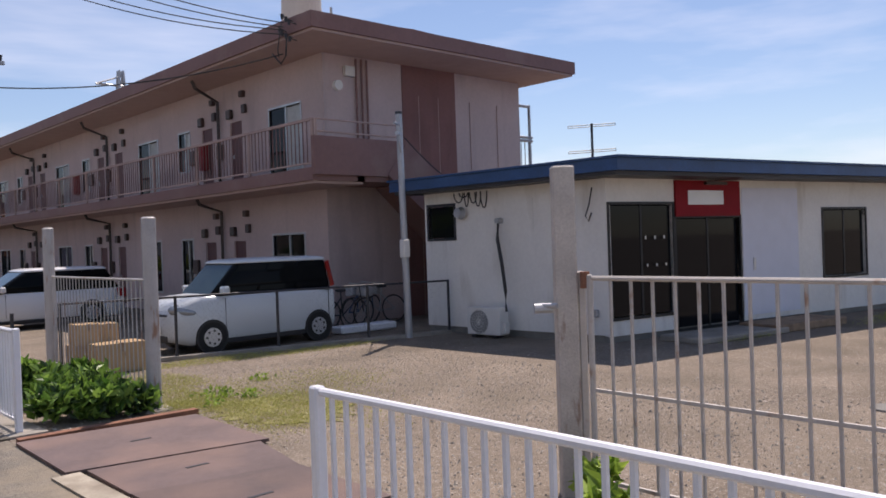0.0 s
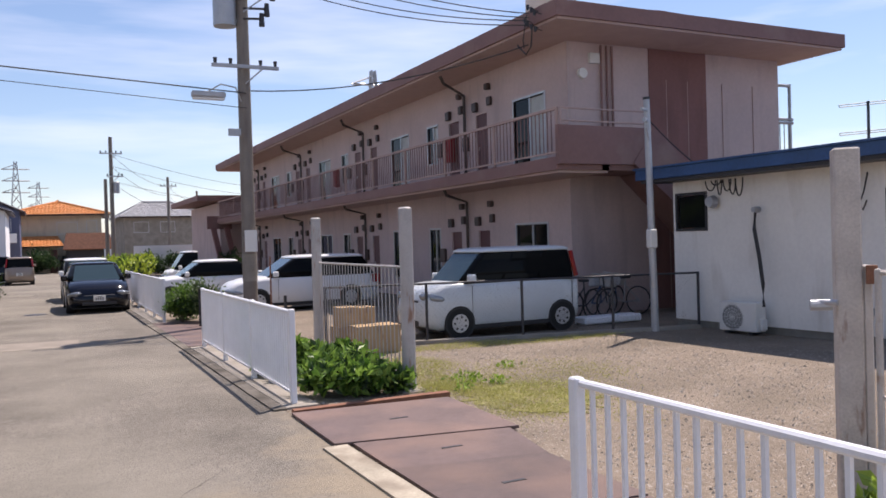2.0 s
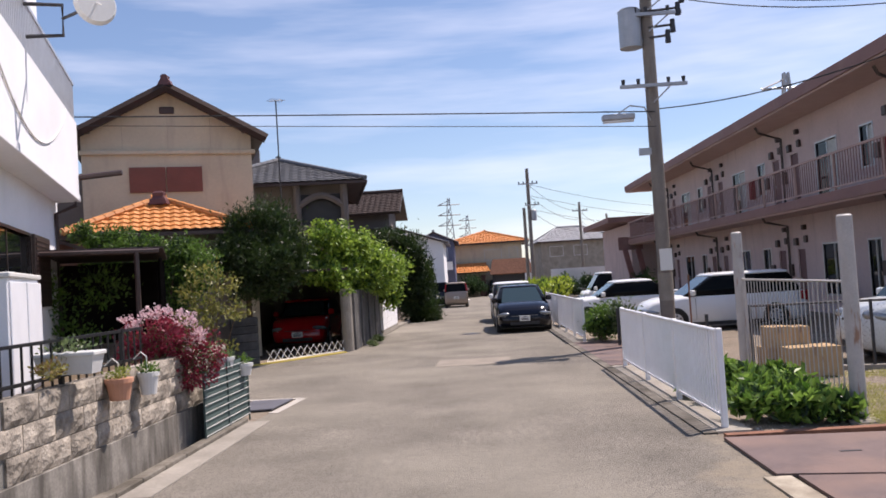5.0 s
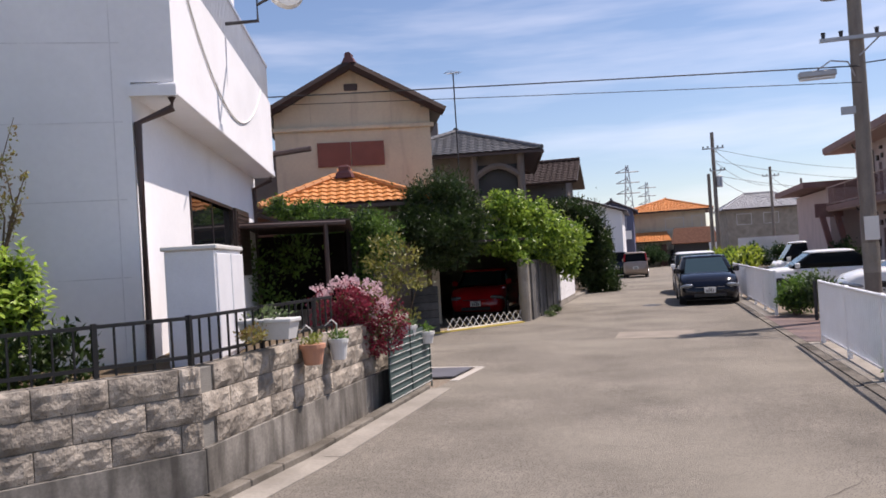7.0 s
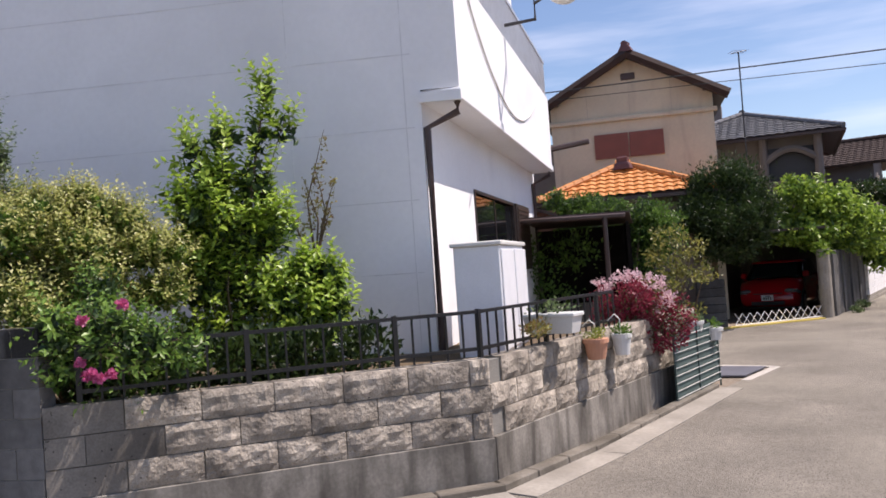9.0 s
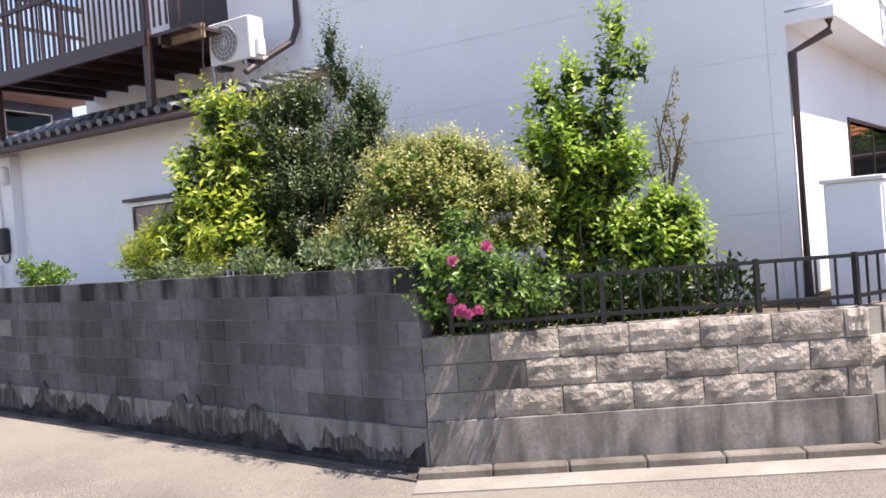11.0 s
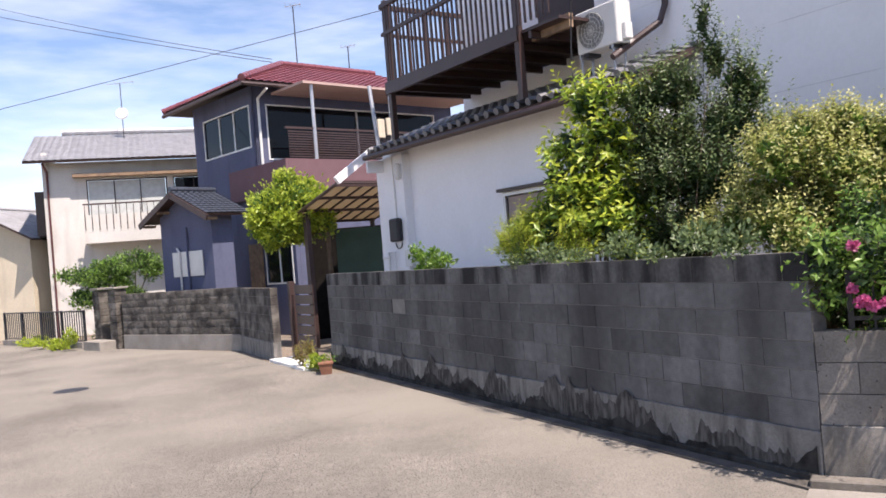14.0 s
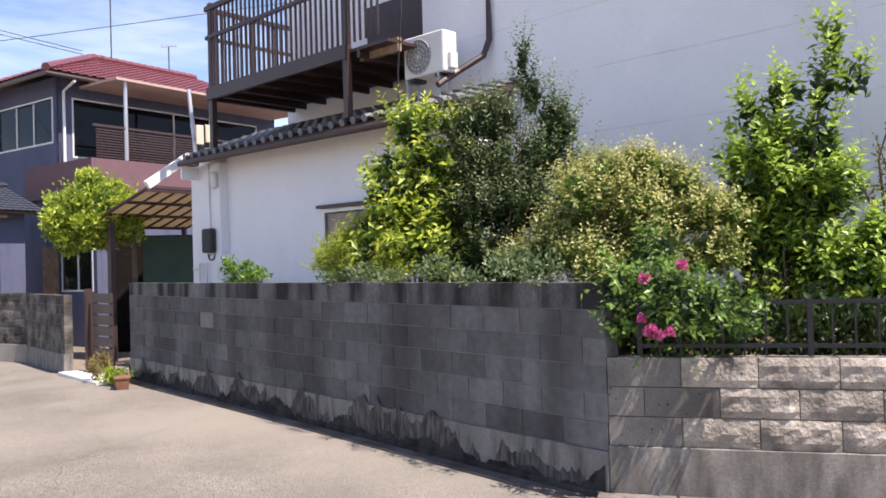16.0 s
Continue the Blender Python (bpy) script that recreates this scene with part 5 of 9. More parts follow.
part("plinth", prism(bmesh.new(), [(S0.x + 0.04, S0.y), (S1.x + 0.04, S1.y + 0.04), (S2.x, S2.y + 0.04), (S3.x, S3.y), (S0.x + 0.3, S0.y + 0.02)], -0.1, 0.12), M["mortar"], shop)
sg = part("sign_board", obox(bmesh.new(), m_sf, (1.72, -0.05, 2.2), (3.55, -0.004, 2.88)), M["red"], shop)
part("sign_panel", obox(bmesh.new(), m_sf, (2.05, -0.058, 2.42), (3.05, -0.051, 2.69)), M["sign_white"], sg)
roofpts = [(11.2, 13.4), (11.45, 7.75), (25.6, 5.05), (26.8, 11.0)]
part("roof_edge", prism(bmesh.new(), roofpts, 2.97, 3.18), M["blue_metal"], shop)
part("roof_ridge", prism(bmesh.new(), [(11.16, 13.44), (11.41, 7.7), (25.6, 4.99), (26.84, 11.04)], 3.184, 3.22), M["blue_metal"], shop)
part("eave_soffit", prism(bmesh.new(), [(11.26, 13.3), (11.5, 7.83), (25.5, 5.15), (26.7, 10.9)], 2.9, 2.966), M["dark"], shop)
step = thing("door_step", (14.5, 7.3, 0), "low concrete slab step before the shop door", "step")
part("slab", obox(bmesh.new(), m_sf, (0.9, -1.25, -0.02), (3.3, -0.3, 0.09), 0.02), M["concrete"], step)
part("slab", obox(bmesh.new(), m_sf, (3.0, -1.2, -0.02), (5.2, -0.35, 0.14), 0.02), M["wood"], step)

# ---- fences, gates and posts ----
bar_mesh = {}


def bar_fence(name, a, b, top, material, label, group, posts, pitch=0.125, bar=0.011, low=0.12, rail=0.026, post_r=0.035, mid=None, post_top=None):
    """A railing between two ground points: posts, rails and upright bars."""
    m = along(a, b)
    L = (Vector(b) - Vector(a)).length
    f = thing(name, (*a, 0), label, "fence", group)
    part("top_rail", obox(bmesh.new(), m, (0, -rail, top - rail * 1.6), (L, rail, top), 0.012), material, f)
    for z in ([low] if low else []) + ([mid] if mid else []):
        part("rail", obox(bmesh.new(), m, (0, -rail * 0.55, z), (L, rail * 0.55, z + rail * 1.1)), material, f)
    for i in range(posts):
        x = L * i / max(1, posts - 1)
        part("post", obox(bmesh.new(), m, (x - post_r, -post_r - 0.01, -0.1), (x + post_r, post_r - 0.01, post_top or top + 0.01), 0.01), material, f)
    key = (material.name, round(top - low, 2), bar)
    if key not in bar_mesh:
        bar_mesh[key] = mesh_of("bar", box(bmesh.new(), (-bar, -bar, low), (bar, bar, top - rail)), material)
    n = int(L / pitch)
    for i in range(1, n):
        o = link_mesh("bar", bar_mesh[key], f)
        o.matrix_basis = m @ Matrix.Translation((L * i / n, 0.0, 0.0))
    return f


WF = "white guard fences along the ditch"
bar_fence("guard_fence", (2.62, 3.58), (2.55, -3.0), 1.1, M["white_paint"], "white painted steel guard fence with upright bars", WF, 2)
bar_fence("guard_fence", (2.66, 9.3), (2.75, 15.55), 1.1, M["white_paint"], "white painted steel guard fence with upright bars", WF, 4, pitch=0.11)
bar_fence("guard_fence", (2.8, 21.3), (2.85, 31.5), 1.1, M["white_paint"], "white painted steel guard fence with upright bars", WF, 6, pitch=0.11)
part("ditch_cover", box(bmesh.new(), (2.52, 9.08, -0.1), (2.9, 60, 0.012)), M["concrete"], None, "narrow concrete ditch cover under the fence", kind="structure", category="kerb")
part("footbridge_slab", box(bmesh.new(), (2.5, 15.7, -0.1), (4.4, 21.2, 0.022)), M["steel_plate"], None, "reddish brown slab crossing the ditch", kind="structure", category="pavement")

gate = bar_fence("sliding_gate", (4.86, 3.42), (4.72, -2.6), 1.59, M["gate_paint"], "rust-spotted cream steel gate of upright bars", "lot gates", 2, pitch=0.172, bar=0.009, low=0.12, mid=0.76, rail=0.022, post_r=0.02)
gp = thing("gate_post", (4.85, 3.6, 0), "tall cream steel gate post streaked with rust", "gate post", "gate posts")
part("channel", obox(bmesh.new(), along((4.78, 3.66), (4.95, 3.5)), (0.143, -0.05, -0.1), (0.2, 0.06, 1.62), 0.01), M["gate_paint"], gp)
part("column", obox(bmesh.new(), along((4.78, 3.66), (4.95, 3.5)), (-0.02, -0.07, -0.1), (0.14, 0.09, 2.39), 0.012), M["rust_paint"], gp)
part("latch", tube(tube(bmesh.new(), (4.70, 3.6, 1.38), (4.66, 3.72, 1.38), 0.02), (4.62, 3.75, 1.36), (4.72, 3.66, 1.36), 0.035), M["galv"], gp)
part("hinge", tube(bmesh.new(), (4.86, 3.47, 1.5), (4.86, 3.47, 1.62), 0.035), M["rust"], gp)
bar_fence("sliding_gate", (4.2, 9.45), (4.4, 13.6), 1.55, M["grey_paint"], "grey weathered steel gate of upright bars", "lot gates", 2, pitch=0.15, bar=0.006, low=0.15, rail=0.02, post_r=0.02)
for x, y, h in ((4.17, 9.34, 2.27), (4.4, 13.75, 2.3)):
    p = thing("gate_post", (x, y, 0), "tall round grey steel gate post", "gate post", "gate posts")
    part("column", tube(bmesh.new(), (x, y, -0.1), (x, y, h), 0.085, None, 16), M["grey_paint"], p)
    part("cap", tube(bmesh.new(), (x, y, h), (x, y, h + 0.02), 0.09, 0.06, 16), M["grey_paint"], p)
    part("footing", box(bmesh.new(), (x - 0.18, y - 0.18, -0.1), (x + 0.18, y + 0.18, 0.02), 0.02), M["concrete"], p)

# chain-link fence before the parked van
ch = thing("chain_link_fence", (4.6, 13.75, 0), "low chain-link fence with dark steel posts", "fence")
CA, CB = (4.55, 13.8), (11.65, 12.15)
mc = along(CA, CB)
CL = (Vector(CB) - Vector(CA)).length
part("rail", tube(bmesh.new(), mc @ Vector((0, 0, 1.08)), mc @ Vector((CL, 0, 1.08)), 0.02, None, 8), M["dark"], ch)
for i in range(5):
    part("post", tube(bmesh.new(), mc @ Vector((CL * i / 4, 0, -0.1)), mc @ Vector((CL * i / 4, 0, 1.1)), 0.027, None, 8), M["dark"], ch)
vv, ff = [], []
for s in (1, -1):
    for i in range(int(CL / 0.09) + 14):
        x0 = i * 0.09 - (1.0 if s > 0 else 0.0)
        p, q = (x0, 0.06), (x0 + s * 1.0, 1.06)
        if s < 0:
            q = (x0 - 1.0, 1.06)
        if min(p[0], q[0]) < 0 or max(p[0], q[0]) > CL:
            continue
        k = len(vv)
        vv += [mc @ Vector((p[0] - 0.0009, 0.004 * s, p[1])), mc @ Vector((p[0] + 0.0009, 0.004 * s, p[1])), mc @ Vector((q[0] + 0.0009, 0.004 * s, q[1])), mc @ Vector((q[0] - 0.0009, 0.004 * s, q[1]))]
        ff.append((k, k + 1, k + 2, k + 3))
me = bpy.data.meshes.new("wire_mesh")
me.from_pydata([tuple(v) for v in vv], [], ff)
me.materials.append(M["black"])
tagged(link_mesh("wire_mesh", me, ch), kind="stuff")
part("fence_kerb", obox(bmesh.new(), mc, (0, -0.08, -0.1), (CL, 0.08, 0.06)), M["concrete"], ch)

sp = thing("steel_pole", (10.68, 12.3, 0), "slim galvanised steel service pole with a meter box", "service pole")
part("shaft", tube(bmesh.new(), (10.68, 12.3, -0.1), (10.62, 12.32, 4.45), 0.075, 0.06, 12), M["galv"], sp)
part("cap", tube(bmesh.new(), (10.62, 12.32, 4.45), (10.62, 12.32, 4.5), 0.07, 0.07, 12), M["dark"], sp)
part("meter_box", box(bmesh.new(), (10.46, 12.1, 1.6), (10.62, 12.25, 1.95), 0.015), M["ac"], sp)
part("insulator", tube(tube(bmesh.new(), (10.4, 12.2, 4.25), (10.6, 12.3, 4.25), 0.03), (10.45, 12.2, 4.05), (10.6, 12.3, 4.05), 0.04), M["galv"], sp)
part("bracket", tube(bmesh.new(), (10.66, 12.3, 3.6), (10.5, 12.2, 3.9), 0.02), M["galv"], sp)


def utility_pole(x, y, h, r, label, arms, transformer=None, lamp=False):
    """A concrete pole with its crossarms, insulators and, where it has them, a transformer and a lamp."""
    u = thing("utility_pole", (x, y, 0), label, "utility pole", "utility poles")
    part("shaft", tube(bmesh.new(), (x, y, -0.1), (x, y, h), r, r * 0.78, 14), M["pole"], u)
    for z, w, dx in arms:
        arm = part("crossarm", box(bmesh.new(), (x - w + dx, y - r - 0.1, z - 0.04), (x + w + dx, y - r - 0.02, z + 0.04)), M["galv"], u)
        part("brace", tube(bmesh.new(), (x + dx + w * 0.55, y - r - 0.06, z), (x, y - r, z - 0.4), 0.018, None, 6), M["galv"], u)
        for k in (-0.9, -0.45, 0.45, 0.9):
            part("insulator", tube(bmesh.new(), (x + dx + w * k, y - r - 0.06, z + 0.04), (x + dx + w * k, y - r - 0.06, z + 0.17), 0.035, 0.05, 8), M["dark"], arm)
    if transformer:
        dx, z0, z1, rr = transformer
        t = part("transformer", tube(bmesh.new(), (x + dx, y - 0.02, z0), (x + dx, y - 0.02, z1), rr, rr, 18), M["galv"], u)
        part("lid", tube(bmesh.new(), (x + dx, y - 0.02, z1), (x + dx, y - 0.02, z1 + 0.06), rr * 1.05, rr * 0.8, 18), M["galv"], t)
        part("bracket", box(bmesh.new(), (min(x, x + dx), y - 0.05, z0 + 0.1), (max(x, x + dx), y + 0.05, z0 + 0.18)), M["galv"], t)
    if lamp:
        l = part("street_lamp", box(bmesh.new(), (x - 1.28, y - 0.3, 5.38), (x - 0.5, y - 0.1, 5.53), 0.03), M["galv"], u)
        part("diffuser", box(bmesh.new(), (x - 1.25, y - 0.28, 5.34), (x - 0.53, y - 0.12, 5.377)), M["sign_white"], l)
        part("arm", poly_tube(bmesh.new(), [(x - 0.9, y - 0.2, 5.53), (x - 0.6, y - 0.2, 5.72), (x - 0.25, y - 0.2, 5.66), (x - 0.1, y - 0.1, 5.35)], 0.018, 6), M["galv"], l)
    return u


PX, PY = 4.65, 19.9
up = utility_pole(PX, PY, 9.4, 0.175, "stained concrete utility pole with transformer, crossarms and lamp", [(6.17, 0.8, 0.0), (7.9, 0.58, 0.2), (8.42, 1.0, 0.0)], (-0.42, 7.15, 8.05, 0.27), True)
part("notice", box(bmesh.new(), (PX - 0.14, PY - 0.22, 1.72), (PX + 0.15, PY - 0.165, 2.24)), M["sign_white"], up)
part("band", tube(bmesh.new(), (PX, PY, 1.0), (PX, PY, 1.66), 0.178, 0.176, 14), M["concrete"], up)
part("strap", box(bmesh.new(), (PX - 0.46, PY - 0.32, 4.5), (PX - 0.18, PY - 0.2, 4.66)), M["galv"], up)
for z, dx in ((7.35, 0.42), (7.6, 0.55), (8.0, 0.7), (8.3, 0.8)):
    bm = bmesh.new()
    tube(bm, (PX, PY - 0.12, z), (PX + dx, PY - 0.25, z), 0.03, None, 8)
    tube(bm, (PX + dx, PY - 0.25, z - 0.18), (PX + dx, PY - 0.25, z + 0.13), 0.07, 0.055, 10)
    part("cutout", bm, M["dark"], up)


def sag(a, b, drop, n=14):
    a, b = Vector(a), Vector(b)
    return [a.lerp(b, t) - Vector((0, 0, drop * 4 * t * (1 - t))) for t in np.linspace(0, 1, n)]


def cable(a, b, drop, r=0.012, label="black overhead cable strung between the poles"):
    part("overhead_cable", poly_tube(bmesh.new(), sag(a, b, drop), r, 5), M["wire"], None, label, category="cable", group="overhead cables")


cable((PX, PY - 0.2, 5.54), (-13.5, 18.2, 6.34), 0.02, 0.016)
cable((PX, PY - 0.2, 5.18), (-13.5, 18.2, 6.19), 0.02, 0.009)
for za, zb in ((9.2, 6.75), (8.9, 6.66), (8.5, 6.6), (8.3, 6.5)):
    cable((PX + 0.5, PY - 0.2, za), (9.8, 15.1, zb), 0.3, 0.013)
cable((PX + 0.1, PY - 0.2, 5.6), (9.95, 15.4, 6.15), 0.3, 0.015)
cable((10.6, 12.3, 4.2), (13.6, 15.9, 4.6), 0.25, 0.012)
cable((10.6, 12.3, 4.1), (12.2, 12.6, 3.2), 0.05, 0.012)
cable((-35.0, -28.0, 6.0), (-24.5, 5.0, 9.9), 0.1, 0.011)
cable((-49.0, -27.0, 20.0), (-26.5, -1.4, 8.35), 0.3, 0.011)
cable((-49.0, -20.0, 18.5), (-26.5, -1.4, 8.45), 0.2, 0.011)


# ---- parked vehicles ----
def loft(bm, sections):
    rings = [[bm.verts.new(p) for p in s] for s in sections]
    for u, v in zip(rings, rings[1:]):
        n = len(u)
        for k in range(n):
            bm.faces.new((u[k], u[(k + 1) % n], v[(k + 1) % n], v[k]))
    bm.faces.new(rings[0][::-1])
    bm.faces.new(rings[-1])
    return bm


def face_panel(bm, q, u0, u1, v0, v1, out=0.006):
    """A thin pane on the bilinear face q (four corners), over the part u0..u1, v0..v1."""
    a, b, c, d = (Vector(p) for p in q)

    def at_uv(u, v):
        return a.lerp(b, u).lerp(d.lerp(c, u), v)
    n = (b - a).cross(d - a).normalized()
    pts = [at_uv(u0, v0), at_uv(u1, v0), at_uv(u1, v1), at_uv(u0, v1)]
    hi = [bm.verts.new(p + n * out) for p in pts]
    lo = [bm.verts.new(p - n * 0.02) for p in pts]
    bm.faces.new(hi)
    bm.faces.new(lo[::-1])
    for i in range(4):
        j = (i + 1) % 4
        bm.faces.new((hi[i], lo[i], lo[j], hi[j]))
    return bm


def car(pos, yaw, L, W, H, paint, label, group, nose, hood_z, belt_z, ws, rear, wheel_r=0.3, wheels=(0.0, 0.0), side_split=(0.05, 0.5, 0.95), dark_side=True, taper=0.84, name="car"):
    """A car along x (front at +L/2): ws and rear give where the glass starts and ends on the belt and the roof."""
    c = thing(name, (0, 0, 0), label, "car", group)
    w, h2 = W / 2, L / 2
    zb = 0.17
    st = [(-h2, belt_z * 0.62, 0.80), (-h2 + 0.08, belt_z * 0.95, 0.93), (-h2 + 0.5, belt_z, 1.0), (rear[0], belt_z, 1.0), (0, belt_z, 1.0), (ws[0], belt_z, 1.0),
          (ws[0] + (h2 - ws[0]) * 0.45, hood_z + (belt_z - hood_z) * 0.5, 0.98), (h2 - 0.28, hood_z * 0.96, 0.97), (h2 - 0.08, nose, 0.90), (h2, nose * 0.72, 0.80)]
    st.sort(key=lambda s: s[0])
    secs = []
    for x, zt, k in st:
        zl = zb + (0.08 if abs(x) > h2 - 0.1 else 0.0)
        half = [(w * k * 0.90, zl), (w * k * 0.985, zl + 0.12), (w * k, zl + (zt - zl) * 0.5), (w * k * 0.985, zt - 0.1), (w * k * 0.93, zt - 0.015), (w * k * 0.55, zt + 0.02)]
        secs.append([(x, y, z) for y, z in half] + [(x, -y, z) for y, z in half[::-1]])
    part("body", loft(bmesh.new(), secs), paint, c, smooth=True)
    # glazed cabin with rounded corners, and the roof shell on it
    bx0, bx1, tx0, tx1 = rear[0], ws[0], rear[1], ws[1]
    wb, wt = w * 0.94, w * taper
    zr = H - 0.06
    lo = [(bx0, -wb, belt_z - 0.02), (bx1, -wb, belt_z - 0.02), (bx1, wb, belt_z - 0.02), (bx0, wb, belt_z - 0.02)]
    hi = [(tx0, -wt, zr), (tx1, -wt, zr), (tx1, wt, zr), (tx0, wt, zr)]

    def ring(x0, x1, hw, z, r):
        out = []
        for cx, cy, a0 in ((x1 - r, hw - r, 0), (x0 + r, hw - r, 90), (x0 + r, -hw + r, 180), (x1 - r, -hw + r, 270)):
            out += [(cx + r * math.cos(radians(a0 + 22.5 * k)), cy + r * math.sin(radians(a0 + 22.5 * k)), z) for k in range(5)]
        return out
    levels = [(bx0 + (tx0 - bx0) * f, bx1 + (tx1 - bx1) * f, wb + (wt - wb) * f ** 1.3, belt_z - 0.02 + (zr - belt_z + 0.02) * f) for f in (0.0, 0.35, 0.7, 1.0)]
    part("cabin", loft(bmesh.new(), [ring(*l, 0.13) for l in levels]), M["carglass"], c, smooth=True)
    part("roof", loft(bmesh.new(), [ring(tx0 - 0.03, tx1 + 0.07, wt + 0.012, zr - 0.035, 0.14), ring(tx0 - 0.035, tx1 + 0.05, wt + 0.016, zr, 0.15), ring(tx0 + 0.03, tx1 - 0.04, wt - 0.05, zr + 0.035, 0.16), ring(tx0 + 0.16, tx1 - 0.22, wt * 0.74, H - 0.005, 0.2), ring(tx0 + 0.4, tx1 - 0.45, wt * 0.4, H, 0.12)]), paint, c, smooth=True)
    part("windscreen", face_panel(bmesh.new(), (lo[1], lo[2], hi[2], hi[1]), 0.09, 0.91, 0.05, 0.93, 0.004), M["screenglass"], c)
    part("rear_window", face_panel(bmesh.new(), (lo[3], lo[0], hi[0], hi[3]), 0.1, 0.9, 0.14, 0.9, 0.004), M["carglass"], c)
    for sgn in (-1, 1):
        p0, p1 = Vector((bx1 - 0.03, sgn * (wb - 0.05), belt_z)), Vector((tx1 - 0.03, sgn * (wt - 0.05), zr))
        if not dark_side:
            part("pillar", poly_tube(bmesh.new(), [p0, p0.lerp(p1, 0.5), p1], 0.035, 6), paint, c)
    for sgn in (-1, 1):
        q = (lo[0], lo[1], hi[1], hi[0]) if sgn < 0 else (lo[2], lo[3], hi[3], hi[2])
        sp = side_split if sgn < 0 else tuple(1 - s for s in side_split[::-1])
        for a, b in zip(sp, sp[1:]):
            part("side_window", face_panel(bmesh.new(), q, a + 0.012, b - 0.012, 0.1, 0.9, 0.003), M["carglass"], c)
        for k in range(2):
            x = (bx0 + bx1) / 2 + (0.45 if k else -0.5) * (bx1 - bx0) * 0.9
            part("door_seam", box(bmesh.new(), (x - 0.004, sgn * w * 0.985 - 0.004, 0.32), (x + 0.004, sgn * w * 1.002 + 0.001, belt_z - 0.06)), M["plastic"], c)
        part("door_handle", box(bmesh.new(), (bx0 + (bx1 - bx0) * 0.5 - 0.09, sgn * w * 0.99 - 0.02, belt_z - 0.17), (bx0 + (bx1 - bx0) * 0.5 + 0.07, sgn * (w + 0.02) + 0.0, belt_z - 0.13), 0.008), paint, c)
        part("mirror", box(bmesh.new(), (bx1 - 0.30, sgn * (w + 0.03) - 0.09, belt_z - 0.0), (bx1 - 0.16, sgn * (w + 0.03) + 0.09, belt_z + 0.16), 0.03), paint, c)
        lens = (0.27, 0.15, 0.12) if name == "mini_van" else (0.3, 0.2, 0.085)
        bm = bmesh.new()
        bmesh.ops.create_icosphere(bm, subdivisions=3, radius=1.0, matrix=Matrix.Translation((h2 - 0.235, sgn * w * 0.76, nose - 0.1)) @ Matrix.Rotation(sgn * -0.35, 4, "Z") @ Matrix.Rotation(-0.18, 4, "Y") @ Matrix.Diagonal((*lens, 1)))
        lamp = part("headlamp", bm, M["lamp_glass"], c, smooth=True)
        bm = bmesh.new()
        bmesh.ops.create_icosphere(bm, subdivisions=2, radius=0.062, matrix=Matrix.Translation((h2 - 0.075, sgn * w * 0.72, nose - 0.1)))
        part("reflector", bm, M["alu"], lamp, smooth=True)
        part("sill", box(bmesh.new(), (-h2 + wheels[1] + wheel_r, sgn * (w - 0.06) - 0.03, 0.16), (h2 - wheels[0] - wheel_r, sgn * (w - 0.06) + 0.04, 0.24), 0.01), M["plastic"], c)
        part("bumper_vent", box(bmesh.new(), (h2 - 0.16, sgn * w * 0.72 - 0.1, 0.36), (h2 - 0.035, sgn * w * 0.72 + 0.08, 0.5), 0.02), M["plastic"], c)
        if name == "mini_van":
            p, q = Vector((bx0 - 0.0, sgn * wb, belt_z)), Vector((tx0, sgn * wt, zr))
            part("tail_lamp", poly_tube(bmesh.new(), [p.lerp(q, 0.05), p.lerp(q, 0.5), p.lerp(q, 0.9)], 0.05, 6), M["tail"], c)
        else:
            part("tail_lamp", box(bmesh.new(), (-h2 + 0.02, sgn * w * 0.86 - 0.1, belt_z * 0.70), (-h2 + 0.28, sgn * w * 0.86 + 0.125, belt_z * 0.97), 0.03), M["tail"], c)
        for k, xw in enumerate((h2 - wheels[0], -h2 + wheels[1])):
            part("wheel_arch", tube(bmesh.new(), (xw, sgn * (w - 0.2), wheel_r + 0.01), (xw, sgn * (w + 0.004), wheel_r + 0.01), wheel_r + 0.032, None, 24), M["plastic"], c)
            wh = part("wheel", tube(bmesh.new(), (xw, sgn * (w - 0.17), wheel_r), (xw, sgn * (w + 0.012), wheel_r), wheel_r, wheel_r * 0.97, 28), M["tyre"], c)
            bm = tube(bmesh.new(), (xw, sgn * (w - 0.02), wheel_r), (xw, sgn * (w + 0.02), wheel_r), wheel_r * 0.66, wheel_r * 0.6, 24)
            part("rim", bm, M["rim"], wh)
            bm = bmesh.new()
            for s in range(7):
                a = s * 2 * math.pi / 7
                tube(bm, (xw + math.cos(a) * wheel_r * 0.42, sgn * (w + 0.012), wheel_r + math.sin(a) * wheel_r * 0.42), (xw + math.cos(a) * wheel_r * 0.42, sgn * (w + 0.023), wheel_r + math.sin(a) * wheel_r * 0.42), wheel_r * 0.085, None, 8)
            part("rim_hole", bm, M["plastic"], wh, kind="stuff")
    part("grille", box(bmesh.new(), (h2 - 0.1, -w * 0.5, nose * 0.60), (h2 - 0.012, w * 0.5, nose * 0.84), 0.02), M["plastic"], c)
    part("lower_grille", box(bmesh.new(), (h2 - 0.1, -w * 0.55, 0.24), (h2 + 0.008, w * 0.55, 0.36), 0.02), M["plastic"], c)
    for sx in (1, -1):
        pz = 0.45 if sx > 0 else belt_z * 0.62
        n = part("number_plate", box(bmesh.new(), (sx * h2 + sx * 0.012, -0.165, pz - 0.082), (sx * h2 + sx * 0.022, 0.165, pz + 0.083), 0.004), M["sign_white"], c)
        bm = bmesh.new()
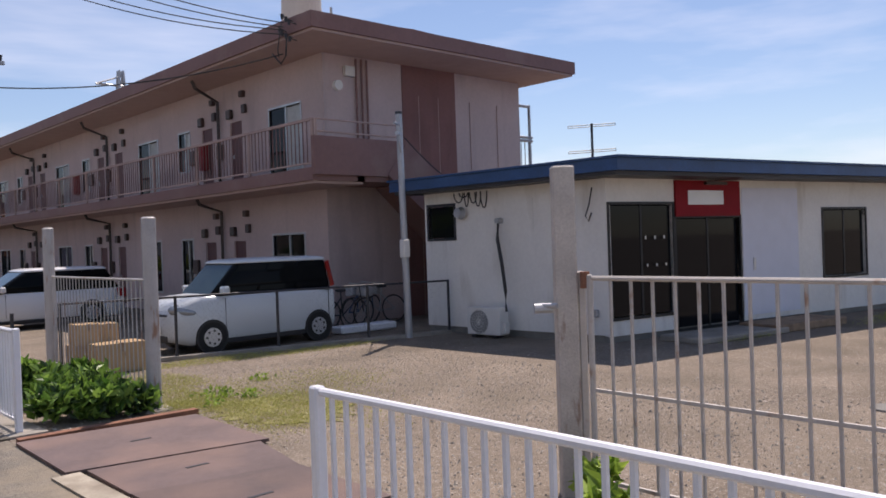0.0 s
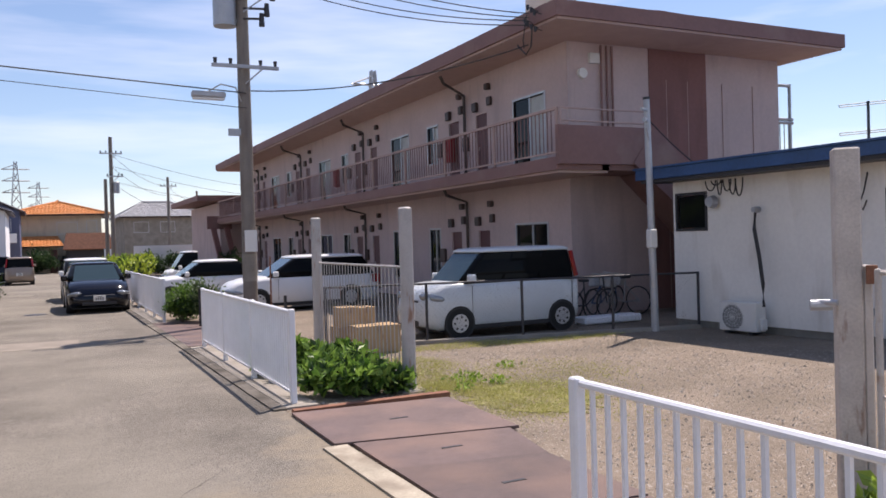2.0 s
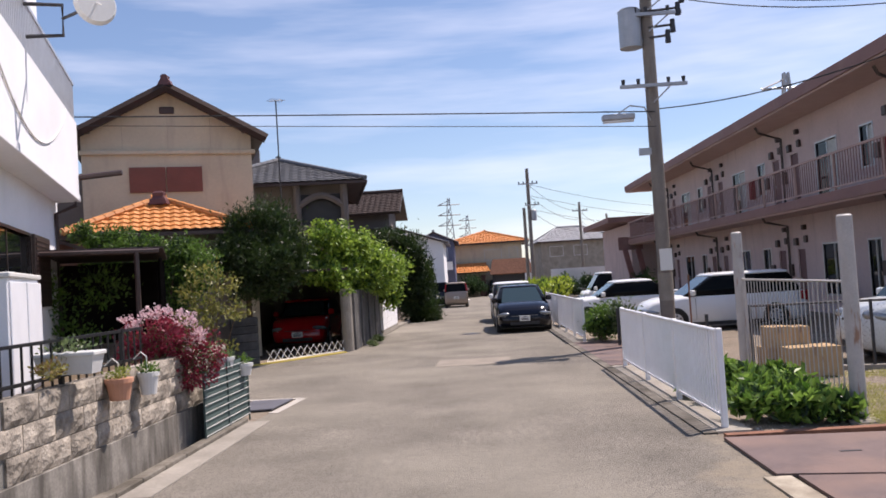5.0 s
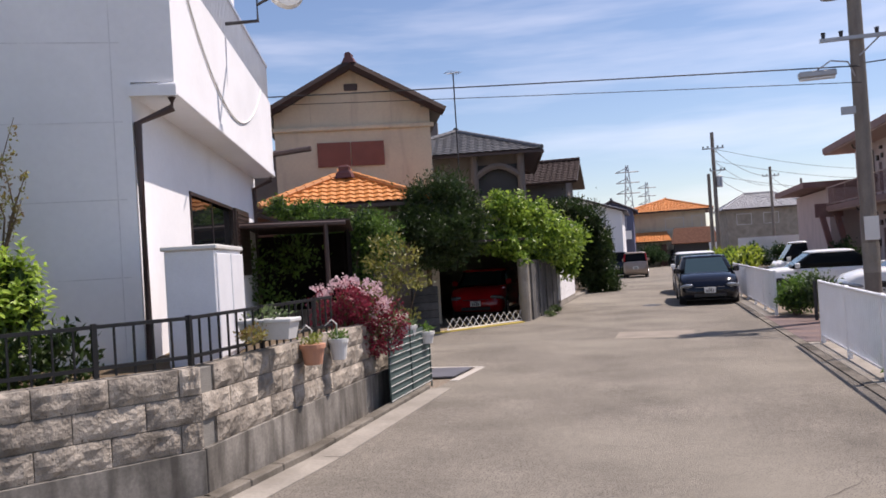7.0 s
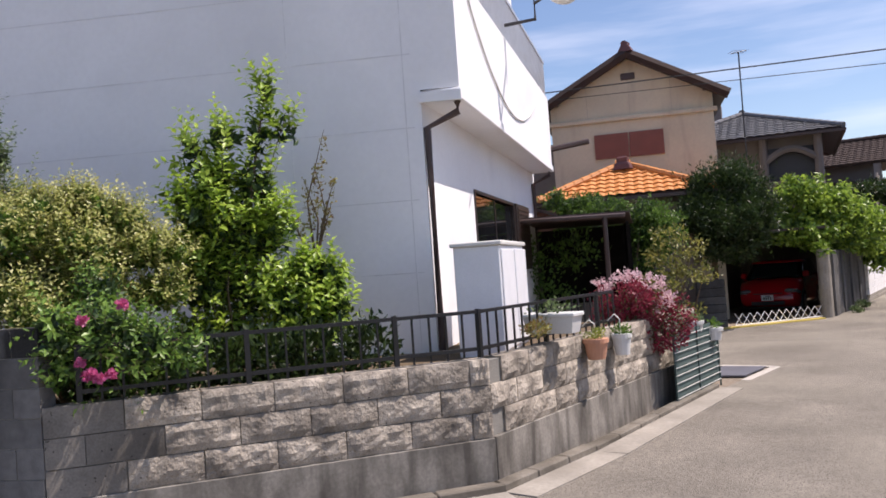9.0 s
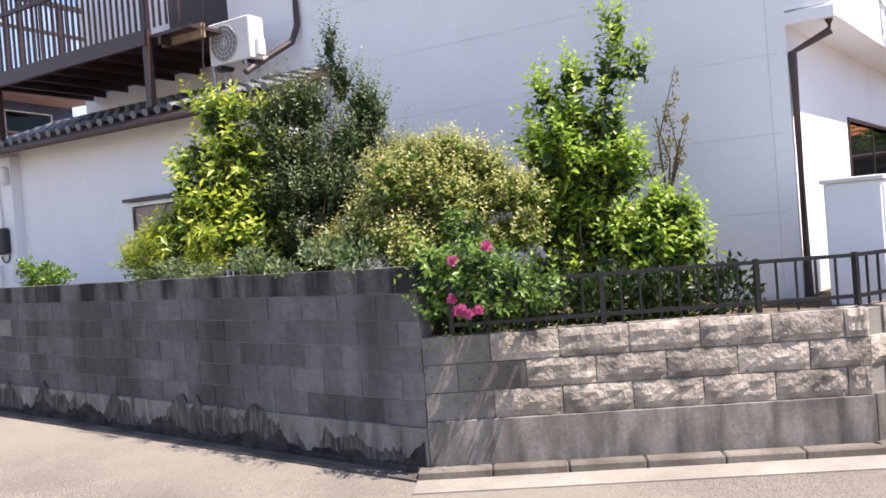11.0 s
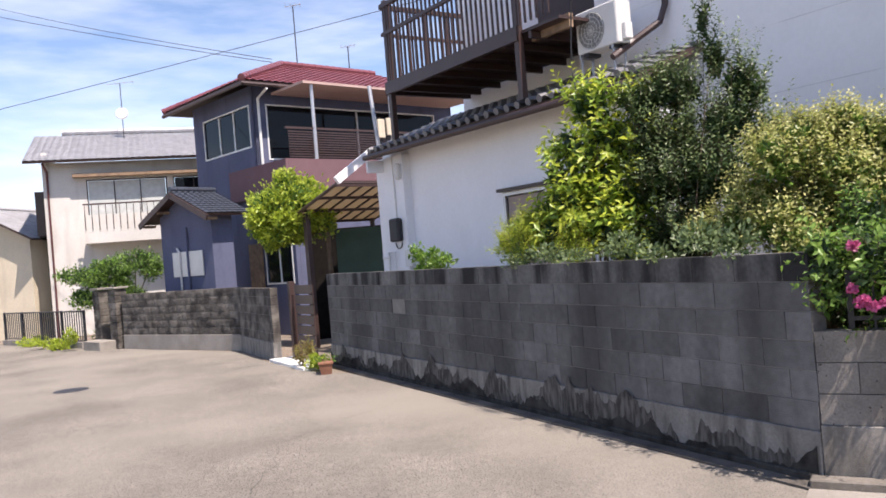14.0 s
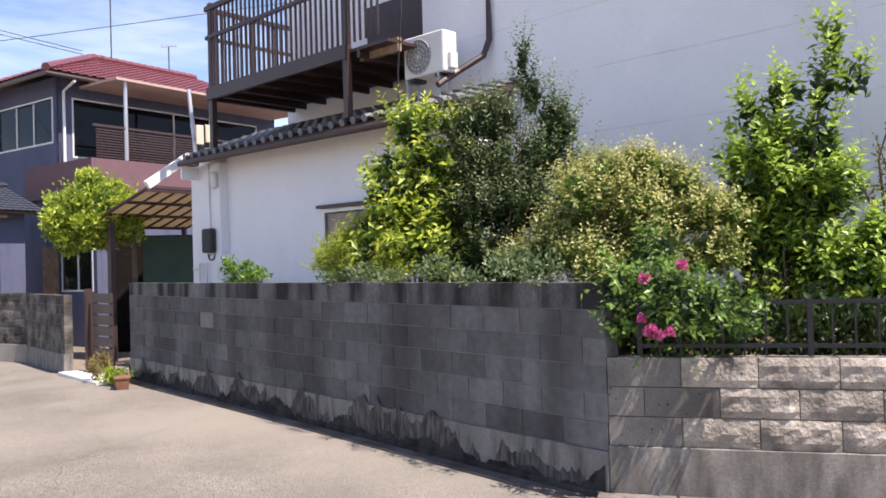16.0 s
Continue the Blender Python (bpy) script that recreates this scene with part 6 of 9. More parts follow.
        for k in range(4):
            box(bm, (sx * h2 + sx * 0.0222, -0.11 + k * 0.06, pz - 0.055), (sx * h2 + sx * 0.024, -0.075 + k * 0.06, pz + 0.02))
        box(bm, (sx * h2 + sx * 0.0222, -0.06, pz + 0.04), (sx * h2 + sx * 0.024, 0.07, pz + 0.06))
        part("plate_bars", bm, M["dark"], n)
    part("underbody", box(bmesh.new(), (-h2 + 0.3, -w * 0.85, 0.14), (h2 - 0.3, w * 0.85, 0.3)), M["plastic"], c)
    c.matrix_basis = pose(*pos, 0, 0, yaw)
    return c


CARS = "parked cars"
van = car((8.15, 14.36, 0), 180, 3.45, 1.475, 1.70, M["pearl"], "pearl white boxy mini van parked by the apartment block", CARS, 0.88, 1.0, 1.04, (1.0, 0.42), (-1.68, -1.56), 0.285, (0.70, 0.44), (0.03, 0.34, 0.66, 0.97), taper=0.88, dark_side=True, name="mini_van")
car((6.9, 23.45, 0), 180, 4.5, 1.74, 1.56, M["cwhite"], "white estate car parked with its red tail lamps to the lot", CARS, 0.68, 0.86, 0.96, (1.15, 0.3), (-2.1, -1.75), 0.31, (0.85, 0.95))
car((5.1, 28.2, 0), 180, 4.3, 1.7, 1.45, M["cwhite"], "white saloon car parked beyond the estate car", CARS, 0.66, 0.84, 0.92, (1.0, 0.3), (-1.6, -0.9), 0.3, (0.85, 0.95))
car((1.62, 28.25, 0), -90, 4.45, 1.745, 1.49, M["navy"], "dark navy hatchback parked against the guard fence", CARS, 0.66, 0.84, 0.95, (1.2, 0.1), (-2.0, -1.0), 0.31, (0.85, 0.9), taper=0.76)
car((1.65, 33.9, 0), -90, 4.4, 1.7, 1.58, M["cwhite"], "white car parked behind the navy hatchback", CARS, 0.7, 0.88, 0.98, (1.1, 0.2), (-2.0, -1.6), 0.31, (0.85, 0.9))
car((-0.95, 53.7, 0), 90, 3.4, 1.475, 1.6, M["beige"], "beige mini van seen from behind beside the hedge", CARS, 0.74, 0.95, 1.0, (0.9, 0.3), (-1.6, -1.45), 0.28, (0.65, 0.5), name="mini_van")
car((-2.2, 56.5, 0), 90, 3.4, 1.475, 1.65, M["navy"], "dark box-shaped mini van in the far driveway", CARS, 0.74, 0.95, 1.0, (0.9, 0.3), (-1.6, -1.45), 0.28, (0.65, 0.5), name="mini_van")
car((2.6, 78, 0), -90, 4.2, 1.7, 1.5, M["navy"], "small dark car far down the lane", CARS, 0.68, 0.86, 0.95, (1.1, 0.2), (-1.9, -1.3), 0.3, (0.85, 0.9))
car((-5.35, 26.6, 0), -90, 3.85, 1.695, 1.5, M["redcar"], "bright red hatchback under the vine-covered carport", CARS, 0.70, 0.90, 0.98, (1.0, 0.3), (-1.8, -1.3), 0.3, (0.8, 0.6))
# small truck with a tarpaulin load
tr = car((6.2, 34.5, 0), 180, 3.4, 1.475, 1.75, M["cwhite"], "small white pickup truck with a covered load", CARS, 0.8, 0.95, 1.0, (1.35, 0.9), (0.35, 0.4), 0.28, (0.5, 0.6), (0.05, 0.95), name="pickup_truck")

# ---- houses across the side street ----
def gable_house(name, a, b, depth, z_eave, z_peak, wall, roof, label, over=0.45, parent_cat="house", z0=-0.1):
    """A house whose gable front runs from a to b; the ridge runs back from it."""
    m = along(a, b)
    W = (Vector(b) - Vector(a)).length
    h = thing(name, (*a, 0), label, parent_cat)
    bm = bmesh.new()
    prof = [(0, z0), (W, z0), (W, z_eave), (W / 2, z_peak), (0, z_eave)]
    f = [bm.verts.new(m @ Vector((x, 0, z))) for x, z in prof]
    k = [bm.verts.new(m @ Vector((x, depth, z))) for x, z in prof]
    bm.faces.new(f)
    bm.faces.new(k[::-1])
    for i in range(5):
        j = (i + 1) % 5
        bm.faces.new((f[i], f[j], k[j], k[i]))
    part("wall", bm, wall, h)
    s = (z_peak - z_eave) / (W / 2)
    for sg in (0, 1):
        x_e = -over if sg == 0 else W + over
        ze = z_eave - s * over + 0.12
        e0, e1 = m @ Vector((x_e, -over, ze)), m @ Vector((x_e, depth + over, ze))
        r0, r1 = m @ Vector((W / 2, -over, z_peak + 0.12)), m @ Vector((W / 2, depth + over, z_peak + 0.12))
        if sg == 0:
            tile_roof("roof_slope", e1, e0, r0, r1, roof, h)
        else:
            tile_roof("roof_slope", e0, e1, r1, r0, roof, h)
    ridge_cap(h, [m @ Vector((W / 2, -over, z_peak + 0.2)), m @ Vector((W / 2, depth + over, z_peak + 0.2))], roof)
    return h, m, W


def hip_house(name, a, b, depth, z_eave, z_peak, wall, roof, label, over=0.5, ridge=0.35, z0=-0.1, cw=0.3):
    """A house with a hipped tile roof; its front runs from a to b."""
    m = along(a, b)
    W = (Vector(b) - Vector(a)).length
    h = thing(name, (*a, 0), label, "house")
    part("wall", obox(bmesh.new(), m, (0, 0, z0), (W, depth, z_eave)), wall, h)
    o = over
    c = [m @ Vector(p) for p in ((-o, -o, z_eave), (W + o, -o, z_eave), (W + o, depth + o, z_eave), (-o, depth + o, z_eave))]
    if W >= depth:
        r = [m @ Vector((W / 2 - W * ridge / 2, depth / 2, z_peak)), m @ Vector((W / 2 + W * ridge / 2, depth / 2, z_peak))]
        tile_roof("roof_slope", c[0], c[1], r[1], r[0], roof, h, cw)
        tile_roof("roof_slope", c[1], c[2], r[1], r[1], roof, h, cw)
        tile_roof("roof_slope", c[2], c[3], r[0], r[1], roof, h, cw)
        tile_roof("roof_slope", c[3], c[0], r[0], r[0], roof, h, cw)
        hips = [(c[0], r[0]), (c[3], r[0]), (c[1], r[1]), (c[2], r[1])]
    else:
        r = [m @ Vector((W / 2, depth / 2 - depth * ridge / 2, z_peak)), m @ Vector((W / 2, depth / 2 + depth * ridge / 2, z_peak))]
        tile_roof("roof_slope", c[0], c[1], r[0], r[0], roof, h, cw)
        tile_roof("roof_slope", c[1], c[2], r[1], r[0], roof, h, cw)
        tile_roof("roof_slope", c[2], c[3], r[1], r[1], roof, h, cw)
        tile_roof("roof_slope", c[3], c[0], r[0], r[1], roof, h, cw)
        hips = [(c[0], r[0]), (c[1], r[0]), (c[2], r[1]), (c[3], r[1])]
    for p, q in hips:
        ridge_cap(h, [p + Vector((0, 0, 0.06)), q + Vector((0, 0, 0.06))], roof, 0.1)
    ridge_cap(h, [r[0] + Vector((0, 0, 0.1)), r[1] + Vector((0, 0, 0.1))], roof, 0.13)
    bm = bmesh.new()
    obox(bm, m, (-o - 0.06, -o - 0.06, z_eave - 0.12), (W + o + 0.06, -o + 0.02, z_eave - 0.03))
    obox(bm, m, (W + o - 0.02, -o, z_eave - 0.12), (W + o + 0.06, depth + o, z_eave - 0.03))
    obox(bm, m, (-o - 0.06, -o, z_eave - 0.12), (-o + 0.02, depth + o, z_eave - 0.03))
    part("gutter", bm, M["brown_metal"], h)
    return h, m, W


cream, mg, GW = gable_house("cream_house", (-10.35, 21.8), (-6.1, 23.35), 7.0, 6.35, 7.6, M["cream"], M["brown_tile"], "cream stucco two-storey house with a dark gabled roof", 0.4)
part("cornice", obox(bmesh.new(), mg, (-0.05, -0.09, 5.8), (GW + 0.1, -0.003, 5.93), 0.02), M["cream"], cream)
part("vent", obox(bmesh.new(), mg, (GW / 2 - 0.2, -0.03, 6.95), (GW / 2 + 0.2, -0.003, 7.15), 0.02), M["brown_metal"], cream)
for k in range(2):
    x = 1.2 + k * 0.98
    s = part("shutter", obox(bmesh.new(), mg, (x, -0.06, 4.75), (x + 0.95, -0.003, 5.45)), M["shutter"], cream)
    for i in range(8):
        part("slat", obox(bmesh.new(), mg, (x + 0.03, -0.068, 4.79 + i * 0.08), (x + 0.92, -0.061, 4.835 + i * 0.08)), M["shutter"], s)
for sgn in (0, 1):
    e = mg @ Vector((-0.4 if sgn == 0 else GW + 0.4, -0.42, 6.17))
    pk = mg @ Vector((GW / 2, -0.42, 7.62))
    bm = bmesh.new()
    poly_tube(bm, [e, e.lerp(pk, 0.5), pk], 0.15, 6)
    part("barge_board", bm, M["brown_tile"], cream)
bm = bmesh.new()
pk = mg @ Vector((GW / 2, -0.45, 7.85))
loft(bm, [[(pk.x + x * k, pk.y + y * 0.1, pk.z + z) for x, y in ((-1, -1), (1, -1), (1, 1), (-1, 1))] for k, z in ((0.2, -0.2), (0.15, -0.1), (0.09, -0.02), (0.1, 0.05), (0.04, 0.1))])
part("ridge_ornament", bm, M["maroon"], cream)
bm = bmesh.new()
for x in (1.05, 2.25, 3.4):
    obox(bm, mg, (x, -0.006, 5.98), (x + 0.012, -0.001, 7.0))
part("wall_joint", bm, mat("cream_joint", (0.42, 0.36, 0.28), 0.95), cream)
part("gable_bracket", obox(obox(bmesh.new(), mg, (0.1, -0.4, 6.4), (0.25, -0.003, 6.55)), mg, (GW - 0.25, -0.4, 6.4), (GW - 0.1, -0.003, 6.55)), M["brown_metal"], cream)
part("side_annex", obox(bmesh.new(), mg, (-1.4, 2.0, -0.1), (-0.003, 6.0, 5.6)), M["taupe"], cream)

annex, mx_, AW = hip_house("tiled_annex", (-9.3, 19.6), (-6.05, 20.75), 2.2, 3.45, 4.3, M["taupe"], M["orange_tile"], "low annex with a bright orange tiled hip roof", 0.45, 0.12, cw=0.24)
bm = bmesh.new()
kp = mx_ @ Vector((AW / 2, 0.9, 4.5))
loft(bm, [[(kp.x + x * k, kp.y + y * k * 0.6, kp.z + z) for x, y in ((-1, -1), (1, -1), (1, 1), (-1, 1))] for k, z in ((0.24, -0.25), (0.2, -0.12), (0.14, -0.05), (0.15, 0.05), (0.08, 0.1))])
part("ridge_knob", bm, M["maroon"], annex)

ghouse, mq, QW = hip_house("grey_roofed_house", (-9.4, 29.2), (-4.35, 30.1), 7.0, 5.65, 6.9, M["taupe"], M["grey_tile"], "taupe house with a grey tiled hip roof", 0.65, 0.3)
# solid dark box that paints the shade of an open balcony recess
part("balcony_recess", obox(bmesh.new(), mq, (QW - 1.75, -0.02, 3.6), (QW - 0.25, 0.4, 5.25)), M["dark"], ghouse)
bm = bmesh.new()
arc = [(QW - 1.85 + 1.7 * t, 4.75 + 0.42 * math.sin(math.pi * t)) for t in np.linspace(0, 1, 9)]
poly_tube(bm, [mq @ Vector((x, -0.3, z)) for x, z in arc], 0.12, 6)
for x in (QW - 1.85, QW - 0.15):
    tube(bm, mq @ Vector((x, -0.3, 2.5)), mq @ Vector((x, -0.3, 5.6)), 0.14, None, 8)
part("balcony_arch", bm, M["taupe"], ghouse)
part("balcony_front", obox(bmesh.new(), mq, (QW - 1.9, -0.4, 3.2), (QW - 0.1, -0.25, 4.1)), M["taupe"], ghouse)
part("chimney", obox(bmesh.new(), mq, (1.4, 3, 6.4), (1.8, 3.4, 7.5)), M["taupe"], ghouse)
bh, mbh, _ = gable_house("brown_roofed_house", (-3.75, 39.4), (-3.75, 43.2), 4.5, 5.35, 6.25, M["taupe"], M["brown_tile"], "dark house with a shallow brown roof", 0.6)
part("shed_roof", box(bmesh.new(), (-6.0, 38.6, 4.3), (-3.6, 40.0, 4.45)), M["brown_metal"], bh)

an = thing("roof_antenna", (-5.9, 25.2, 5.0), "tall thin television antenna mast", "antenna", "roof antennas")


def antenna(e, x, y, z0, z1, n=5, span=0.7, d=(1, 0)):
    part("mast", tube(bmesh.new(), (x, y, z0), (x, y, z1), 0.022, None, 6), M["dark"], e)
    dx, dy = d
    boom = part("boom", tube(bmesh.new(), (x - dx * span, y - dy * span, z1 - 0.05), (x + dx * span, y + dy * span, z1 + 0.05), 0.014, None, 5), M["galv"], e)
    for k in range(n):
        t = -0.9 + 1.8 * k / max(1, n - 1)
        cx, cy = x + dx * span * t, y + dy * span * t
        part("element", tube(bmesh.new(), (cx - dy * 0.25, cy + dx * 0.25, z1), (cx + dy * 0.25, cy - dx * 0.25, z1 + 0.02), 0.008, None, 5), M["galv"], boom)


antenna(an, -5.75, 25.3, 4.6, 7.75, 6, 0.35, (0.5, 0.5))

# carport, gate and street walls beside it
col = thing("gate_pillar", (-5.7, 20.3, 0), "grey concrete block gate pillar", "gate pillar", "carport pillars")
for i in range(6):
    part("block", obox(bmesh.new(), along((-6.0, 20.1), (-5.35, 20.35)), (0, 0, i * 0.2), (0.66, 0.35, i * 0.2 + 0.192), 0.01), M["cblock"], col)
col = thing("gate_pillar", (-3.5, 22.9, 0), "pale round concrete carport pillar", "gate pillar", "carport pillars")
part("shaft", tube(bmesh.new(), (-3.55, 22.95, -0.1), (-3.55, 22.95, 1.75), 0.16, None, 14), M["concrete"], col)
ag = thing("folding_gate", (-5.3, 20.5, 0), "low white folding lattice gate across the carport", "gate")
A0, A1 = Vector((-5.25, 20.5, 0)), Vector((-3.65, 22.75, 0))
for i in range(12):
    p, q = A0.lerp(A1, i / 12), A0.lerp(A1, (i + 1) / 12)
    part("lattice", tube(tube(bmesh.new(), p + Vector((0, 0, 0.06)), q + Vector((0, 0, 0.33)), 0.009, None, 5), p + Vector((0, 0, 0.33)), q + Vector((0, 0, 0.06)), 0.009, None, 5), M["white_paint"], ag)
part("foot_rail", tube(bmesh.new(), A0 + Vector((0, 0, 0.05)), A1 + Vector((0, 0, 0.05)), 0.015, None, 6), M["white_paint"], ag)
part("yellow_kerb", obox(bmesh.new(), along(A0 - Vector((0.4, 0.45, 0)), A1 + Vector((0.1, -0.15, 0))), (0, -0.12, -0.05), (3.2, 0.06, 0.035)), M["yellow"], None, "faded yellow kerb line before the carport", kind="structure", category="kerb")
cp = thing("carport", (-5.0, 25, 0), "dark timber carport frame under the vines", "carport")
for x, y in ((-6.6, 21.3), (-3.7, 23.4), (-6.6, 28.5), (-3.5, 28.5)):
    part("post", tube(bmesh.new(), (x, y, -0.1), (x, y, 2.3), 0.06, None, 8), M["brown_metal"], cp)
part("roof_panel", solid(bmesh.new(), [(-7.0, 21.0, 2.35), (-3.5, 23.2, 2.35), (-3.4, 29, 2.35), (-7.0, 29, 2.35)], 0.06), M["brown_metal"], cp)
part("back_wall", box(bmesh.new(), (-8.0, 29.0, -0.1), (-3.4, 29.15, 2.3)), M["taupe"], cp)
part("side_wall", box(bmesh.new(), (-7.2, 21.2, -0.1), (-7.05, 29, 2.3)), M["taupe"], cp)
w = thing("wall_lane_west", (-3.4, 23.2, 0), "grey concrete slab wall along the lane", "wall", kind="structure")
for i in range(4):
    part("slab", box(bmesh.new(), (-3.5 + i * 0.05, 23.25 + i * 1.28, -0.1), (-3.36 + i * 0.05, 24.5 + i * 1.28, 1.7), 0.015), M["cblock"], w)
w2 = block_wall("wall_lane_white", (-3.2, 33.2), (-3.28, 28.5), 0.2, 1.6, 0.2, 0.4, 0.14, M["white_wall"], "white painted block wall along the lane", seed=7, stem_mat=M["concrete"])
part("verge", prism(bmesh.new(), [(-3.45, 22.9), (-3.15, 28), (-3.0, 33), (-2.3, 47), (-2.7, 47), (-3.3, 33), (-3.4, 28), (-3.7, 23)], -0.1, 0.1), M["concrete"], None, "raised concrete strip at the foot of the walls", kind="structure", category="kerb")
# shelter and red shed behind the garden
pg = thing("garden_shelter", (-6.8, 14, 0), "dark timber lean-to shelter on slim posts", "shelter")
part("beam", tube(bmesh.new(), (-8.2, 13.6, 2.72), (-5.6, 14.6, 2.68), 0.045, None, 6), M["brown_metal"], pg)
part("post", tube(bmesh.new(), (-5.95, 14.45, -0.1), (-5.95, 14.45, 2.68), 0.045, None, 6), M["brown_metal"], pg)
part("post", tube(bmesh.new(), (-8.1, 13.65, -0.1), (-8.1, 13.65, 2.7), 0.045, None, 6), M["brown_metal"], pg)
part("roof_sheet", solid(bmesh.new(), [(-9.0, 13.35, 2.8), (-5.55, 14.68, 2.76), (-6.5, 17.4, 2.66), (-9.9, 16.1, 2.7)], 0.03), M["brown_metal"], pg)
# sheets added in near-black to paint the shade under the shelter roof
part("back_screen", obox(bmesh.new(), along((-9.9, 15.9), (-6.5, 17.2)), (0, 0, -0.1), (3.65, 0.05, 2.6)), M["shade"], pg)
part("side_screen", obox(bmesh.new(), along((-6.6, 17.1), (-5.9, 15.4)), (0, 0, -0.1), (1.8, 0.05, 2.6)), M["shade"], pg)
part("low_wall", obox(bmesh.new(), along((-9.3, 15.2), (-6.3, 16.3)), (0, 0, -0.1), (3.2, 0.12, 1.0)), M["plain_block"], pg)
leaves("shelter_leaves", [((-8.2, 15.3, 1.9), (0.7, 0.3, 0.6)), ((-7.2, 15.7, 2.1), (0.6, 0.3, 0.45)), ((-7.8, 15.4, 1.2), (0.8, 0.3, 0.4))], 1600, 0.1, LEAF["mid"], None, seed=91, label="green hedge leaves growing in under the shelter", category="foliage", kind="stuff")
sh = thing("red_shed", (-8.6, 17.0, 0), "small shed clad in faded red metal sheet", "shed")
part("wall", obox(bmesh.new(), along((-10.5, 16.6), (-8.3, 17.4)), (0, 0, -0.1), (2.3, 1.5, 3.1)), M["rust"], sh)
part("roof", solid(bmesh.new(), [(-10.7, 16.3, 4.0), (-8.2, 17.2, 3.0), (-8.9, 19.2, 3.0), (-11.2, 18.4, 4.0)], 0.07), M["brown_metal"], sh)
bar_a = thing("wall_bracket", (-9.0, 16.9, 4.5), "dark steel arm fixed to the house wall", "bracket")
part("arm", tube(bmesh.new(), Vector(C0 + RD * 8.9 + Vector((0.1, 0, 4.35))), Vector(C0 + RD * 8.9 + Vector((1.3, 0.2, 4.45))), 0.06, None, 6), M["brown_metal"], bar_a)

# ---- far end of the lane ----
oh, mo, OW = hip_house("orange_roofed_house", (-2.0, 80), (5.2, 79.6), 8, 5.1, 6.35, M["cream"], M["orange_tile"], "cream house with orange tiled roofs at the lane's end", 0.7, 0.3)
tile_roof("porch_roof", (-3.6, 77.0, 2.3), (2.0, 77.0, 2.3), (1.6, 79.5, 3.2), (-3.2, 79.5, 3.2), M["orange_tile"], oh)
part("awning", solid(bmesh.new(), [(1.9, 76.4, 2.0), (6.0, 76.2, 2.0), (5.6, 77.0, 3.4), (2.2, 77.2, 3.4)], 0.12), M["rust"], oh)
part("porch_wall", box(bmesh.new(), (-3.0, 77.8, -0.1), (1.6, 79.9, 2.4)), M["cream"], oh)
window(oh, mo, 3.6, 3.4, 5.2, 4.4, M["alu"], 2)
window(oh, mo, 6.0, 3.3, 6.8, 4.5, M["alu"], 2)
part("door", box(bmesh.new(), (0.9, 77.7, -0.05), (1.5, 77.8, 2.0)), M["maroon"], oh)
# solid dark block standing in for the shaded porch under the awning
part("dark_porch", box(bmesh.new(), (2.2, 77.2, -0.05), (5.2, 79.5, 2.0)), M["dark"], oh)
rng = np.random.RandomState(11)
for i in range(22):
    x = (-38, -30, -24, 8.5, 14, 20, 27, 35, 44, 54, 66, 80, -52, 9, 17, 25, 34, 46, -16, -9, 60, 75)[i]
    y = (70, 85, 100, 95, 104, 98, 110, 102, 112, 100, 115, 105, 90, 125, 130, 128, 135, 130, 96, 108, 140, 140)[i]
    w_ = rng.uniform(6, 9)
    ze = rng.choice([5.0, 5.4, 3.2, 5.2])
    wall = (M["cream"], M["white_wall"], M["taupe"], M["concrete"])[i % 4]
    hh, mh, ww = hip_house("distant_house", (x, y), (x + w_, y + rng.uniform(-0.6, 0.6)), 7, ze, ze + rng.uniform(1.2, 1.8), wall, (M["grey_tile"], M["light_tile"])[i % 2], "distant two-storey house with a tiled roof", 0.5, 0.4, cw=0.6)
    for k in range(2):
        window(hh, mh, 1.0 + k * 2.8, ze - 1.7, 2.5 + k * 2.8, ze - 0.6, M["alu"], 2)
lw = thing("wall_far_lot", (4, 66, 0), "long pale concrete wall at the end of the car park", "wall", kind="structure")
part("panel", box(bmesh.new(), (6.4, 64.5, -0.1), (16, 64.7, 2.1)), M["white_wall"], lw)
lane_h, mw_, _ = gable_house("lane_house", (-9.2, 58.8), (-1.8, 58.8), 8, 4.5, 5.75, M["white_wall"], M["grey_tile"], "pale two-storey house beside the lane", 0.4)
window(lane_h, mw_, 5.0, 3.0, 6.2, 3.9, M["alu"], 2)
window(lane_h, mw_, 4.8, 0.9, 6.6, 2.0, M["alu"], 2)
far_b, mfb, _ = gable_house("lane_house", (-4.6, 70), (-1.2, 70), 7, 5.0, 5.8, M["purple"], M["grey_tile"], "grey-blue house near the end of the lane", 0.4)
window(far_b, mfb, 1.2, 3.5, 2.8, 4.4, M["alu"], 2)
part("balcony", obox(bmesh.new(), mfb, (0.8, -0.8, 2.6), (3.2, -0.003, 3.3)), M["white_wall"], far_b)
utility_pole(4.5, 58, 9.3, 0.15, "slender concrete utility pole beside the lane", [(8.2, 0.7, 0), (6.7, 0.5, 0.2)], (0.3, 5.6, 6.3, 0.2))
utility_pole(4.2, 59, 6.6, 0.14, "slender concrete utility pole beside the lane", [])
utility_pole(10.4, 75, 8.1, 0.14, "slender concrete utility pole beside the lane", [(7.3, 0.7, 0)])
utility_pole(15.4, 90, 7.9, 0.14, "slender concrete utility pole beside the lane", [(7.0, 0.7, 0), (5.0, 0.4, 0)], (0.3, 4.6, 5.3, 0.2))
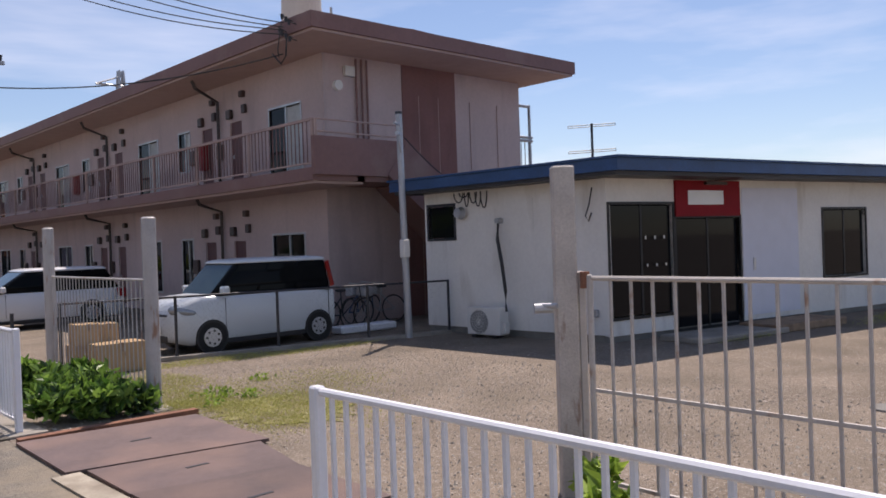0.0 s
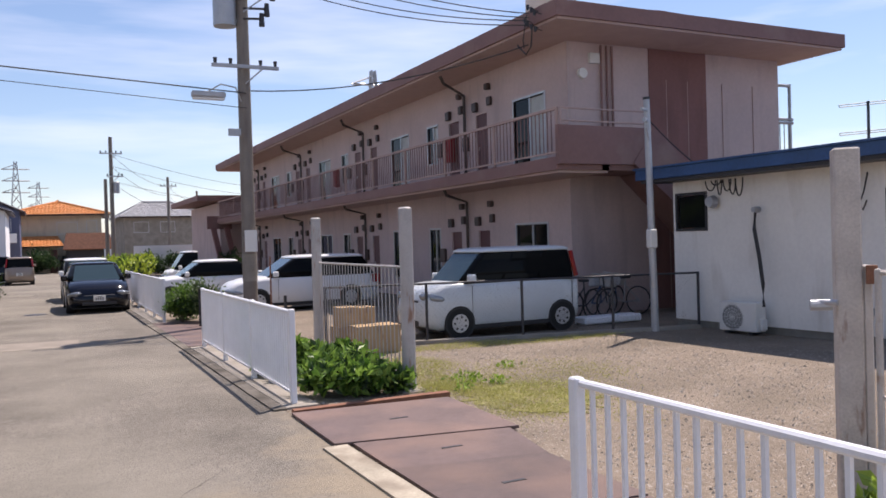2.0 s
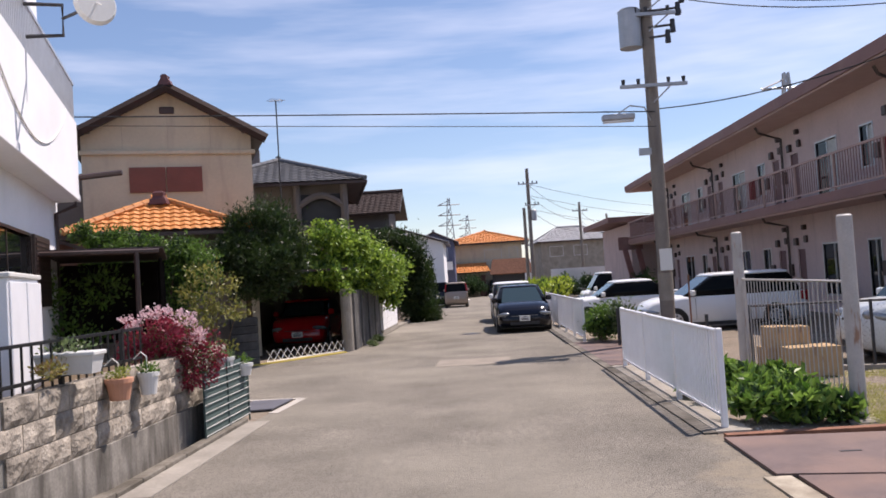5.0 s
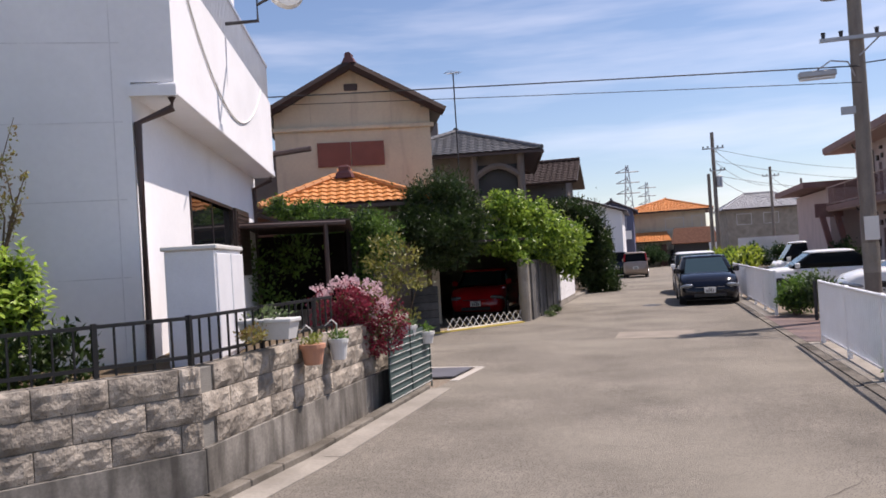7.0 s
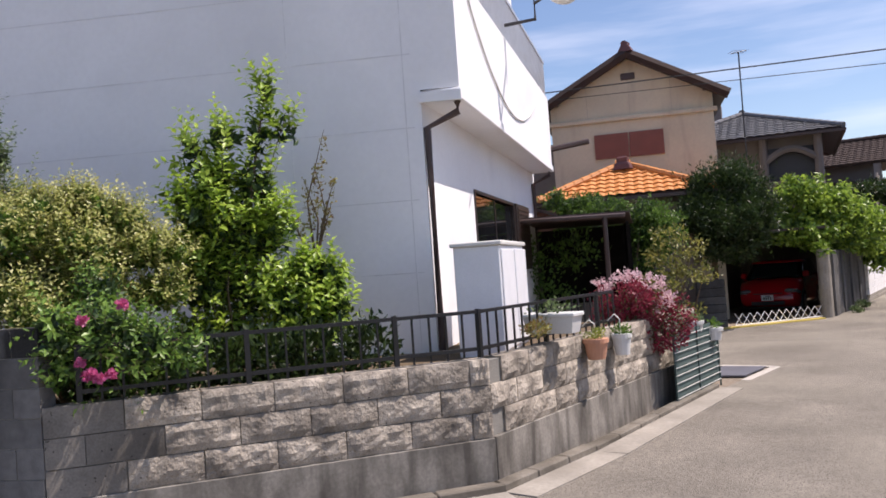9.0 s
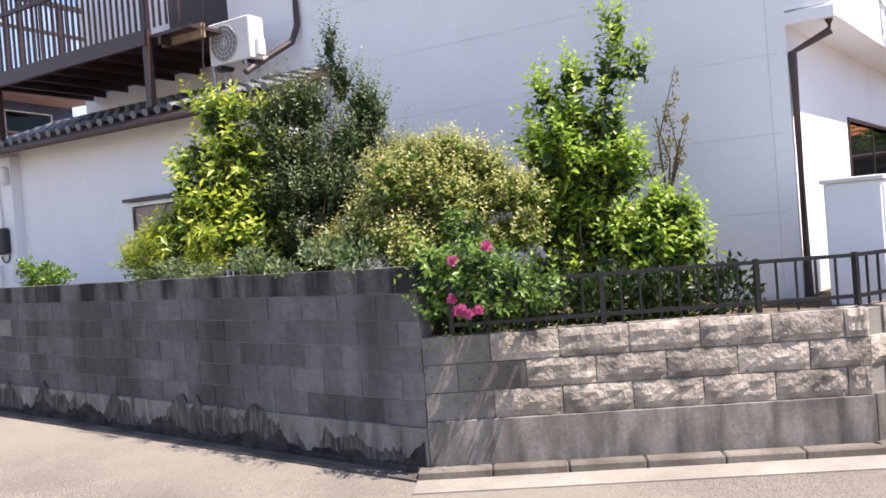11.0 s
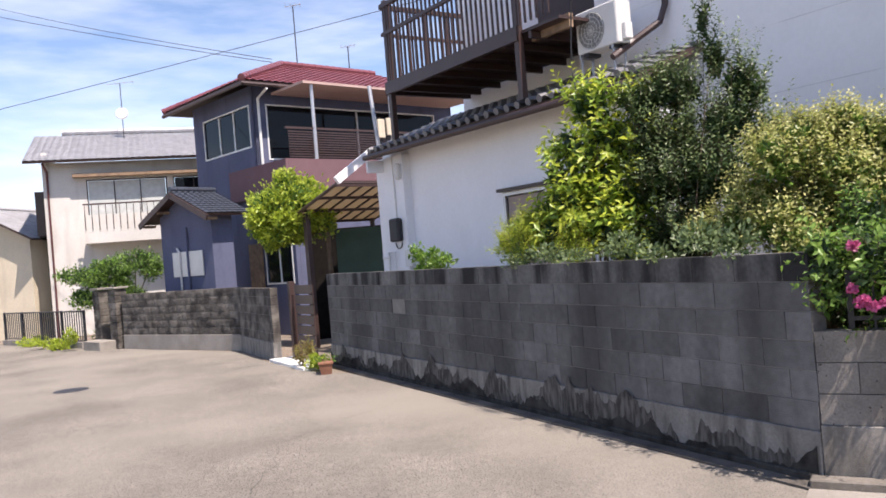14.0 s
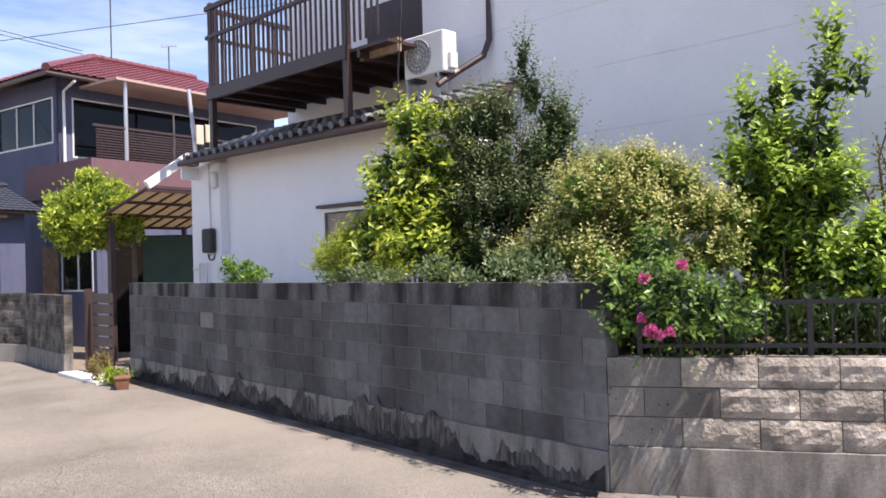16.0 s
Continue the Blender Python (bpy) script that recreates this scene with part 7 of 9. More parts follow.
for z in (8.2, 7.4, 6.4):
    cable((4.5, 58, z), (10.4, 75, z - 0.9), 0.5, 0.014)
    cable((10.4, 75, z - 0.9), (15.4, 90, z - 1.2), 0.5, 0.014)
    cable((4.5, 58, z), (30, 95, z + 0.4), 0.9, 0.014)


def pylon(x, y, h, w):
    p = thing("pylon", (x, y, 0), "distant steel lattice power pylon", "pylon", "pylons")
    bm = bmesh.new()
    r = h * 0.006
    for sx in (-1, 1):
        for sy in (-1, 1):
            tube(bm, (x + sx * w, y + sy * w, 0), (x + sx * w * 0.15, y + sy * w * 0.15, h), r, r, 4)
    for i in range(9):
        a, b = i / 9, (i + 1) / 9
        wa, wb2 = w * (1 - 0.85 * a), w * (1 - 0.85 * b)
        for s in (-1, 1):
            tube(bm, (x - s * wa, y - wa, h * a), (x + s * wb2, y - wb2, h * b), r * 0.7, r * 0.7, 4)
    part("tower", bm, M["galv"], p)
    for k, z in enumerate((0.68, 0.80, 0.92)):
        part("arm", tube(tube(bmesh.new(), (x - h * 0.13, y, h * z), (x + h * 0.13, y, h * z), r, None, 4), (x - h * 0.13, y, h * z), (x, y, h * (z + 0.05)), r * 0.7, None, 4), M["galv"], p)


pylon(-5.9, 300, 31.5, 2.6)
pylon(0.8, 420, 34, 3)
pylon(100, 250, 58, 4.0)

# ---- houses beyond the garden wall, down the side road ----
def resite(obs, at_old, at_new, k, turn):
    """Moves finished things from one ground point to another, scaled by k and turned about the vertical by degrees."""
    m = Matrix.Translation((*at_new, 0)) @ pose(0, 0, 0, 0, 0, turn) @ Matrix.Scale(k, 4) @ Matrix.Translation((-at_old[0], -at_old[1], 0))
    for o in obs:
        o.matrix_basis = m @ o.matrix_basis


ph = thing("slate_blue_house", (-28.5, -0.85, 0), "slate-blue two-storey house with a maroon tiled roof", "house")
PA, PB = Vector((-32.4, -3.17, 0)), Vector((-28.5, -0.85, 0))
dv = (PB - PA).normalized()
pv = Vector((-dv.y, dv.x, 0))
PC = PB + pv * 9.0
m_pl, m_pr = along(PA, PB), along(PB, PC)
bm = bmesh.new()
wall_with_holes(bm, m_pl, (PB - PA).length, -0.1, 8.35, 0.15, [(0.85, 6.35, 4.2, 7.7)])
part("wall", bm, M["purple"], ph)
bm = bmesh.new()
wall_with_holes(bm, m_pr, 9.0, -0.1, 8.35, 0.15, [(0.5, 5.9, 8.0, 7.7)])
part("wall", bm, M["purple"], ph)
window(ph, m_pl, 0.85, 6.35, 4.2, 7.7, M["sign_white"], 3)
window(ph, m_pr, 0.5, 5.9, 8.0, 7.7, M["sign_white"], 4)
m_low = along(PB, PB + dv * 1.95)
bm = bmesh.new()
wall_with_holes(bm, m_low, 1.95, -0.1, 4.55, 0.15, [(0.08, 1.7, 1.7, 3.05)])
obox(bm, m_pr, (0.155, -1.95, -0.1), (8.4, -1.8, 4.55))
part("ground_floor_wall", bm, M["purple"], ph)
window(ph, m_low, 0.08, 1.7, 1.7, 3.05, M["sign_white"], 2)
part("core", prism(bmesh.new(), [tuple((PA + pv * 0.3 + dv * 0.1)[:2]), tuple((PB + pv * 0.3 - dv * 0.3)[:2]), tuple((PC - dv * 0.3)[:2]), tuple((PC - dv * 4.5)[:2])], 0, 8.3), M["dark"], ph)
o = 0.8
e = [PA - dv * o - pv * o, PB + dv * o - pv * o, PC + dv * o + pv * o, PA + pv * 9.0 - dv * o + pv * o]
q0, q1 = PA.lerp(PB, 0.5) + pv * 2.6, PA.lerp(PB, 0.5) + pv * 7.0
ze, zp = 8.3, 9.75
E3 = [Vector((v.x, v.y, ze)) for v in e]
Q3 = [Vector((v.x, v.y, zp)) for v in (q0, q1)]
tile_roof("roof_slope", E3[0], E3[1], Q3[0], Q3[0], M["red_tile"], ph, 0.28)
tile_roof("roof_slope", E3[1], E3[2], Q3[1], Q3[0], M["red_tile"], ph, 0.28)
tile_roof("roof_slope", E3[3], E3[0], Q3[0], Q3[1], M["red_tile"], ph, 0.28)
for a, b in ((E3[0], Q3[0]), (E3[1], Q3[0]), (Q3[0], Q3[1])):
    ridge_cap(ph, [a + Vector((0, 0, 0.08)), b + Vector((0, 0, 0.08))], M["red_tile"], 0.13)
part("gutter", poly_tube(bmesh.new(), [E3[0] - Vector((0, 0, 0.1)), E3[1] - Vector((0, 0, 0.1)), E3[2] - Vector((0, 0, 0.1))], 0.07, 6), M["brown_metal"], ph)
part("balcony", obox(obox(bmesh.new(), m_pr, (-0.1, -2.1, 4.553), (8.5, -2.0, 5.6)), m_pr, (-0.1, -2.0, 4.553), (8.5, -0.003, 4.7)), M["plum"], ph)
part("balcony_side", obox(bmesh.new(), m_pr, (-0.2, -2.1, 4.55), (-0.103, 1.7, 5.6)), M["plum"], ph)
br = part("balcony_rail", obox(bmesh.new(), m_pr, (-0.1, -2.08, 6.55), (8.5, -2.02, 6.62)), M["brown_metal"], ph)
for i in range(11):
    part("slat", obox(bmesh.new(), m_pr, (0.0, -2.06, 5.65 + i * 0.08), (8.4, -2.04, 5.69 + i * 0.08)), M["brown_metal"], br)
for x in (1.0, 4.2):
    part("balcony_post", tube(bmesh.new(), m_pr @ Vector((x, -2.05, 5.6)), m_pr @ Vector((x, -2.05, 8.05)), 0.06, None, 8), M["alu"], ph)
part("balcony_roof", obox(bmesh.new(), m_pr, (0.6, -2.2, 8.02), (8.6, -0.2, 8.1)), M["soffit"], ph)
part("downpipe", poly_tube(bmesh.new(), [m_pr @ Vector((0.1, -0.8, 8.1)), m_pr @ Vector((0.15, -0.08, 7.9)), m_pr @ Vector((0.15, -0.08, 0.2))], 0.05, 6), M["sign_white"], ph)
part("laundry", obox(obox(bmesh.new(), m_pr, (3.5, -2.2, 6.35), (3.8, -2.12, 7.0), 0.02), m_pr, (3.88, -2.2, 6.45), (4.1, -2.12, 7.05), 0.02), M["cream"], ph)
# porch wing of that house
pw, mpw, PWW = gable_house("entrance_wing", (-28.6, -4.2), (-26.2, -2.1), 0.95, 4.9, 5.65, M["purple"], M["slate_tile"], "slate-blue entrance wing with a small gabled roof", 0.55)
part("vent_louvre", obox(bmesh.new(), mpw, (0.7, -0.05, 2.55), (2.6, -0.003, 3.5), 0.01), M["alu"], pw)
part("pipe", poly_tube(bmesh.new(), [mpw @ Vector((1.7, -0.06, 0)), mpw @ Vector((1.7, -0.06, 4.4))], 0.05, 6), M["purple"], pw)
for xa, xb in ((-0.6, PWW / 2), (PWW + 0.6, PWW / 2)):
    za, zb = 4.9 - 0.75 / (PWW / 2) * 0.6 + 0.08, 5.73
    part("barge_board", solid(bmesh.new(), [mpw @ Vector((xa, -0.6, za)), mpw @ Vector((xb, -0.6, zb)), mpw @ Vector((xb, -0.52, zb)), mpw @ Vector((xa, -0.52, za))], 0.2), M["brown_metal"], pw)
for k in range(5):
    x = -0.35 + k * (PWW + 0.7) / 4
    z = 5.52 - abs(x - PWW / 2) * 0.75 / (PWW / 2)
    part("purlin", obox(bmesh.new(), mpw, (x - 0.05, -0.5, z - 0.06), (x + 0.05, 0.0, z + 0.04)), M["wood"], pw)
part("pipe_elbow", poly_tube(bmesh.new(), [mpw @ Vector((1.2, -0.07, 0)), mpw @ Vector((1.2, -0.07, 3.5)), mpw @ Vector((1.05, -0.07, 3.65))], 0.045, 6), M["ac"], pw)
part("wood_panel", obox(bmesh.new(), m_pl, (3.55, -0.06, 1.3), (4.4, -0.003, 3.05)), M["wood"], ph)

th = thing("white_tiled_house", (-41.2, -10.7, 0), "white two-storey house with a light grey tiled roof", "house")
TA, TB = Vector((-41.2, -10.9, 0)), Vector((-42.6, -1.5, 0))
m_t = along(TA, TB)
TL = (TB - TA).length
bm = bmesh.new()
wall_with_holes(bm, m_t, TL, -0.1, 8.1, 0.15, [(1.9, 5.3, 5.4, 7.2), (5.8, 6.0, 7.6, 7.2)])
part("wall", bm, M["off_white"], th)
window(th, m_t, 1.9, 5.3, 5.4, 7.2, M["bronze"], 3, curtain=M["curtain"], glass=M["curtain"])
window(th, m_t, 5.8, 6.0, 7.6, 7.2, M["bronze"], 2)
part("end_wall", prism(bmesh.new(), [tuple((TA + Vector((0, 0.0, 0)))[:2]), tuple((m_t @ Vector((0.2, 0.16, 0)))[:2]), tuple((m_t @ Vector((0.2, 9, 0)))[:2]), tuple((m_t @ Vector((0, 9, 0)))[:2])], -0.1, 8.6), M["off_white"], th)
tile_roof("roof_slope", m_t @ Vector((-0.7, -0.8, 8.1)), m_t @ Vector((TL + 0.7, -0.8, 8.1)), m_t @ Vector((TL + 0.7, 4.5, 10.1)), m_t @ Vector((-0.7, 4.5, 10.1)), M["light_tile"], th, 0.3)
ridge_cap(th, [m_t @ Vector((0.6, 4.4, 10.25)), m_t @ Vector((TL, 4.4, 10.25))], M["light_tile"], 0.16)
part("band", obox(bmesh.new(), m_t, (1.3, -0.5, 7.35), (TL, -0.003, 7.5)), M["wood"], th)
part("balcony", obox(obox(bmesh.new(), m_t, (1.7, -1.2, 4.2), (TL, -0.003, 4.7)), m_t, (1.7, -1.2, 4.702), (TL, -1.1, 5.5)), M["off_white"], th)
br = part("balcony_rail", obox(bmesh.new(), m_t, (1.7, -1.25, 5.95), (TL, -1.2, 6.02)), M["brown_metal"], th)
for i in range(26):
    part("bar", obox(bmesh.new(), m_t, (1.75 + i * 0.3, -1.24, 4.8), (1.78 + i * 0.3, -1.21, 5.95)), M["brown_metal"], br)
part("downpipe", poly_tube(bmesh.new(), [m_t @ Vector((0.1, -0.6, 8.0)), m_t @ Vector((0.2, -0.06, 7.7)), m_t @ Vector((0.2, -0.06, 0))], 0.06, 6), M["maroon"], th)
part("bay_window", obox(bmesh.new(), along(TA, m_t @ Vector((0, 8, 0))), (1.0, -0.0, 4.8), (2.6, 0.5, 6.9)), M["bronze"], th)
an_t = an = thing("roof_antenna", (-43, -7.6, 9.5), "thin roof antenna with a round white dish", "antenna", "roof antennas")
ap = m_t @ Vector((3.6, 3.5, 0))
antenna(an, ap.x, ap.y, 9.6, 12.6, 4, 0.7, (0.1, 1))
part("dish", tube(bmesh.new(), (ap.x + 0.1, ap.y, 11.0), (ap.x + 0.2, ap.y, 11.02), 0.32, 0.28, 18), M["sign_white"], an)
an_p = an = thing("roof_antenna", (-31, 1, 9.5), "thin roof antenna with guy wires", "antenna", "roof antennas")
antenna(an, Q3[0].x + 0.4, Q3[0].y + 0.6, 9.7, 11.9, 4, 0.3, (0, 1))
an_q = an = thing("roof_antenna", (-31, 4, 9.5), "thin roof antenna with guy wires", "antenna", "roof antennas")
antenna(an, Q3[1].x, Q3[1].y - 1.0, 9.7, 11.0, 4, 0.3, (0, 1))
fn, _, _ = gable_house("far_neighbour", (-46, -18), (-44, -12.5), 6, 5.0, 6.5, M["cream"], M["light_tile"], "white neighbouring house with a tiled porch", 0.5)

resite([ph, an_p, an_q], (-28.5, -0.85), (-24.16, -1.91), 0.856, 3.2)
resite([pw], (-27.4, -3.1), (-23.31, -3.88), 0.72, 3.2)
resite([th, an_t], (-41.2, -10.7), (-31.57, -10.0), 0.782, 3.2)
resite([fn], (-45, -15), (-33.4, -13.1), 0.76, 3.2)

# street wall, gate and canopy
block_wall("wall_neighbour", (-23.85, -5.86), (-20.12, -2.31), 0.38, 1.5, 0.19, 0.4, 0.15, M["mottled"], "mottled grey block wall of the neighbouring garden", rough=0.012, seed=8, stem_mat=M["concrete"])
block_wall("wall_gate_side", (-20.12, -2.31), (-17.31, -1.34), 0.36, 1.48, 0.19, 0.4, 0.15, M["mottled"], "dark shaded block wall beside the timber gate", seed=9)
pillars = []
for p in ((-29.5, -6.1), (-30.5, -6.8)):
    col = thing("gate_pillar", (*p, 0), "stone-faced garden gate pillar", "gate pillar", "garden pillars")
    for i in range(9):
        part("block", obox(bmesh.new(), along(p, (-28.8, -5.55)), (0, 0, i * 0.22), (0.5, 0.4, i * 0.22 + 0.21), 0.012), M["mottled"], col)
    part("cap", obox(bmesh.new(), along(p, (-28.8, -5.55)), (-0.06, -0.06, 1.985), (0.56, 0.46, 2.05), 0.01), M["concrete"], col)
    pillars.append(col)
gs = part("gate_step", obox(bmesh.new(), along((-30.0, -7.1), (-29.0, -6.4)), (0, 0, -0.05), (1.3, 0.6, 0.3), 0.02), M["concrete"], None, "pale concrete entrance step", kind="structure", category="step")
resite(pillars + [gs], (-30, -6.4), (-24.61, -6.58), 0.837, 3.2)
bar_fence("garden_fence", (-25.35, -7.32), (-30.16, -11.3), 1.1, M["dark"], "dark steel garden fence along the side road", "garden fences", 5, pitch=0.16, bar=0.012, low=0.2)
part("fence_plinth", obox(bmesh.new(), along((-30.16, -11.3), (-25.35, -7.32)), (0, -0.1, -0.1), (6.24, 0.1, 0.17)), M["concrete"], None, "low concrete plinth under the garden fence", kind="structure", category="kerb")
sheet = leaf_mat("canopy_sheet", (0.55, 0.46, 0.33), (0.7, 0.6, 0.45))
ent = thing("entrance_canopy", (-19.5, 0.2, 0), "brown framed canopy with translucent panels over the gate", "canopy")
c0, c1, c2, c3 = Vector((-19.7, -1.02, 2.92)), Vector((-21.18, 1.11, 2.92)), Vector((-19.41, 2.34, 3.58)), Vector((-17.93, 0.21, 3.58))
for i in range(8):
    a, b = c0.lerp(c1, i / 7), c3.lerp(c2, i / 7)
    part("rafter", poly_tube(bmesh.new(), [a, b], 0.04, 6), M["brown_metal"], ent)
    if i < 7:
        a2, b2 = c0.lerp(c1, (i + 1) / 7), c3.lerp(c2, (i + 1) / 7)
        part("panel", solid(bmesh.new(), [a + (a2 - a) * 0.1, a + (a2 - a) * 0.9, b + (b2 - b) * 0.9, b + (b2 - b) * 0.1], 0.01), sheet, ent)
for a, b in ((c0, c1), (c3, c2), (c0.lerp(c3, 0.33), c1.lerp(c2, 0.33)), (c0.lerp(c3, 0.66), c1.lerp(c2, 0.66))):
    part("purlin", poly_tube(bmesh.new(), [a, b], 0.06, 6), M["brown_metal"], ent)
part("fascia", obox(bmesh.new(), along(c3, c2), (-0.05, -0.05, 3.5), (2.65, -0.01, 3.63)), M["brown_metal"], ent)
part("post", obox(bmesh.new(), along((-19.22, -0.62), (-18.4, 0.0)), (0, 0, -0.1), (0.12, 0.12, 3.06)), M["brown_metal"], ent)
part("post", tube(bmesh.new(), (-20.95, 1.05, -0.1), (-20.95, 1.05, 2.93), 0.06, None, 8), M["brown_metal"], ent)
tg = thing("timber_gate", (-18.6, 0, 0), "half-open slatted timber gate with dark posts", "gate")
# timber takes the dark brown so that deep shade is in its colour
for i in range(7):
    part("slat", obox(bmesh.new(), along((-18.9, -0.1), (-17.9, 0.3)), (0.03, 0.0, 0.15 + i * 0.22), (1.0, 0.03, 0.34 + i * 0.22), 0.005), M["brown_metal"], tg)
part("post", obox(bmesh.new(), along((-19.0, -0.15), (-18, 0.25)), (-0.1, -0.05, -0.1), (0.03, 0.08, 1.75)), M["brown_metal"], tg)
# porch wall whose near-black colour paints the shade beneath the canopy
pbw = part("porch_back_wall", obox(bmesh.new(), along((-21.5, 0.45), (-21.2, 3.2)), (0, 0, -0.1), (2.75, 0.1, 2.75)), M["shade"], None, "porch wall behind the gate, coloured near-black for shade", kind="structure", category="wall")
scr = part("screen", obox(bmesh.new(), along((-20.9, 1.05), (-20.7, 2.6)), (0, 0, 0.0), (1.55, 0.04, 2.7)), mat("green_screen", (0.03, 0.07, 0.05), 0.6, vary=0.15), None, "green translucent screen behind the gate", category="screen")
slb = part("entrance_slab", prism(bmesh.new(), [(-19.3, -0.75), (-17.0, -0.05), (-17.1, 0.5), (-19.4, -0.2)], -0.05, 0.05), M["sign_white"], None, "white tiled entrance slab at the gate", kind="structure", category="pavement")
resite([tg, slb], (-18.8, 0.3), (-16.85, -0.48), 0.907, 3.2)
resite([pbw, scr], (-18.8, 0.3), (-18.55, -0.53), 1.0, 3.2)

# ---- plants ----
CITRUS = [(-9.26, 3.04, 3.44, 0.36, 0.29), (-9.09, 3.48, 3.41, 0.23, 0.23), (-9.36, 2.76, 2.9, 0.32, 0.26), (-9.22, 3.15, 2.94, 0.39, 0.32), (-9.32, 2.87, 2.34, 0.45, 0.32), (-9.42, 2.57, 2.66, 0.16, 0.16), (-9.25, 3.08, 1.97, 0.45, 0.32), (-9.44, 2.49, 2.02, 0.25, 0.25), (-9.08, 3.5, 2.85, 0.26, 0.39)]
OLIVE = [(-8.63, 4.13, 4.16, 0.08, 0.32), (-8.6, 4.19, 3.77, 0.16, 0.32), (-8.49, 4.39, 3.46, 0.23, 0.26), (-8.74, 3.9, 3.4, 0.23, 0.23), (-8.55, 4.27, 3.04, 0.39, 0.32), (-8.79, 3.8, 2.88, 0.32, 0.32), (-8.89, 3.6, 2.45, 0.38, 0.38), (-8.67, 4.06, 2.47, 0.45, 0.39), (-8.83, 3.73, 1.92, 0.58, 0.29), (-8.41, 4.52, 3.31, 0.16, 0.16), (-8.93, 3.5, 3.3, 0.28, 0.34), (-8.93, 3.52, 2.85, 0.34, 0.36), (-8.78, 3.72, 3.45, 0.26, 0.28), (-8.95, 3.45, 2.4, 0.34, 0.3), (-8.4, 4.6, 2.75, 0.34, 0.34)]
GOLD_BUSH = [(-7.17, 3.88, 2.51, 0.28, 0.25), (-7.02, 4.13, 2.66, 0.33, 0.22), (-6.84, 4.41, 2.66, 0.33, 0.22), (-6.65, 4.67, 2.54, 0.33, 0.22), (-7.16, 3.9, 2.07, 0.39, 0.33), (-6.93, 4.28, 2.14, 0.44, 0.33), (-6.6, 4.74, 2.26, 0.39, 0.25), (-6.39, 4.99, 2.23, 0.22, 0.17), (-7.28, 3.69, 1.92, 0.33, 0.22), (-6.88, 4.34, 1.75, 0.33, 0.28),
    (-7.01, 4.15, 1.65, 0.33, 0.25), (-7.67, 3.52, 1.9, 0.22, 0.2), (-7.24, 3.7, 2.09, 0.3, 0.25), (-7.36, 3.6, 1.8, 0.25, 0.15), (-6.89, 3.8, 1.9, 0.35, 0.28), (-6.63, 3.83, 1.73, 0.28, 0.25), (-6.37, 3.8, 1.45, 0.22, 0.3), (-6.83, 3.8, 2.42, 0.3, 0.25), (-6.55, 4.84, 2.25, 0.28, 0.25), (-6.93, 4.35, 2.65, 0.35, 0.2), (-6.85, 4.2, 2.42, 0.38, 0.28), (-6.62, 4.25, 2.3, 0.34, 0.28), (-6.7, 4.5, 2.62, 0.3, 0.2)]
ROSE_BUSH = [(-6.29, 4.0, 1.51, 0.23, 0.25), (-6.11, 4.25, 1.48, 0.25, 0.25), (-6.24, 4.06, 1.23, 0.25, 0.18), (-6.06, 4.31, 1.28, 0.2, 0.2), (-6.35, 3.9, 1.29, 0.15, 0.2), (-5.97, 4.43, 1.51, 0.15, 0.2), (-5.89, 3.6, 1.63, 0.16, 0.2), (-5.84, 3.58, 1.37, 0.18, 0.2), (-5.78, 3.72, 1.67, 0.2, 0.2), (-5.66, 3.87, 1.63, 0.2, 0.2),
    (-5.54, 4.04, 1.47, 0.2, 0.2), (-5.64, 3.82, 1.25, 0.2, 0.2), (-5.39, 4.22, 1.32, 0.18, 0.2), (-6.14, 4.12, 1.87, 0.25, 0.25), (-5.74, 3.42, 1.57, 0.1, 0.16), (-5.79, 3.42, 1.73, 0.14, 0.1)]
BAY_TREE = [(-6.21, 6.18, 3.81, 0.12, 0.26), (-6.28, 6.11, 3.38, 0.17, 0.29), (-6.09, 6.29, 3.46, 0.16, 0.2), (-6.54, 5.84, 3.37, 0.21, 0.21), (-6.74, 5.62, 3.29, 0.15, 0.18), (-6.61, 5.77, 2.97, 0.32, 0.26), (-6.33, 6.06, 2.87, 0.29, 0.35), (-6.78, 5.58, 2.7, 0.21, 0.24), (-6.56, 5.82, 2.43, 0.41, 0.29), (-6.28, 6.1, 2.33, 0.26, 0.29),
    (-6.71, 5.66, 1.92, 0.41, 0.35), (-6.36, 6.03, 1.76, 0.41, 0.35), (-6.67, 5.71, 1.33, 0.47, 0.35), (-6.35, 6.04, 1.23, 0.35, 0.29)]
BAY_BUSH = [(-5.8, 6.16, 1.94, 0.28, 0.19), (-5.6, 6.33, 1.88, 0.19, 0.19), (-5.9, 6.07, 1.64, 0.31, 0.28), (-5.62, 6.31, 1.6, 0.25, 0.22), (-5.76, 6.19, 1.34, 0.28, 0.25), (-5.97, 6.01, 1.21, 0.28, 0.22)]
FEATHERY = [(-9.68, 2.17, 2.06, 0.22, 0.22), (-9.62, 2.41, 2.1, 0.29, 0.23), (-9.65, 2.28, 1.86, 0.32, 0.19), (-9.57, 2.57, 1.83, 0.32, 0.19), (-10.5, 2.24, 1.92, 0.25, 0.18), (-10.09, 2.36, 2.03, 0.28, 0.2), (-9.15, 2.65, 2.0, 0.3, 0.22), (-10.13, 2.29, 1.77, 0.25, 0.12), (-8.97, 2.64, 1.76, 0.3, 0.15), (-9.7, 2.5, 2.14, 0.28, 0.18)]
SPRIG = [(-13.02, 1.47, 1.85, 0.26, 0.17), (-12.97, 1.68, 1.77, 0.26, 0.14), (-13.03, 1.3, 1.9, 0.16, 0.2), (-13.02, 1.48, 1.65, 0.34, 0.16)]
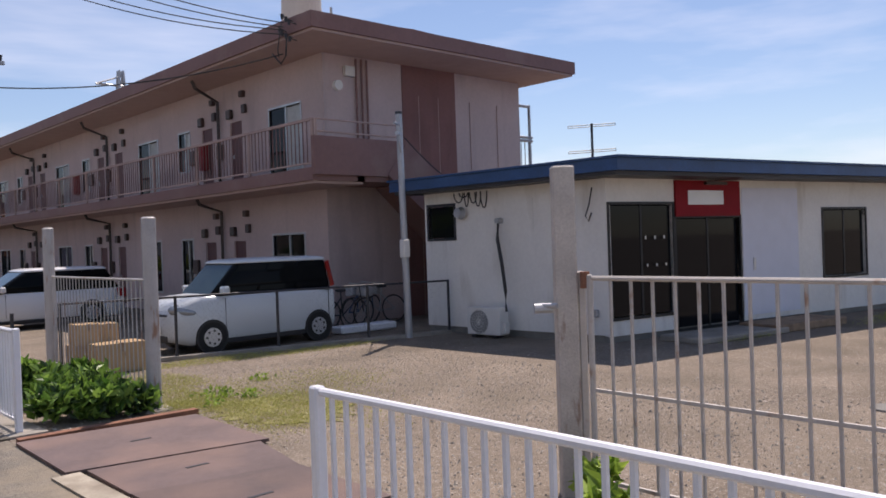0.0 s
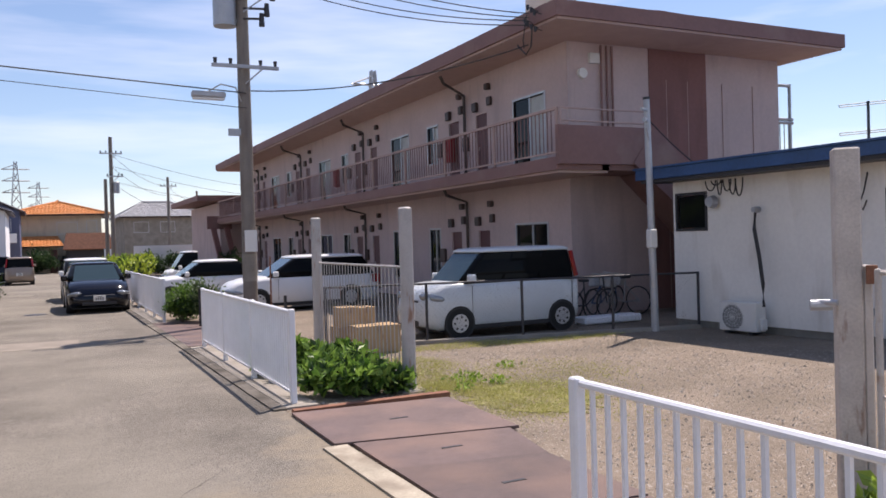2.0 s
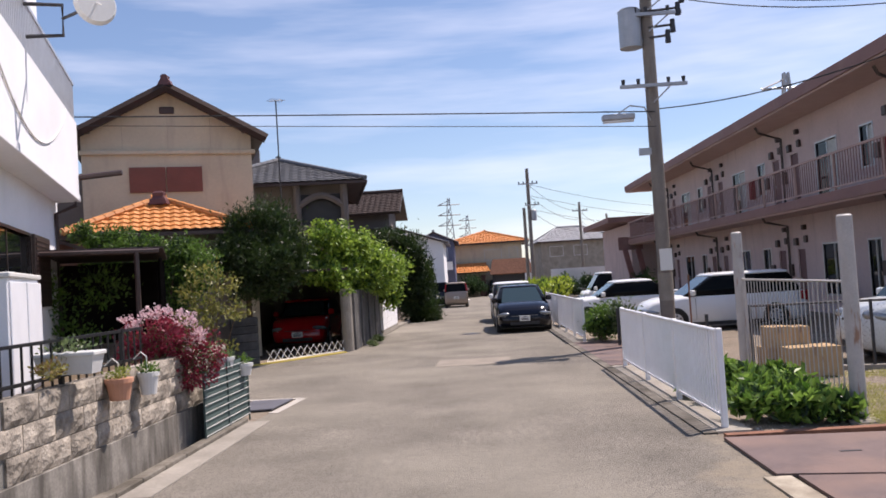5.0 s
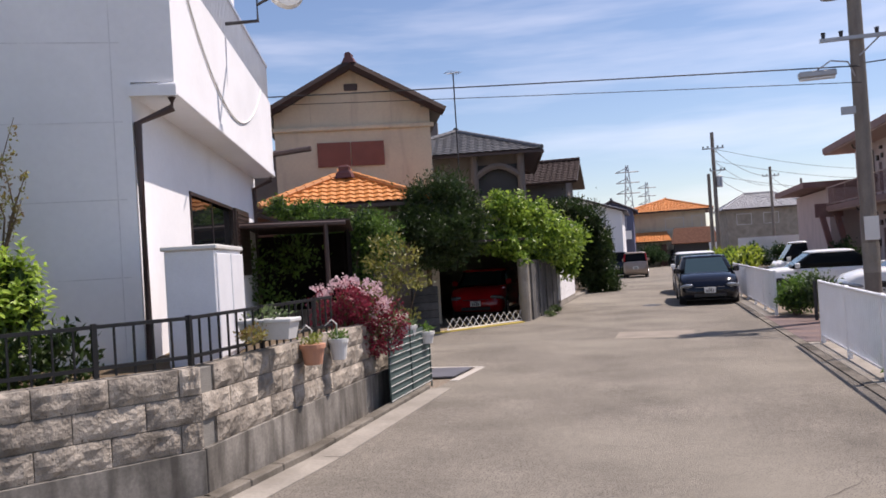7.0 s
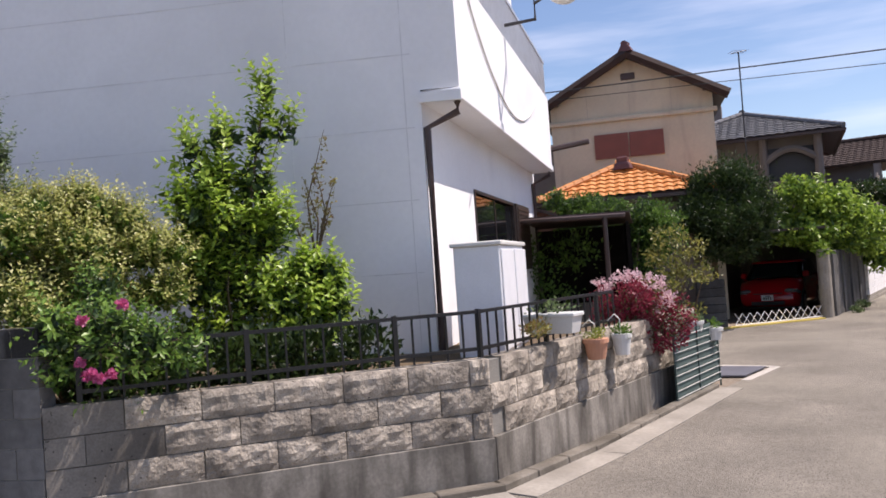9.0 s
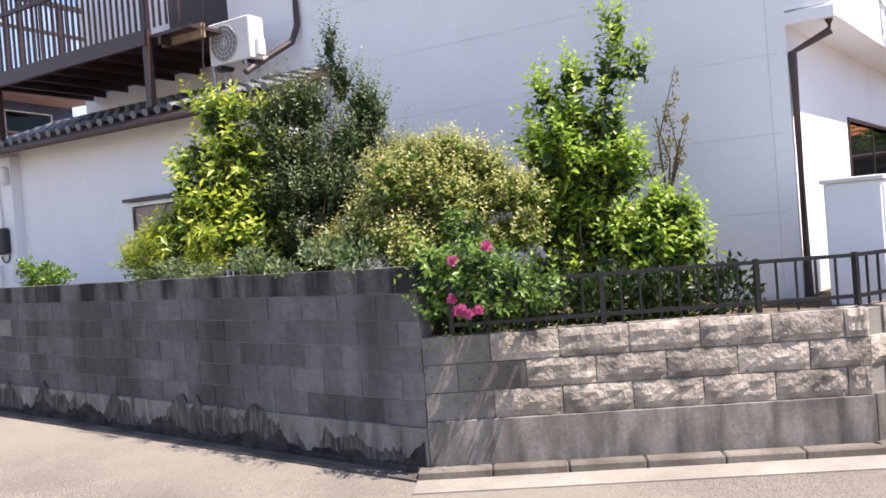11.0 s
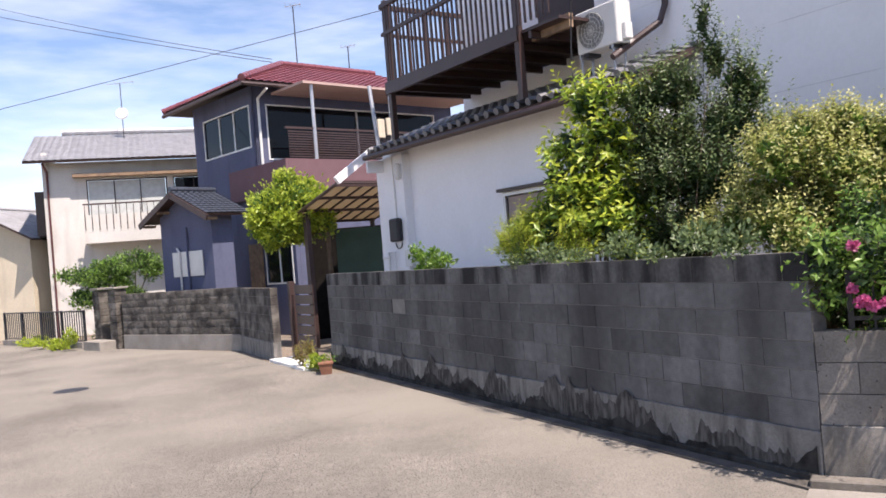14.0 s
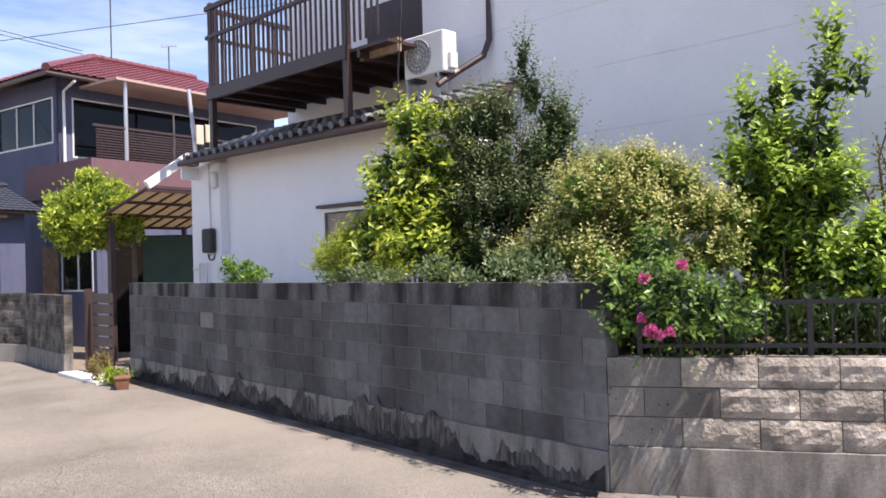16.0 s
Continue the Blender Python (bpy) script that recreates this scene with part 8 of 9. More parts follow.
JUNIPER = [(-5.01, 20.73, 3.72, 0.73, 0.58), (-5.74, 20.54, 3.41, 0.66, 0.66), (-4.77, 20.78, 3.11, 0.65, 0.65), (-5.59, 20.58, 2.59, 0.88, 0.73), (-4.69, 20.8, 2.37, 0.58, 0.73), (-6.06, 20.45, 2.92, 0.44, 0.51), (-5.28, 20.66, 1.98, 0.88, 0.51)]
HEDGE = [(-8.44, 17.73, 3.33, 0.4, 0.34), (-7.84, 18, 3.22, 0.61, 0.38), (-8.48, 17.71, 2.79, 0.54, 0.4), (-7.49, 18.15, 2.92, 0.4, 0.34), (-6.87, 18.39, 2.67, 0.61, 0.38), (-6.24, 18.61, 2.62, 0.54, 0.34), (-7.04, 18.33, 2.14, 0.81, 0.47), (-8.04, 17.92, 2.09, 0.94, 0.67), (-7.2, 17.9, 3.0, 0.6, 0.35), (-6.5, 18.1, 2.85, 0.55, 0.4), (-6.1, 18.3, 2.3, 0.5, 0.6)]
VINE = [(-4.04, 23.37, 3.31, 0.64, 0.48), (-4.55, 23.28, 2.78, 0.48, 0.4), (-3.69, 23.91, 2.73, 0.73, 0.57), (-3.15, 25.88, 2.45, 0.79, 0.56), (-2.72, 28.3, 2.07, 0.56, 0.66), (-3.47, 24.89, 1.96, 0.85, 0.42), (-2.86, 28.29, 1.41, 0.53, 0.48), (-4.28, 23.33, 2.2, 0.64, 0.4), (-3.62, 22.96, 1.75, 0.25, 0.25), (-3.3, 25.0, 2.65, 0.75, 0.5), (-2.95, 27.0, 2.3, 0.7, 0.5), (-3.2, 26.6, 2.75, 0.6, 0.4), (-3.0, 26.3, 1.9, 0.6, 0.4), (-3.5, 24.3, 3.1, 0.6, 0.4)]
CYPRESS = [(-3.63, 37.05, 3.89, 1, 0.63), (-2.72, 37.13, 3.31, 0.87, 0.99), (-2.19, 37.17, 2.52, 0.54, 1.23), (-2.83, 37.13, 1.83, 0.74, 1.11), (-1.88, 37.18, 2.01, 0.29, 0.99), (-2.43, 37.16, 0.82, 0.61, 0.74)]
MAPLE = [(-4.59, 13.89, 2.17, 0.35, 0.25), (-4.22, 14.01, 1.99, 0.35, 0.25), (-4.53, 13.91, 1.72, 0.45, 0.3), (-4.06, 14.06, 1.53, 0.3, 0.2), (-4.8, 13.82, 1.89, 0.25, 0.25)]
MAROON_BUSH = [(-3.85, 10.02, 1.36, 0.33, 0.26), (-3.58, 10.12, 1.19, 0.29, 0.29), (-4, 9.96, 1.15, 0.29, 0.29), (-3.67, 10.09, 0.91, 0.33, 0.22), (-4.19, 9.88, 1.31, 0.18, 0.22), (-3.35, 10.2, 1.1, 0.18, 0.29)]
PALE_BLOOM = [(-4.14, 9.8, 1.57, 0.16, 0.11), (-3.9, 9.9, 1.66, 0.25, 0.11), (-3.59, 10.01, 1.57, 0.22, 0.13), (-3.44, 10.06, 1.34, 0.15, 0.18)]
TOPIARY = [(-22.55, 0.1, 3.96, 0.82, 0.52), (-22.55, -0.44, 3.7, 0.6, 0.6), (-22.53, 0.67, 3.69, 0.6, 0.6), (-22.55, 0.12, 3.36, 0.82, 0.52), (-22.55, -0.21, 2.93, 0.6, 0.3), (-22.5, -0.75, 3.3, 0.4, 0.5), (-22.5, 0.8, 3.2, 0.45, 0.5), (-22.55, -0.5, 2.9, 0.3, 0.35)]
PINE = [(-31.21, -7.49, 2.56, 0.79, 0.5), (-31.45, -6.4, 2.76, 0.81, 0.44), (-31.62, -5.45, 2.98, 0.92, 0.51), (-31.69, -5.01, 2.54, 0.61, 0.41), (-31.28, -7.2, 1.73, 0.7, 0.5)]


def blobs_of(clumps, sub=3, seed=0, grow=1.0):
    """Uneven leaf clumps (centre, radii) from rough ones of (x, y, z, width, height)."""
    out = []
    for i, (x, y, z, rw, rh) in enumerate(clumps):
        out += [([x, y, z], [rw * 0.8 * grow, rw * 0.8 * grow, rh * 0.8 * grow])]
        out += clump((x, y, z), (rw * grow, rw * grow, rh * grow), sub, seed * 31 + i, (0.3, 0.5))
    return out


def shrub(name, clumps, base_z, leaf, size, count, label, category, seed=0, limb=0.02, sub=4, droop=0.0, shape=2.0, grow=1.0, inner="dark", group="", fill=0, low=None, fork=None, fuzz=0.2, limbs=99, spray=None):
    """Stems from the ground to every clump, with a crown of leaf blades and an inner crown coloured darker to paint
    shade.
    """
    rf = np.random.RandomState(seed + 500)
    zm = sum(c[2] for c in clumps) / len(clumps)
    clumps = list(clumps)
    for _ in range(fill):
        a, b = clumps[rf.randint(len(clumps))], clumps[rf.randint(len(clumps))]
        w = max(a[3], 0.12)
        clumps.append(((a[0] + b[0]) / 2 + rf.normal() * w * 0.3, (a[1] + b[1]) / 2 + rf.normal() * w * 0.3, (base_z + 0.25 if low is None else low) + rf.rand() * max(0.2, zm - (base_z + 0.05 if low is None else low - 0.1)), w * 1.0, max(a[4], 0.15)))
    cx, cy = (sum(c[i] for c in clumps) / len(clumps) for i in (0, 1))
    s = thing(name, (cx, cy, base_z), label, category, group)
    bm = bmesh.new()
    bx, by, bz = fork or (cx, cy, base_z - 0.1)
    if fork:
        tube(bm, (bx, by, base_z - 0.1), fork, limb * 1.3, limb, 8)
    part("trunk", branches(bm, (bx, by, bz), [(c[0], c[1], c[2] + c[4] * 0.5) for c in clumps[:limbs]], limb, seed), M["bark"], s)
    if spray:
        shoots, per, length, up, tip = spray
        sprays(clumps, shoots, per, length, size, LEAF[tip], leaf, s, up, shape, seed)
    else:
        leaves("crown", blobs_of(clumps, sub, seed, grow), count, size, leaf, s, seed=seed, droop=droop, shape=shape, fuzz=fuzz)
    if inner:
        leaves("inner_shade_leaves", blobs_of(clumps, 2, seed, grow * 0.8), count // 2, size * 1.15, LEAF[inner], s, seed=seed + 50, shape=shape)
    return s


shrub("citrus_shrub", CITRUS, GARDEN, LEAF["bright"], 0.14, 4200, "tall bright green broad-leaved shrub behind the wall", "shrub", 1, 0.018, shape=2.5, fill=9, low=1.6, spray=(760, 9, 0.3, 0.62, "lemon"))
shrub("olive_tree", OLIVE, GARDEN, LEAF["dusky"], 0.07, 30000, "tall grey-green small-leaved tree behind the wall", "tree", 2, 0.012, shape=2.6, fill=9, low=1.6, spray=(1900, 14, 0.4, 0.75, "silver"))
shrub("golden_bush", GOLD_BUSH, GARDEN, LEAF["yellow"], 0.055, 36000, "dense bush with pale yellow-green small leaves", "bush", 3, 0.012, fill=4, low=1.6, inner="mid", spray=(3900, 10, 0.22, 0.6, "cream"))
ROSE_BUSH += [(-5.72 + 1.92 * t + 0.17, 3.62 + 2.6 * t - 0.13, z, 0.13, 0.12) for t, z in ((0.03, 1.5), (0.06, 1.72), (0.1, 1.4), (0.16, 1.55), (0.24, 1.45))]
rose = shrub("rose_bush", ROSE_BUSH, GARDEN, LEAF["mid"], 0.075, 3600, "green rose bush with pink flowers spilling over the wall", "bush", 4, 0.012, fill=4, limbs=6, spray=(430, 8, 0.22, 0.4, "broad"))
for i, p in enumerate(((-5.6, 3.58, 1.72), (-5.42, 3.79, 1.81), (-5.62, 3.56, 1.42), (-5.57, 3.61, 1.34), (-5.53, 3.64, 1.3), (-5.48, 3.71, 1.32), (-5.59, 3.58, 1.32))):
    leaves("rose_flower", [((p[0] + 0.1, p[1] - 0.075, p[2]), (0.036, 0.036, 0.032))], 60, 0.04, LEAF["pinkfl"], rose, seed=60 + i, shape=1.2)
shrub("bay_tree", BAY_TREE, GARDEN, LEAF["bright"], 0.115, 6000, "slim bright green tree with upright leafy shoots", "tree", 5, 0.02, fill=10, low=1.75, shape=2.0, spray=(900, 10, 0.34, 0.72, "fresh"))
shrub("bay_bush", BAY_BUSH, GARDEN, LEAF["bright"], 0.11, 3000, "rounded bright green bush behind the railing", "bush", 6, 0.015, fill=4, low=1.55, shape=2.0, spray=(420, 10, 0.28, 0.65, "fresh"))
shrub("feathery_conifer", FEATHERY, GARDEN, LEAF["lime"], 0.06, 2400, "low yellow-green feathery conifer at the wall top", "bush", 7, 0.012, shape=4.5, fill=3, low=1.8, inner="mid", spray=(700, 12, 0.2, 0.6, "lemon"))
shrub("sprig_plant", SPRIG, GARDEN, LEAF["broad"], 0.08, 900, "small leafy plant behind the wall", "plant", 8, 0.008, inner="")
tw = thing("bare_shrub", (-6.21, 6.77, GARDEN), "half-bare shrub with upright twigs and sparse leaves", "shrub")
tips = [(-6.27, 6.72, 3), (-6.07, 6.88, 3.53), (-6, 6.94, 3.01), (-6.38, 6.62, 2.65), (-6.17, 6.8, 3.16), (-6.05, 6.9, 2.71)]
part("trunk", branches(branches(bmesh.new(), (-6.21, 6.77, 2.06), tips, 0.016, 3), (-6.21, 6.77, GARDEN), [(-6.21, 6.77, 2.11)], 0.025), M["bark"], tw)
leaves("crown", [((-6.21 + (x + 6.21) * t, 6.77 + (y - 6.77) * t, 2.1 + (z - 2.1) * t), (0.05, 0.05, 0.1)) for x, y, z in tips for t in (0.45, 0.6, 0.75, 0.9)], 420, 0.05, LEAF["rusty"], tw, seed=9)
# a skirt of foliage behind the corner railing, its shade put into the dark leaf colour
leaves("undergrowth", [((-6.1 + 0.165 * i, 3.95 + 0.24 * i, 1.2), (0.26, 0.26, 0.36)) for i in range(9)], 4200, 0.085, LEAF["conifer"], None, seed=10, label="leafy undergrowth behind the corner railing, coloured dark for shade", category="undergrowth", kind="stuff")
leaves("undergrowth", [((x, 3.42 + 0.354 * (x + 5.83), z - 0.02), (rx, 0.22, rz * 1.1)) for x, z, rx, rz in ((-6.5, 1.8, 0.2, 0.16), (-6.9, 1.88, 0.3, 0.14), (-7.35, 1.76, 0.18, 0.08), (-7.8, 1.86, 0.32, 0.12), (-8.5, 1.78, 0.22, 0.07), (-9.0, 1.82, 0.3, 0.1), (-9.6, 1.76, 0.2, 0.08))], 1300, 0.06, LEAF["olive"], None, seed=12, label="leaves hanging over the top of the block wall", category="undergrowth", kind="stuff")

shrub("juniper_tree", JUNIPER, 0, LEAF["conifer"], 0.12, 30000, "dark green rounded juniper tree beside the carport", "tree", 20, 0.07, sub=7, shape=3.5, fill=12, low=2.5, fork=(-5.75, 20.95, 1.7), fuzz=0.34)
# outer leaves in a lighter green that paints sun on the hedge
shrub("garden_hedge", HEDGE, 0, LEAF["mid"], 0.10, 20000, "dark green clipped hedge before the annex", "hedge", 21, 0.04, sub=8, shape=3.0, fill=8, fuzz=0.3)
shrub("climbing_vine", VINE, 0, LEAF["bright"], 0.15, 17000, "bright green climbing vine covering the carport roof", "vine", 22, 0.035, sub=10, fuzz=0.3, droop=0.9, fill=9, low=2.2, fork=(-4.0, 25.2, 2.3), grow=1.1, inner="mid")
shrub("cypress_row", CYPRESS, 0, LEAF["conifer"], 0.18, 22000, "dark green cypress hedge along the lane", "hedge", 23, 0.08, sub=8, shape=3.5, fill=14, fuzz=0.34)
shrub("maple_bush", MAPLE, 0, LEAF["maple"], 0.08, 1900, "loose bush with green and rust-coloured leaves", "bush", 24, 0.02, inner="", fill=5)
# leaves in the dark green, painting the carport's inner shade
leaves("carport_leaves", [((-4.0, 24.5, 2.3), (0.9, 0.9, 0.4)), ((-3.6, 26.5, 2.4), (0.8, 1.2, 0.5)), ((-6.4, 22.2, 2.1), (0.7, 0.6, 0.3)), ((-5.0, 23.4, 2.25), (0.9, 0.6, 0.2)), ((-7.0, 21.2, 1.3), (0.5, 0.5, 1.2))], 4500, 0.14, LEAF["dark"], None, seed=25, label="foliage hanging inside the carport, coloured dark for shade", category="foliage", kind="stuff")
mb = shrub("flowering_bush", MAROON_BUSH, 0.6, LEAF["maroonfl"], 0.05, 5200, "bush covered in dark red flowers on the street wall", "bush", 26, 0.015, inner="", grow=1.15, droop=0.4)
leaves("blossom", blobs_of(PALE_BLOOM, 3, 27), 700, 0.04, LEAF["palefl"], mb, seed=27, shape=1.3, kind="stuff")
leaves("green_leaves", blobs_of(MAROON_BUSH, 2, 28, 0.9), 1500, 0.05, LEAF["olive"], mb, seed=28)
for i, (x, y, h, w) in enumerate(((3.25, 20.9, 0.95, 0.4), (3.75, 20.6, 1.15, 0.42), (3.35, 22.0, 1.0, 0.5))):
    shrub("ditch_bush", [(x, y, h * 0.55, w, h * 0.45), (x + 0.2, y + 0.3, h * 0.4, w * 0.9, h * 0.4), (x - 0.2, y + 0.1, h * 0.45, w * 0.7, h * 0.4)], 0, LEAF["mid" if i != 1 else "olive"], 0.10, 1300, "green bush growing between the guard fences", "bush", 30 + i, 0.02, group="ditch bushes")
for i in range(7):
    x, y = 3.3 + 0.25 * (i % 3), 33 + i * 2.3
    shrub("roadside_bush", [(x, y, 0.9, 0.7, 0.55), (x + 0.3, y + 0.5, 1.25, 0.6, 0.45), (x - 0.1, y + 1.0, 0.7, 0.7, 0.5)], 0, LEAF["lime" if i % 2 == 0 else "bright"], 0.16, 1000, "yellow-green bush beside the lane", "bush", 40 + i, 0.02, group="roadside bushes")
# leafy bed at the end of the guard fence
rng = np.random.RandomState(4)
bed = [(2.95 + 1.05 * rng.rand(), 9.3 + 2.3 * rng.rand(), 0.12 + 0.2 * rng.rand(), 0.32, 0.22) for _ in range(26)]
shrub("leafy_plants", bed, 0, LEAF["broad"], 0.15, 4600, "dense bed of broad green leaves beside the fence", "plant", 50, 0.015, shape=2.2, sub=2)
shrub("leafy_plants", [(4.45, 3.15, 0.3, 0.16, 0.16), (4.25, 2.9, 0.25, 0.15, 0.16), (4.05, 2.75, 0.2, 0.12, 0.12), (4.6, 3.3, 0.18, 0.1, 0.1)], 0, LEAF["bright"], 0.17, 170, "broad-leaved green weed at the gate post", "plant", 51, 0.01, inner="", shape=2.4)
tp = shrub("topiary_tree", TOPIARY, 0, LEAF["lime"], 0.12, 13000, "round clipped yellow-green garden tree", "tree", 52, 0.06, sub=5, grow=1.15, inner="mid", fork=(-22.4, 0.95, 2.9))
pn = shrub("garden_pine", PINE, 0, LEAF["broad"], 0.13, 11000, "layered green garden pine behind the street wall", "tree", 53, 0.05, sub=6, shape=3.0, fill=8)
gw = shrub("gate_weeds", [(-17.35, -0.05, 0.3, 0.22, 0.25), (-17.1, 0.1, 0.4, 0.16, 0.25)], 0, LEAF["rusty"], 0.13, 420, "dry brownish weeds at the gate", "plant", 54, 0.008, inner="", shape=6.0)
gw2 = shrub("gate_weeds", [(-16.75, 0.2, 0.18, 0.25, 0.16), (-16.55, 0.3, 0.15, 0.2, 0.13)], 0, LEAF["lime"], 0.08, 600, "low green weeds beside the gate", "plant", 55, 0.008, inner="")
rw = shrub("roadside_weeds", [(-31.8, -8.3, 0.2, 0.5, 0.25), (-33.2, -9.1, 0.2, 0.6, 0.2), (-35, -10.2, 0.2, 0.7, 0.2), (-30.9, -7.7, 0.5, 0.3, 0.4)], 0, LEAF["lime"], 0.12, 1500, "green weeds at the foot of the garden fence", "plant", 56, 0.008, inner="")
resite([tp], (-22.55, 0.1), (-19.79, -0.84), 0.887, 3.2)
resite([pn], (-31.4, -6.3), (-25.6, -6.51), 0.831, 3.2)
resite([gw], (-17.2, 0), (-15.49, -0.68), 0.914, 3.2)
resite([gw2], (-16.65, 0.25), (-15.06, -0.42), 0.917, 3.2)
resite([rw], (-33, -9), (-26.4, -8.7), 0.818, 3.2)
shrub("lane_weeds", [(-3.0, 25.3, 0.15, 0.25, 0.16), (-3.05, 24.2, 0.1, 0.2, 0.1)], 0, LEAF["olive"], 0.08, 500, "tuft of weeds at the foot of the wall", "plant", 57, 0.008, inner="")
shrub("lane_bush", [(-2.9, 44, 0.8, 0.9, 0.7), (-2.8, 47, 0.7, 0.8, 0.7), (-3.2, 41, 1.3, 0.8, 0.9)], 0, LEAF["mid"], 0.2, 1600, "green bush at the side of the lane", "bush", 58, 0.04)
shrub("lane_bush", [(0.2, 76.5, 1.2, 1.4, 1.2), (-1.5, 76, 0.7, 1.2, 0.7)], 0, LEAF["dark"], 0.25, 1500, "dark clipped bush before the orange-roofed house", "bush", 59, 0.05)
for i, (x, y) in enumerate(((10.6, 50.2), (7.5, 63), (9.0, 63.5), (12, 63.8))):
    shrub("lot_bush", [(x, y, 0.9, 0.8, 0.9), (x + 0.5, y, 0.6, 0.7, 0.6)], 0, LEAF["dark"], 0.2, 700, "dark bush at the end of the car park", "bush", 70 + i, 0.04, group="car park bushes")

# grass and stones of the lot
rng = np.random.RandomState(14)
lawn = [(5.15 + (0.55 + 0.3 * rng.rand()) * math.cos(a), 8.15 + (0.75 + 0.4 * rng.rand()) * math.sin(a)) for a in np.linspace(0, 2 * math.pi, 60)[:-1]]
patch("lawn", lawn, mat("worn_lawn", (0.22, 0.2, 0.09), 1.0, vary=0.3, scale=3, bump=0.8, bump_scale=60, stain=(0.2, 0.16, 0.12), stain_scale=1.6, stain_at=0.55, spec=0.1, second=(0.3, 0.3, 0.1), second_scale=30, second_at=0.55), -0.006, "worn patch of yellow-green lawn in the lot", "lawn")
g_blobs = [((4.75, 7.6, 0.005), (0.45, 0.6, 0.015)), ((5.3, 8.2, 0.005), (0.7, 0.9, 0.018)), ((5.7, 8.5, 0.005), (0.6, 0.6, 0.015)), ((4.75, 9.0, 0.01), (0.4, 0.7, 0.03)), ((4.7, 10.0, 0.01), (0.4, 0.7, 0.04)), ((5.1, 11.2, 0.01), (0.6, 0.9, 0.03)), ((6.6, 12.7, 0.01), (1.4, 0.4, 0.03)), ((8.6, 12.4, 0.01), (1.5, 0.3, 0.02)), ((4.45, 9.2, 0.03), (0.25, 0.3, 0.05)), ((14.5, 6.9, 0.01), (1.4, 0.3, 0.05)), ((20, 5.9, 0.01), (3, 0.5, 0.03)), ((6.3, 9.6, 0.0), (1.3, 1.3, 0.008)), ((5.2, 8.2, 0.0), (1.3, 1.7, 0.01))]
leaves("grass", g_blobs, 46000, 0.035, LEAF["grass"], None, flat=0.2, seed=80, label="thin yellowish grass growing through the gravel", category="grass", kind="stuff", shape=5.0)
leaves("weeds", [((5.0, 9.4, 0.06), (0.25, 0.25, 0.08)), ((5.3, 9.1, 0.05), (0.15, 0.15, 0.06)), ((4.7, 8.9, 0.05), (0.15, 0.15, 0.06)), ((6.1, 10.2, 0.04), (0.15, 0.15, 0.05))], 320, 0.06, LEAF["bright"], None, seed=81, label="small green weeds in the gravel", category="weed", kind="stuff")
rng = np.random.RandomState(9)
vv, ff = [], []
for i in range(15000):
    near = rng.rand() < 0.7
    x = rng.uniform(2.9, 9.5) if near else rng.uniform(3, 20)
    y = rng.uniform(1.0, 12.5) if near else rng.uniform(-4, 12)
    if x > 11.0 and y > 5.0:
        continue
    s = rng.uniform(0.008, 0.022) * (1.5 if rng.rand() < 0.06 else 1)
    a = rng.uniform(0, 6.28)
    k = len(vv)
    for j in range(4):
        vv.append((x + s * math.cos(a + j * 1.57) * rng.uniform(0.7, 1.3), y + s * math.sin(a + j * 1.57) * rng.uniform(0.7, 1.3), -0.02))
    vv.append((x + rng.uniform(-0.3, 0.3) * s, y + rng.uniform(-0.3, 0.3) * s, -0.014 + s * rng.uniform(0.5, 0.9)))
    ff += [(k + j, k + (j + 1) % 4, k + 4) for j in range(4)]
me = bpy.data.meshes.new("stones")
me.from_pydata(vv, [], ff)
me.materials.append(mat("stone_grain", (0.36, 0.32, 0.27), 0.95, vary=0.1, island=0.4, spec=0.2))
link_mesh("stones", me, None, "loose grey stones scattered over the gravel lot", category="stones", kind="stuff")

# ---- fittings and small things ----
# railing on the garden wall
FA, FM, FE = Vector((-5.70, 3.58, 0)), Vector((-3.82, 6.15, 0)), Vector((-3.72, 9.0, 0))
for a, b in ((FA, FM), (FM, FE)):
    r = thing("wall_railing", (a.x, a.y, 1.13), "black steel railing of upright bars on the garden wall", "railing", "garden railings")
    m = along(a, b)
    L = (b - a).length
    for z in (1.18, 1.50):
        part("rail", obox(bmesh.new(), m, (0, -0.015, z), (L, 0.015, z + 0.03)), M["black"], r)
    n = int(L / 0.15)
    for i in range(n + 1):
        x = L * i / n
        big = i % 8 == 0
        part("post" if big else "bar", obox(bmesh.new(), m, (x - (0.02 if big else 0.008), -(0.02 if big else 0.008), 1.12), (x + (0.02 if big else 0.008), 0.02 if big else 0.008, 1.54 if big else 1.51)), M["black"], r)

# storage cabinet beside the house
cb = thing("storage_cabinet", (-4.6, 8.2, GARDEN), "white steel outdoor storage cabinet with sliding doors", "cabinet")
K0 = Vector((-4.35, 7.55, 0))
mk = along(K0, K0 + RD)
part("body", obox(bmesh.new(), mk, (0, 0, GARDEN), (1.55, 0.5, 2.12), 0.01), M["white_paint"], cb)
part("top", obox(bmesh.new(), mk, (-0.03, -0.03, 2.12), (1.58, 0.53, 2.17), 0.01), M["ac"], cb)
for k in range(2):
    part("door", obox(bmesh.new(), mk, (0.04 + k * 0.75, -0.02 - 0.012 * k, GARDEN + 0.06), (0.78 + k * 0.75, -0.002, 2.08), 0.006), M["white_paint"], cb)
dish = thing("satellite_dish", (-5.2, 11.4, 5.6), "white satellite dish on a steel bracket of the balcony", "satellite dish")
